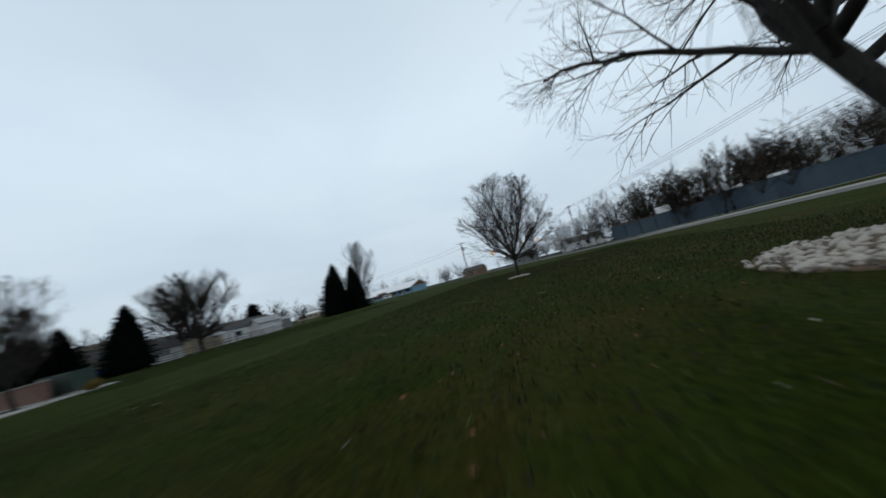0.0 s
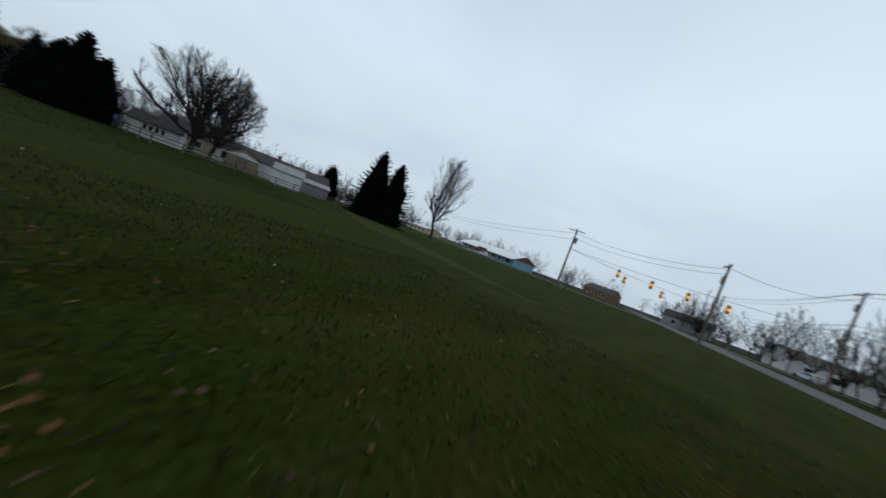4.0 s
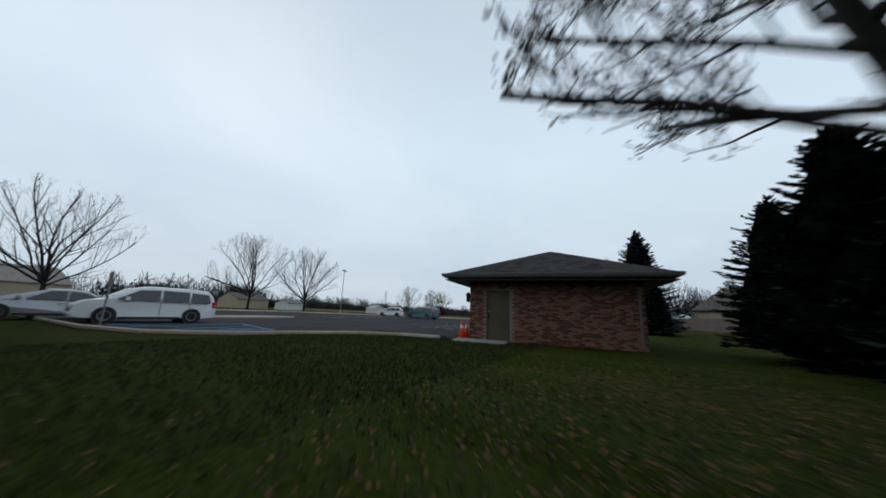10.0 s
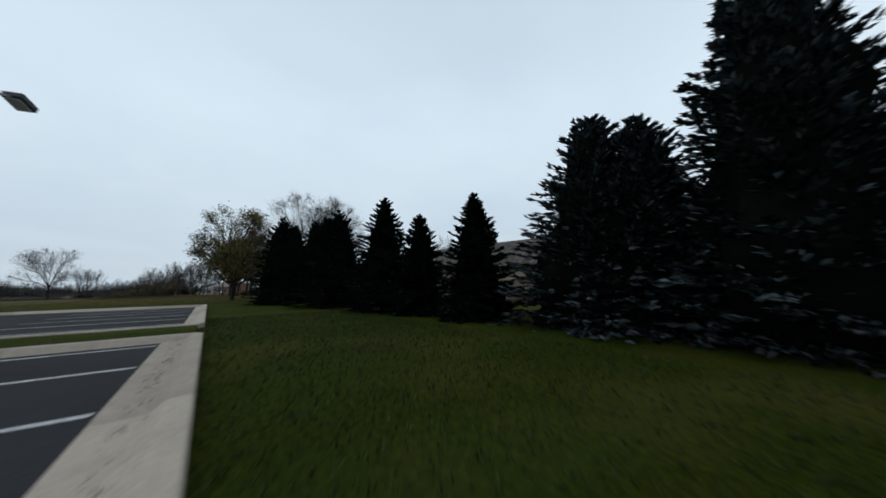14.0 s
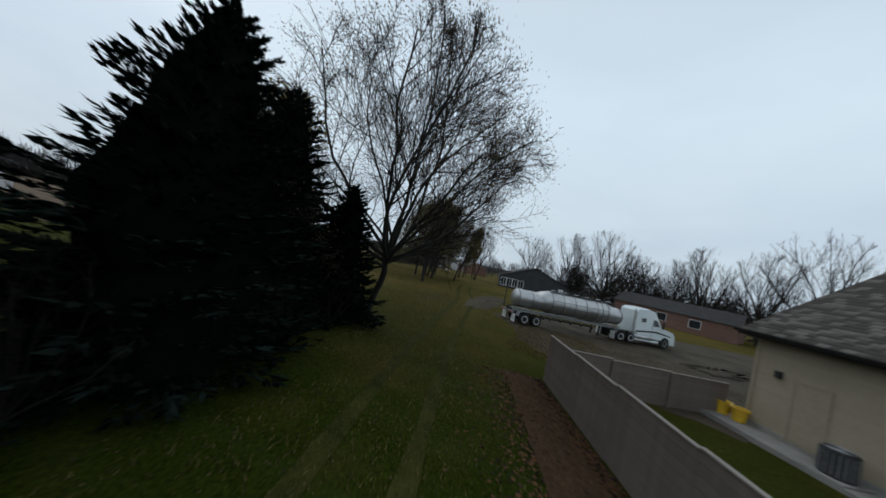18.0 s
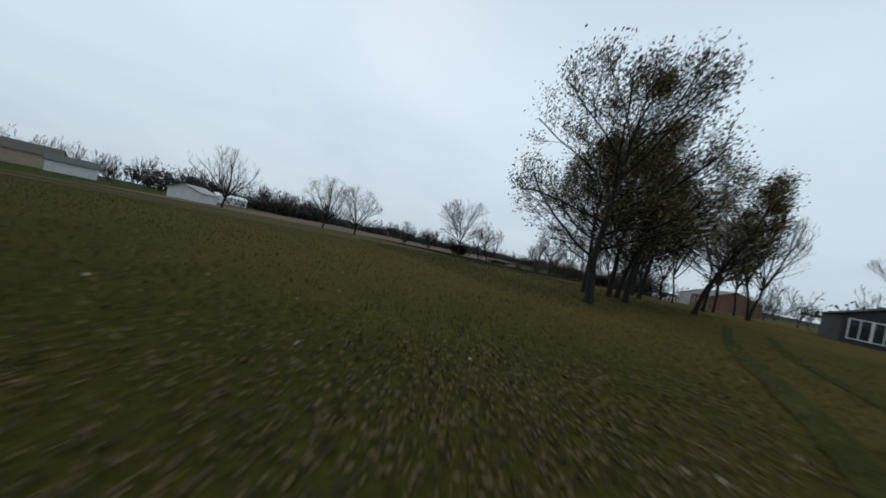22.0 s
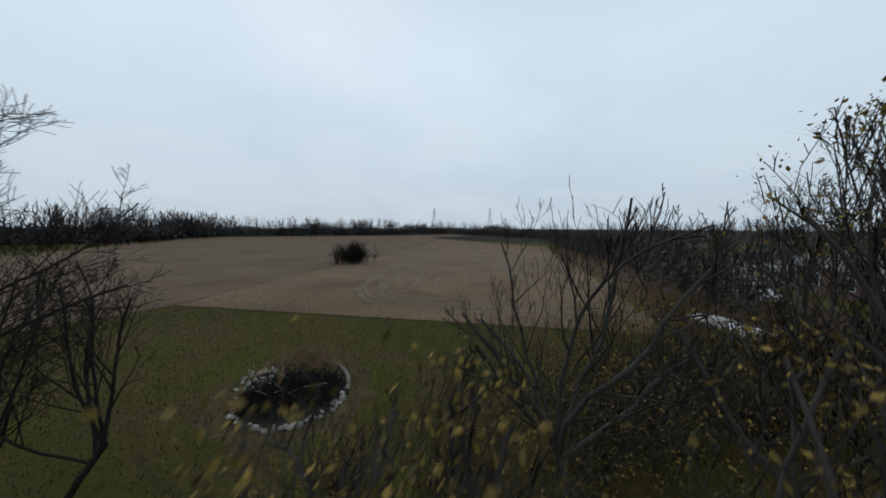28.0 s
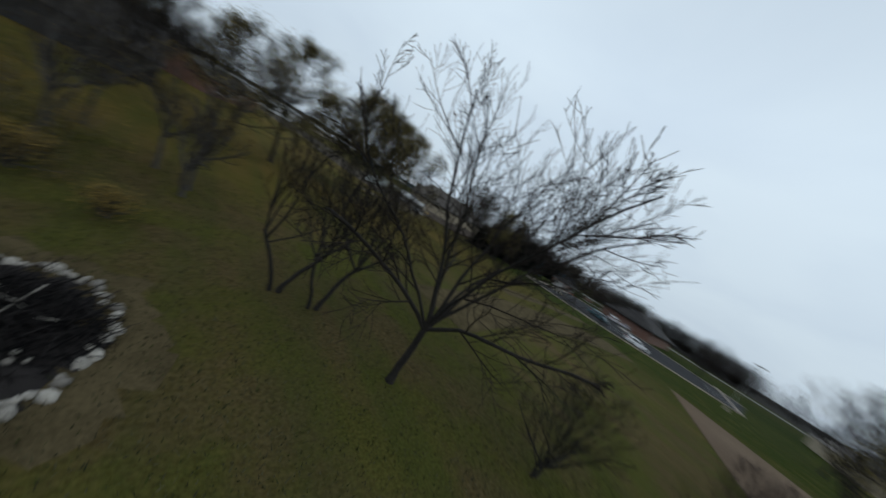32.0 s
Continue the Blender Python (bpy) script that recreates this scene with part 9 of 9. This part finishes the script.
# ---- buildings south and west ----
GREY_DARK = material("dark_grey_siding", (0.025, 0.026, 0.028), (0.05, 0.052, 0.055), 1.2, 0.7, 8, 0.05)
gable_shed(at(-15.0, -66.0, 12), "annex with a grey hipped roof beyond the lot", 26.0, 13.0, 3.0, 0.42, BEIGE_WALL, SHINGLE_GREY, name="annex", windows=[(-9 + 1.2 * k, 0.8, 0.9, 2.1) for k in range(3)] + [(4, 1.2, 0.9, 2.1), (8, 1.2, 0.9, 2.1)], category="building", boards=8)
gable_shed(at(-66.0, -86.0, 12), "tan gabled barn beyond the lots", 10.0, 8.0, 2.6, 0.45, BEIGE_WALL, SHINGLE_GREY, name="barn", category="barn", boards=6)
gable_shed(at(-75.4, -78.0, 15), "white farm building with a dark green roof", 6.0, 5.0, 2.0, 0.45, WHITE_SIDING, UTILITY_GREEN, name="farm_building", windows=[(1.6, 1.8, 0.0, 2.0)], category="farm building", boards=6)
gable_shed(at(-95.0, -60.0, 70), "low white barn with a pale roof at the field edge", 5.5, 4.6, 1.6, 0.4, WHITE_SIDING, STEEL_DULL, name="barn", category="barn", boards=6)
e = gable_shed(at(-153.7, 10.8, 10), "dark grey house with white sunroom windows beside the meadow", 12.0, 15.0, 2.5, 0.4, GREY_DARK, SHINGLE_DARK, name="grey_house", category="house")
part("door", box((6.0, 5.2, 0.0), (6.06, 6.2, 2.05), 0.01), WHITE_PAINT, e, "white side door")
for k in range(4):
    y = -7.1 + 1.25 * k
    w = part("window", box((6.0, y, 0.5), (6.05, y + 1.1, 2.1), 0.01), GLASS_DARK, e, "dark sunroom window")
    bm = bmesh.new()
    for lo, hi in (((6.0, y - 0.08, 0.42), (6.09, y, 2.18)), ((6.0, y + 1.1, 0.42), (6.09, y + 1.17, 2.18)), ((6.0, y, 2.1), (6.09, y + 1.1, 2.18)), ((6.0, y, 0.42), (6.09, y + 1.1, 0.5)), ((6.0, y + 0.52, 0.5), (6.08, y + 0.58, 2.1))):
        add_box(bm, lo, hi)
    part("frame", bm, WHITE_PAINT, w, "white window frame")
gable_shed(at(-168.0, 4.6, 10), "small white shed behind the ranch house", 5.0, 4.0, 2.2, 0.45, WHITE_SIDING, SHINGLE_GREY, boards=6)
gable_shed(at(-143.0, 36.5, 60), "red brick house with a grey roof behind the truck", 17.0, 9.0, 2.7, 0.40, BRICK_FAR, SHINGLE_DARK, name="brick_house", windows=[(-4.5, 1.4, 0.9, 2.1), (-1.0, 1.4, 0.9, 2.1), (3.5, 1.4, 0.9, 2.1)], category="house", boards=0)
gable_shed(at(-140.0, 94.0, 5), "low white commercial building behind the parked cars", 44.0, 12.0, 3.6, 0.12, WHITE_SIDING, STEEL_DULL, name="commercial_building", windows=[(-18 + 5 * k, 3.0, 0.8, 2.6) for k in range(8)], category="building", boards=4)
gable_shed(at(-166.0, -24.3, 50), "long low pale metal shelter at the field corner", 3.4, 1.6, 0.7, 0.12, GREY_SIDING, ROOF_WHITE, boards=5)
gable_shed(at(-192.0, -14.0, 30), "red brick house behind the field woods", 13.0, 8.0, 2.8, 0.42, BRICK_FAR, SHINGLE_GREY, name="brick_house", windows=[(-4, 1.4, 0.9, 2.1), (0, 1.4, 0.9, 2.1), (4, 1.4, 0.9, 2.1)], category="house", boards=0)
gable_shed(at(-204.0, -22.0, 20), "white sided house behind the field woods", 11.0, 7.5, 2.8, 0.45, WHITE_SIDING, SHINGLE_DARK, name="house", windows=[(-3, 1.4, 0.9, 2.1), (3, 1.4, 0.9, 2.1)], category="house", boards=6)
gable_shed(at(-96.0, -152.0, 20), "far white barn with a pale roof", 11.0, 7.0, 3.0, 0.3, WHITE_SIDING, ROOF_WHITE, name="barn", category="barn", boards=4)


def lattice_tower(m, h):
    e = thing("lattice_tower", m, "tall steel lattice mast on the skyline", "tower", "lattice towers")
    n = 10
    bm = bmesh.new()
    w = lambda z: 3.0 * (1 - z / h) + 0.4
    for k in range(n):
        z0, z1 = h * k / n, h * (k + 1) / n
        for sx, sy in ((1, 1), (1, -1), (-1, -1), (-1, 1)):
            add_rod(bm, (sx * w(z0), sy * w(z0), z0), (sx * w(z1), sy * w(z1), z1), 0.14, sides=4)
            add_rod(bm, (sx * w(z0), sy * w(z0), z0), (-sy * w(z1), sx * w(z1), z1), 0.09, sides=4)
    part("lattice", bm, STEEL_DULL, e)
    for z in (h * 0.72, h * 0.86):
        part("crossarm", box((-6, -0.2, z), (6, 0.2, z + 0.3)), STEEL_DULL, e)
    return e


lattice_tower(at(-470.0, -290.0, 30), 34.0)
lattice_tower(at(-420.0, -350.0, 30), 34.0)


def plastic_chair(m):
    e = thing("garden_chair", m, "white plastic garden chair in the grove", "chair")
    part("seat", box((-0.25, -0.24, 0.4), (0.25, 0.24, 0.43), 0.015), WHITE_PAINT, e)
    part("backrest", box((-0.25, 0.2, 0.43), (0.25, 0.24, 0.88), 0.015, pose(0, 0.06, 0, -8)), WHITE_PAINT, e)
    for x in (-0.22, 0.22):
        for y in (-0.2, 0.2):
            part("leg", rod((x, y, 0.4), (x * 1.15, y * 1.2, 0.0), 0.022, sides=6), WHITE_PAINT, e)
    return e


plastic_chair(at(-160.6, -13.6, 40))
plastic_chair(at(-161.6, -12.9, 110))
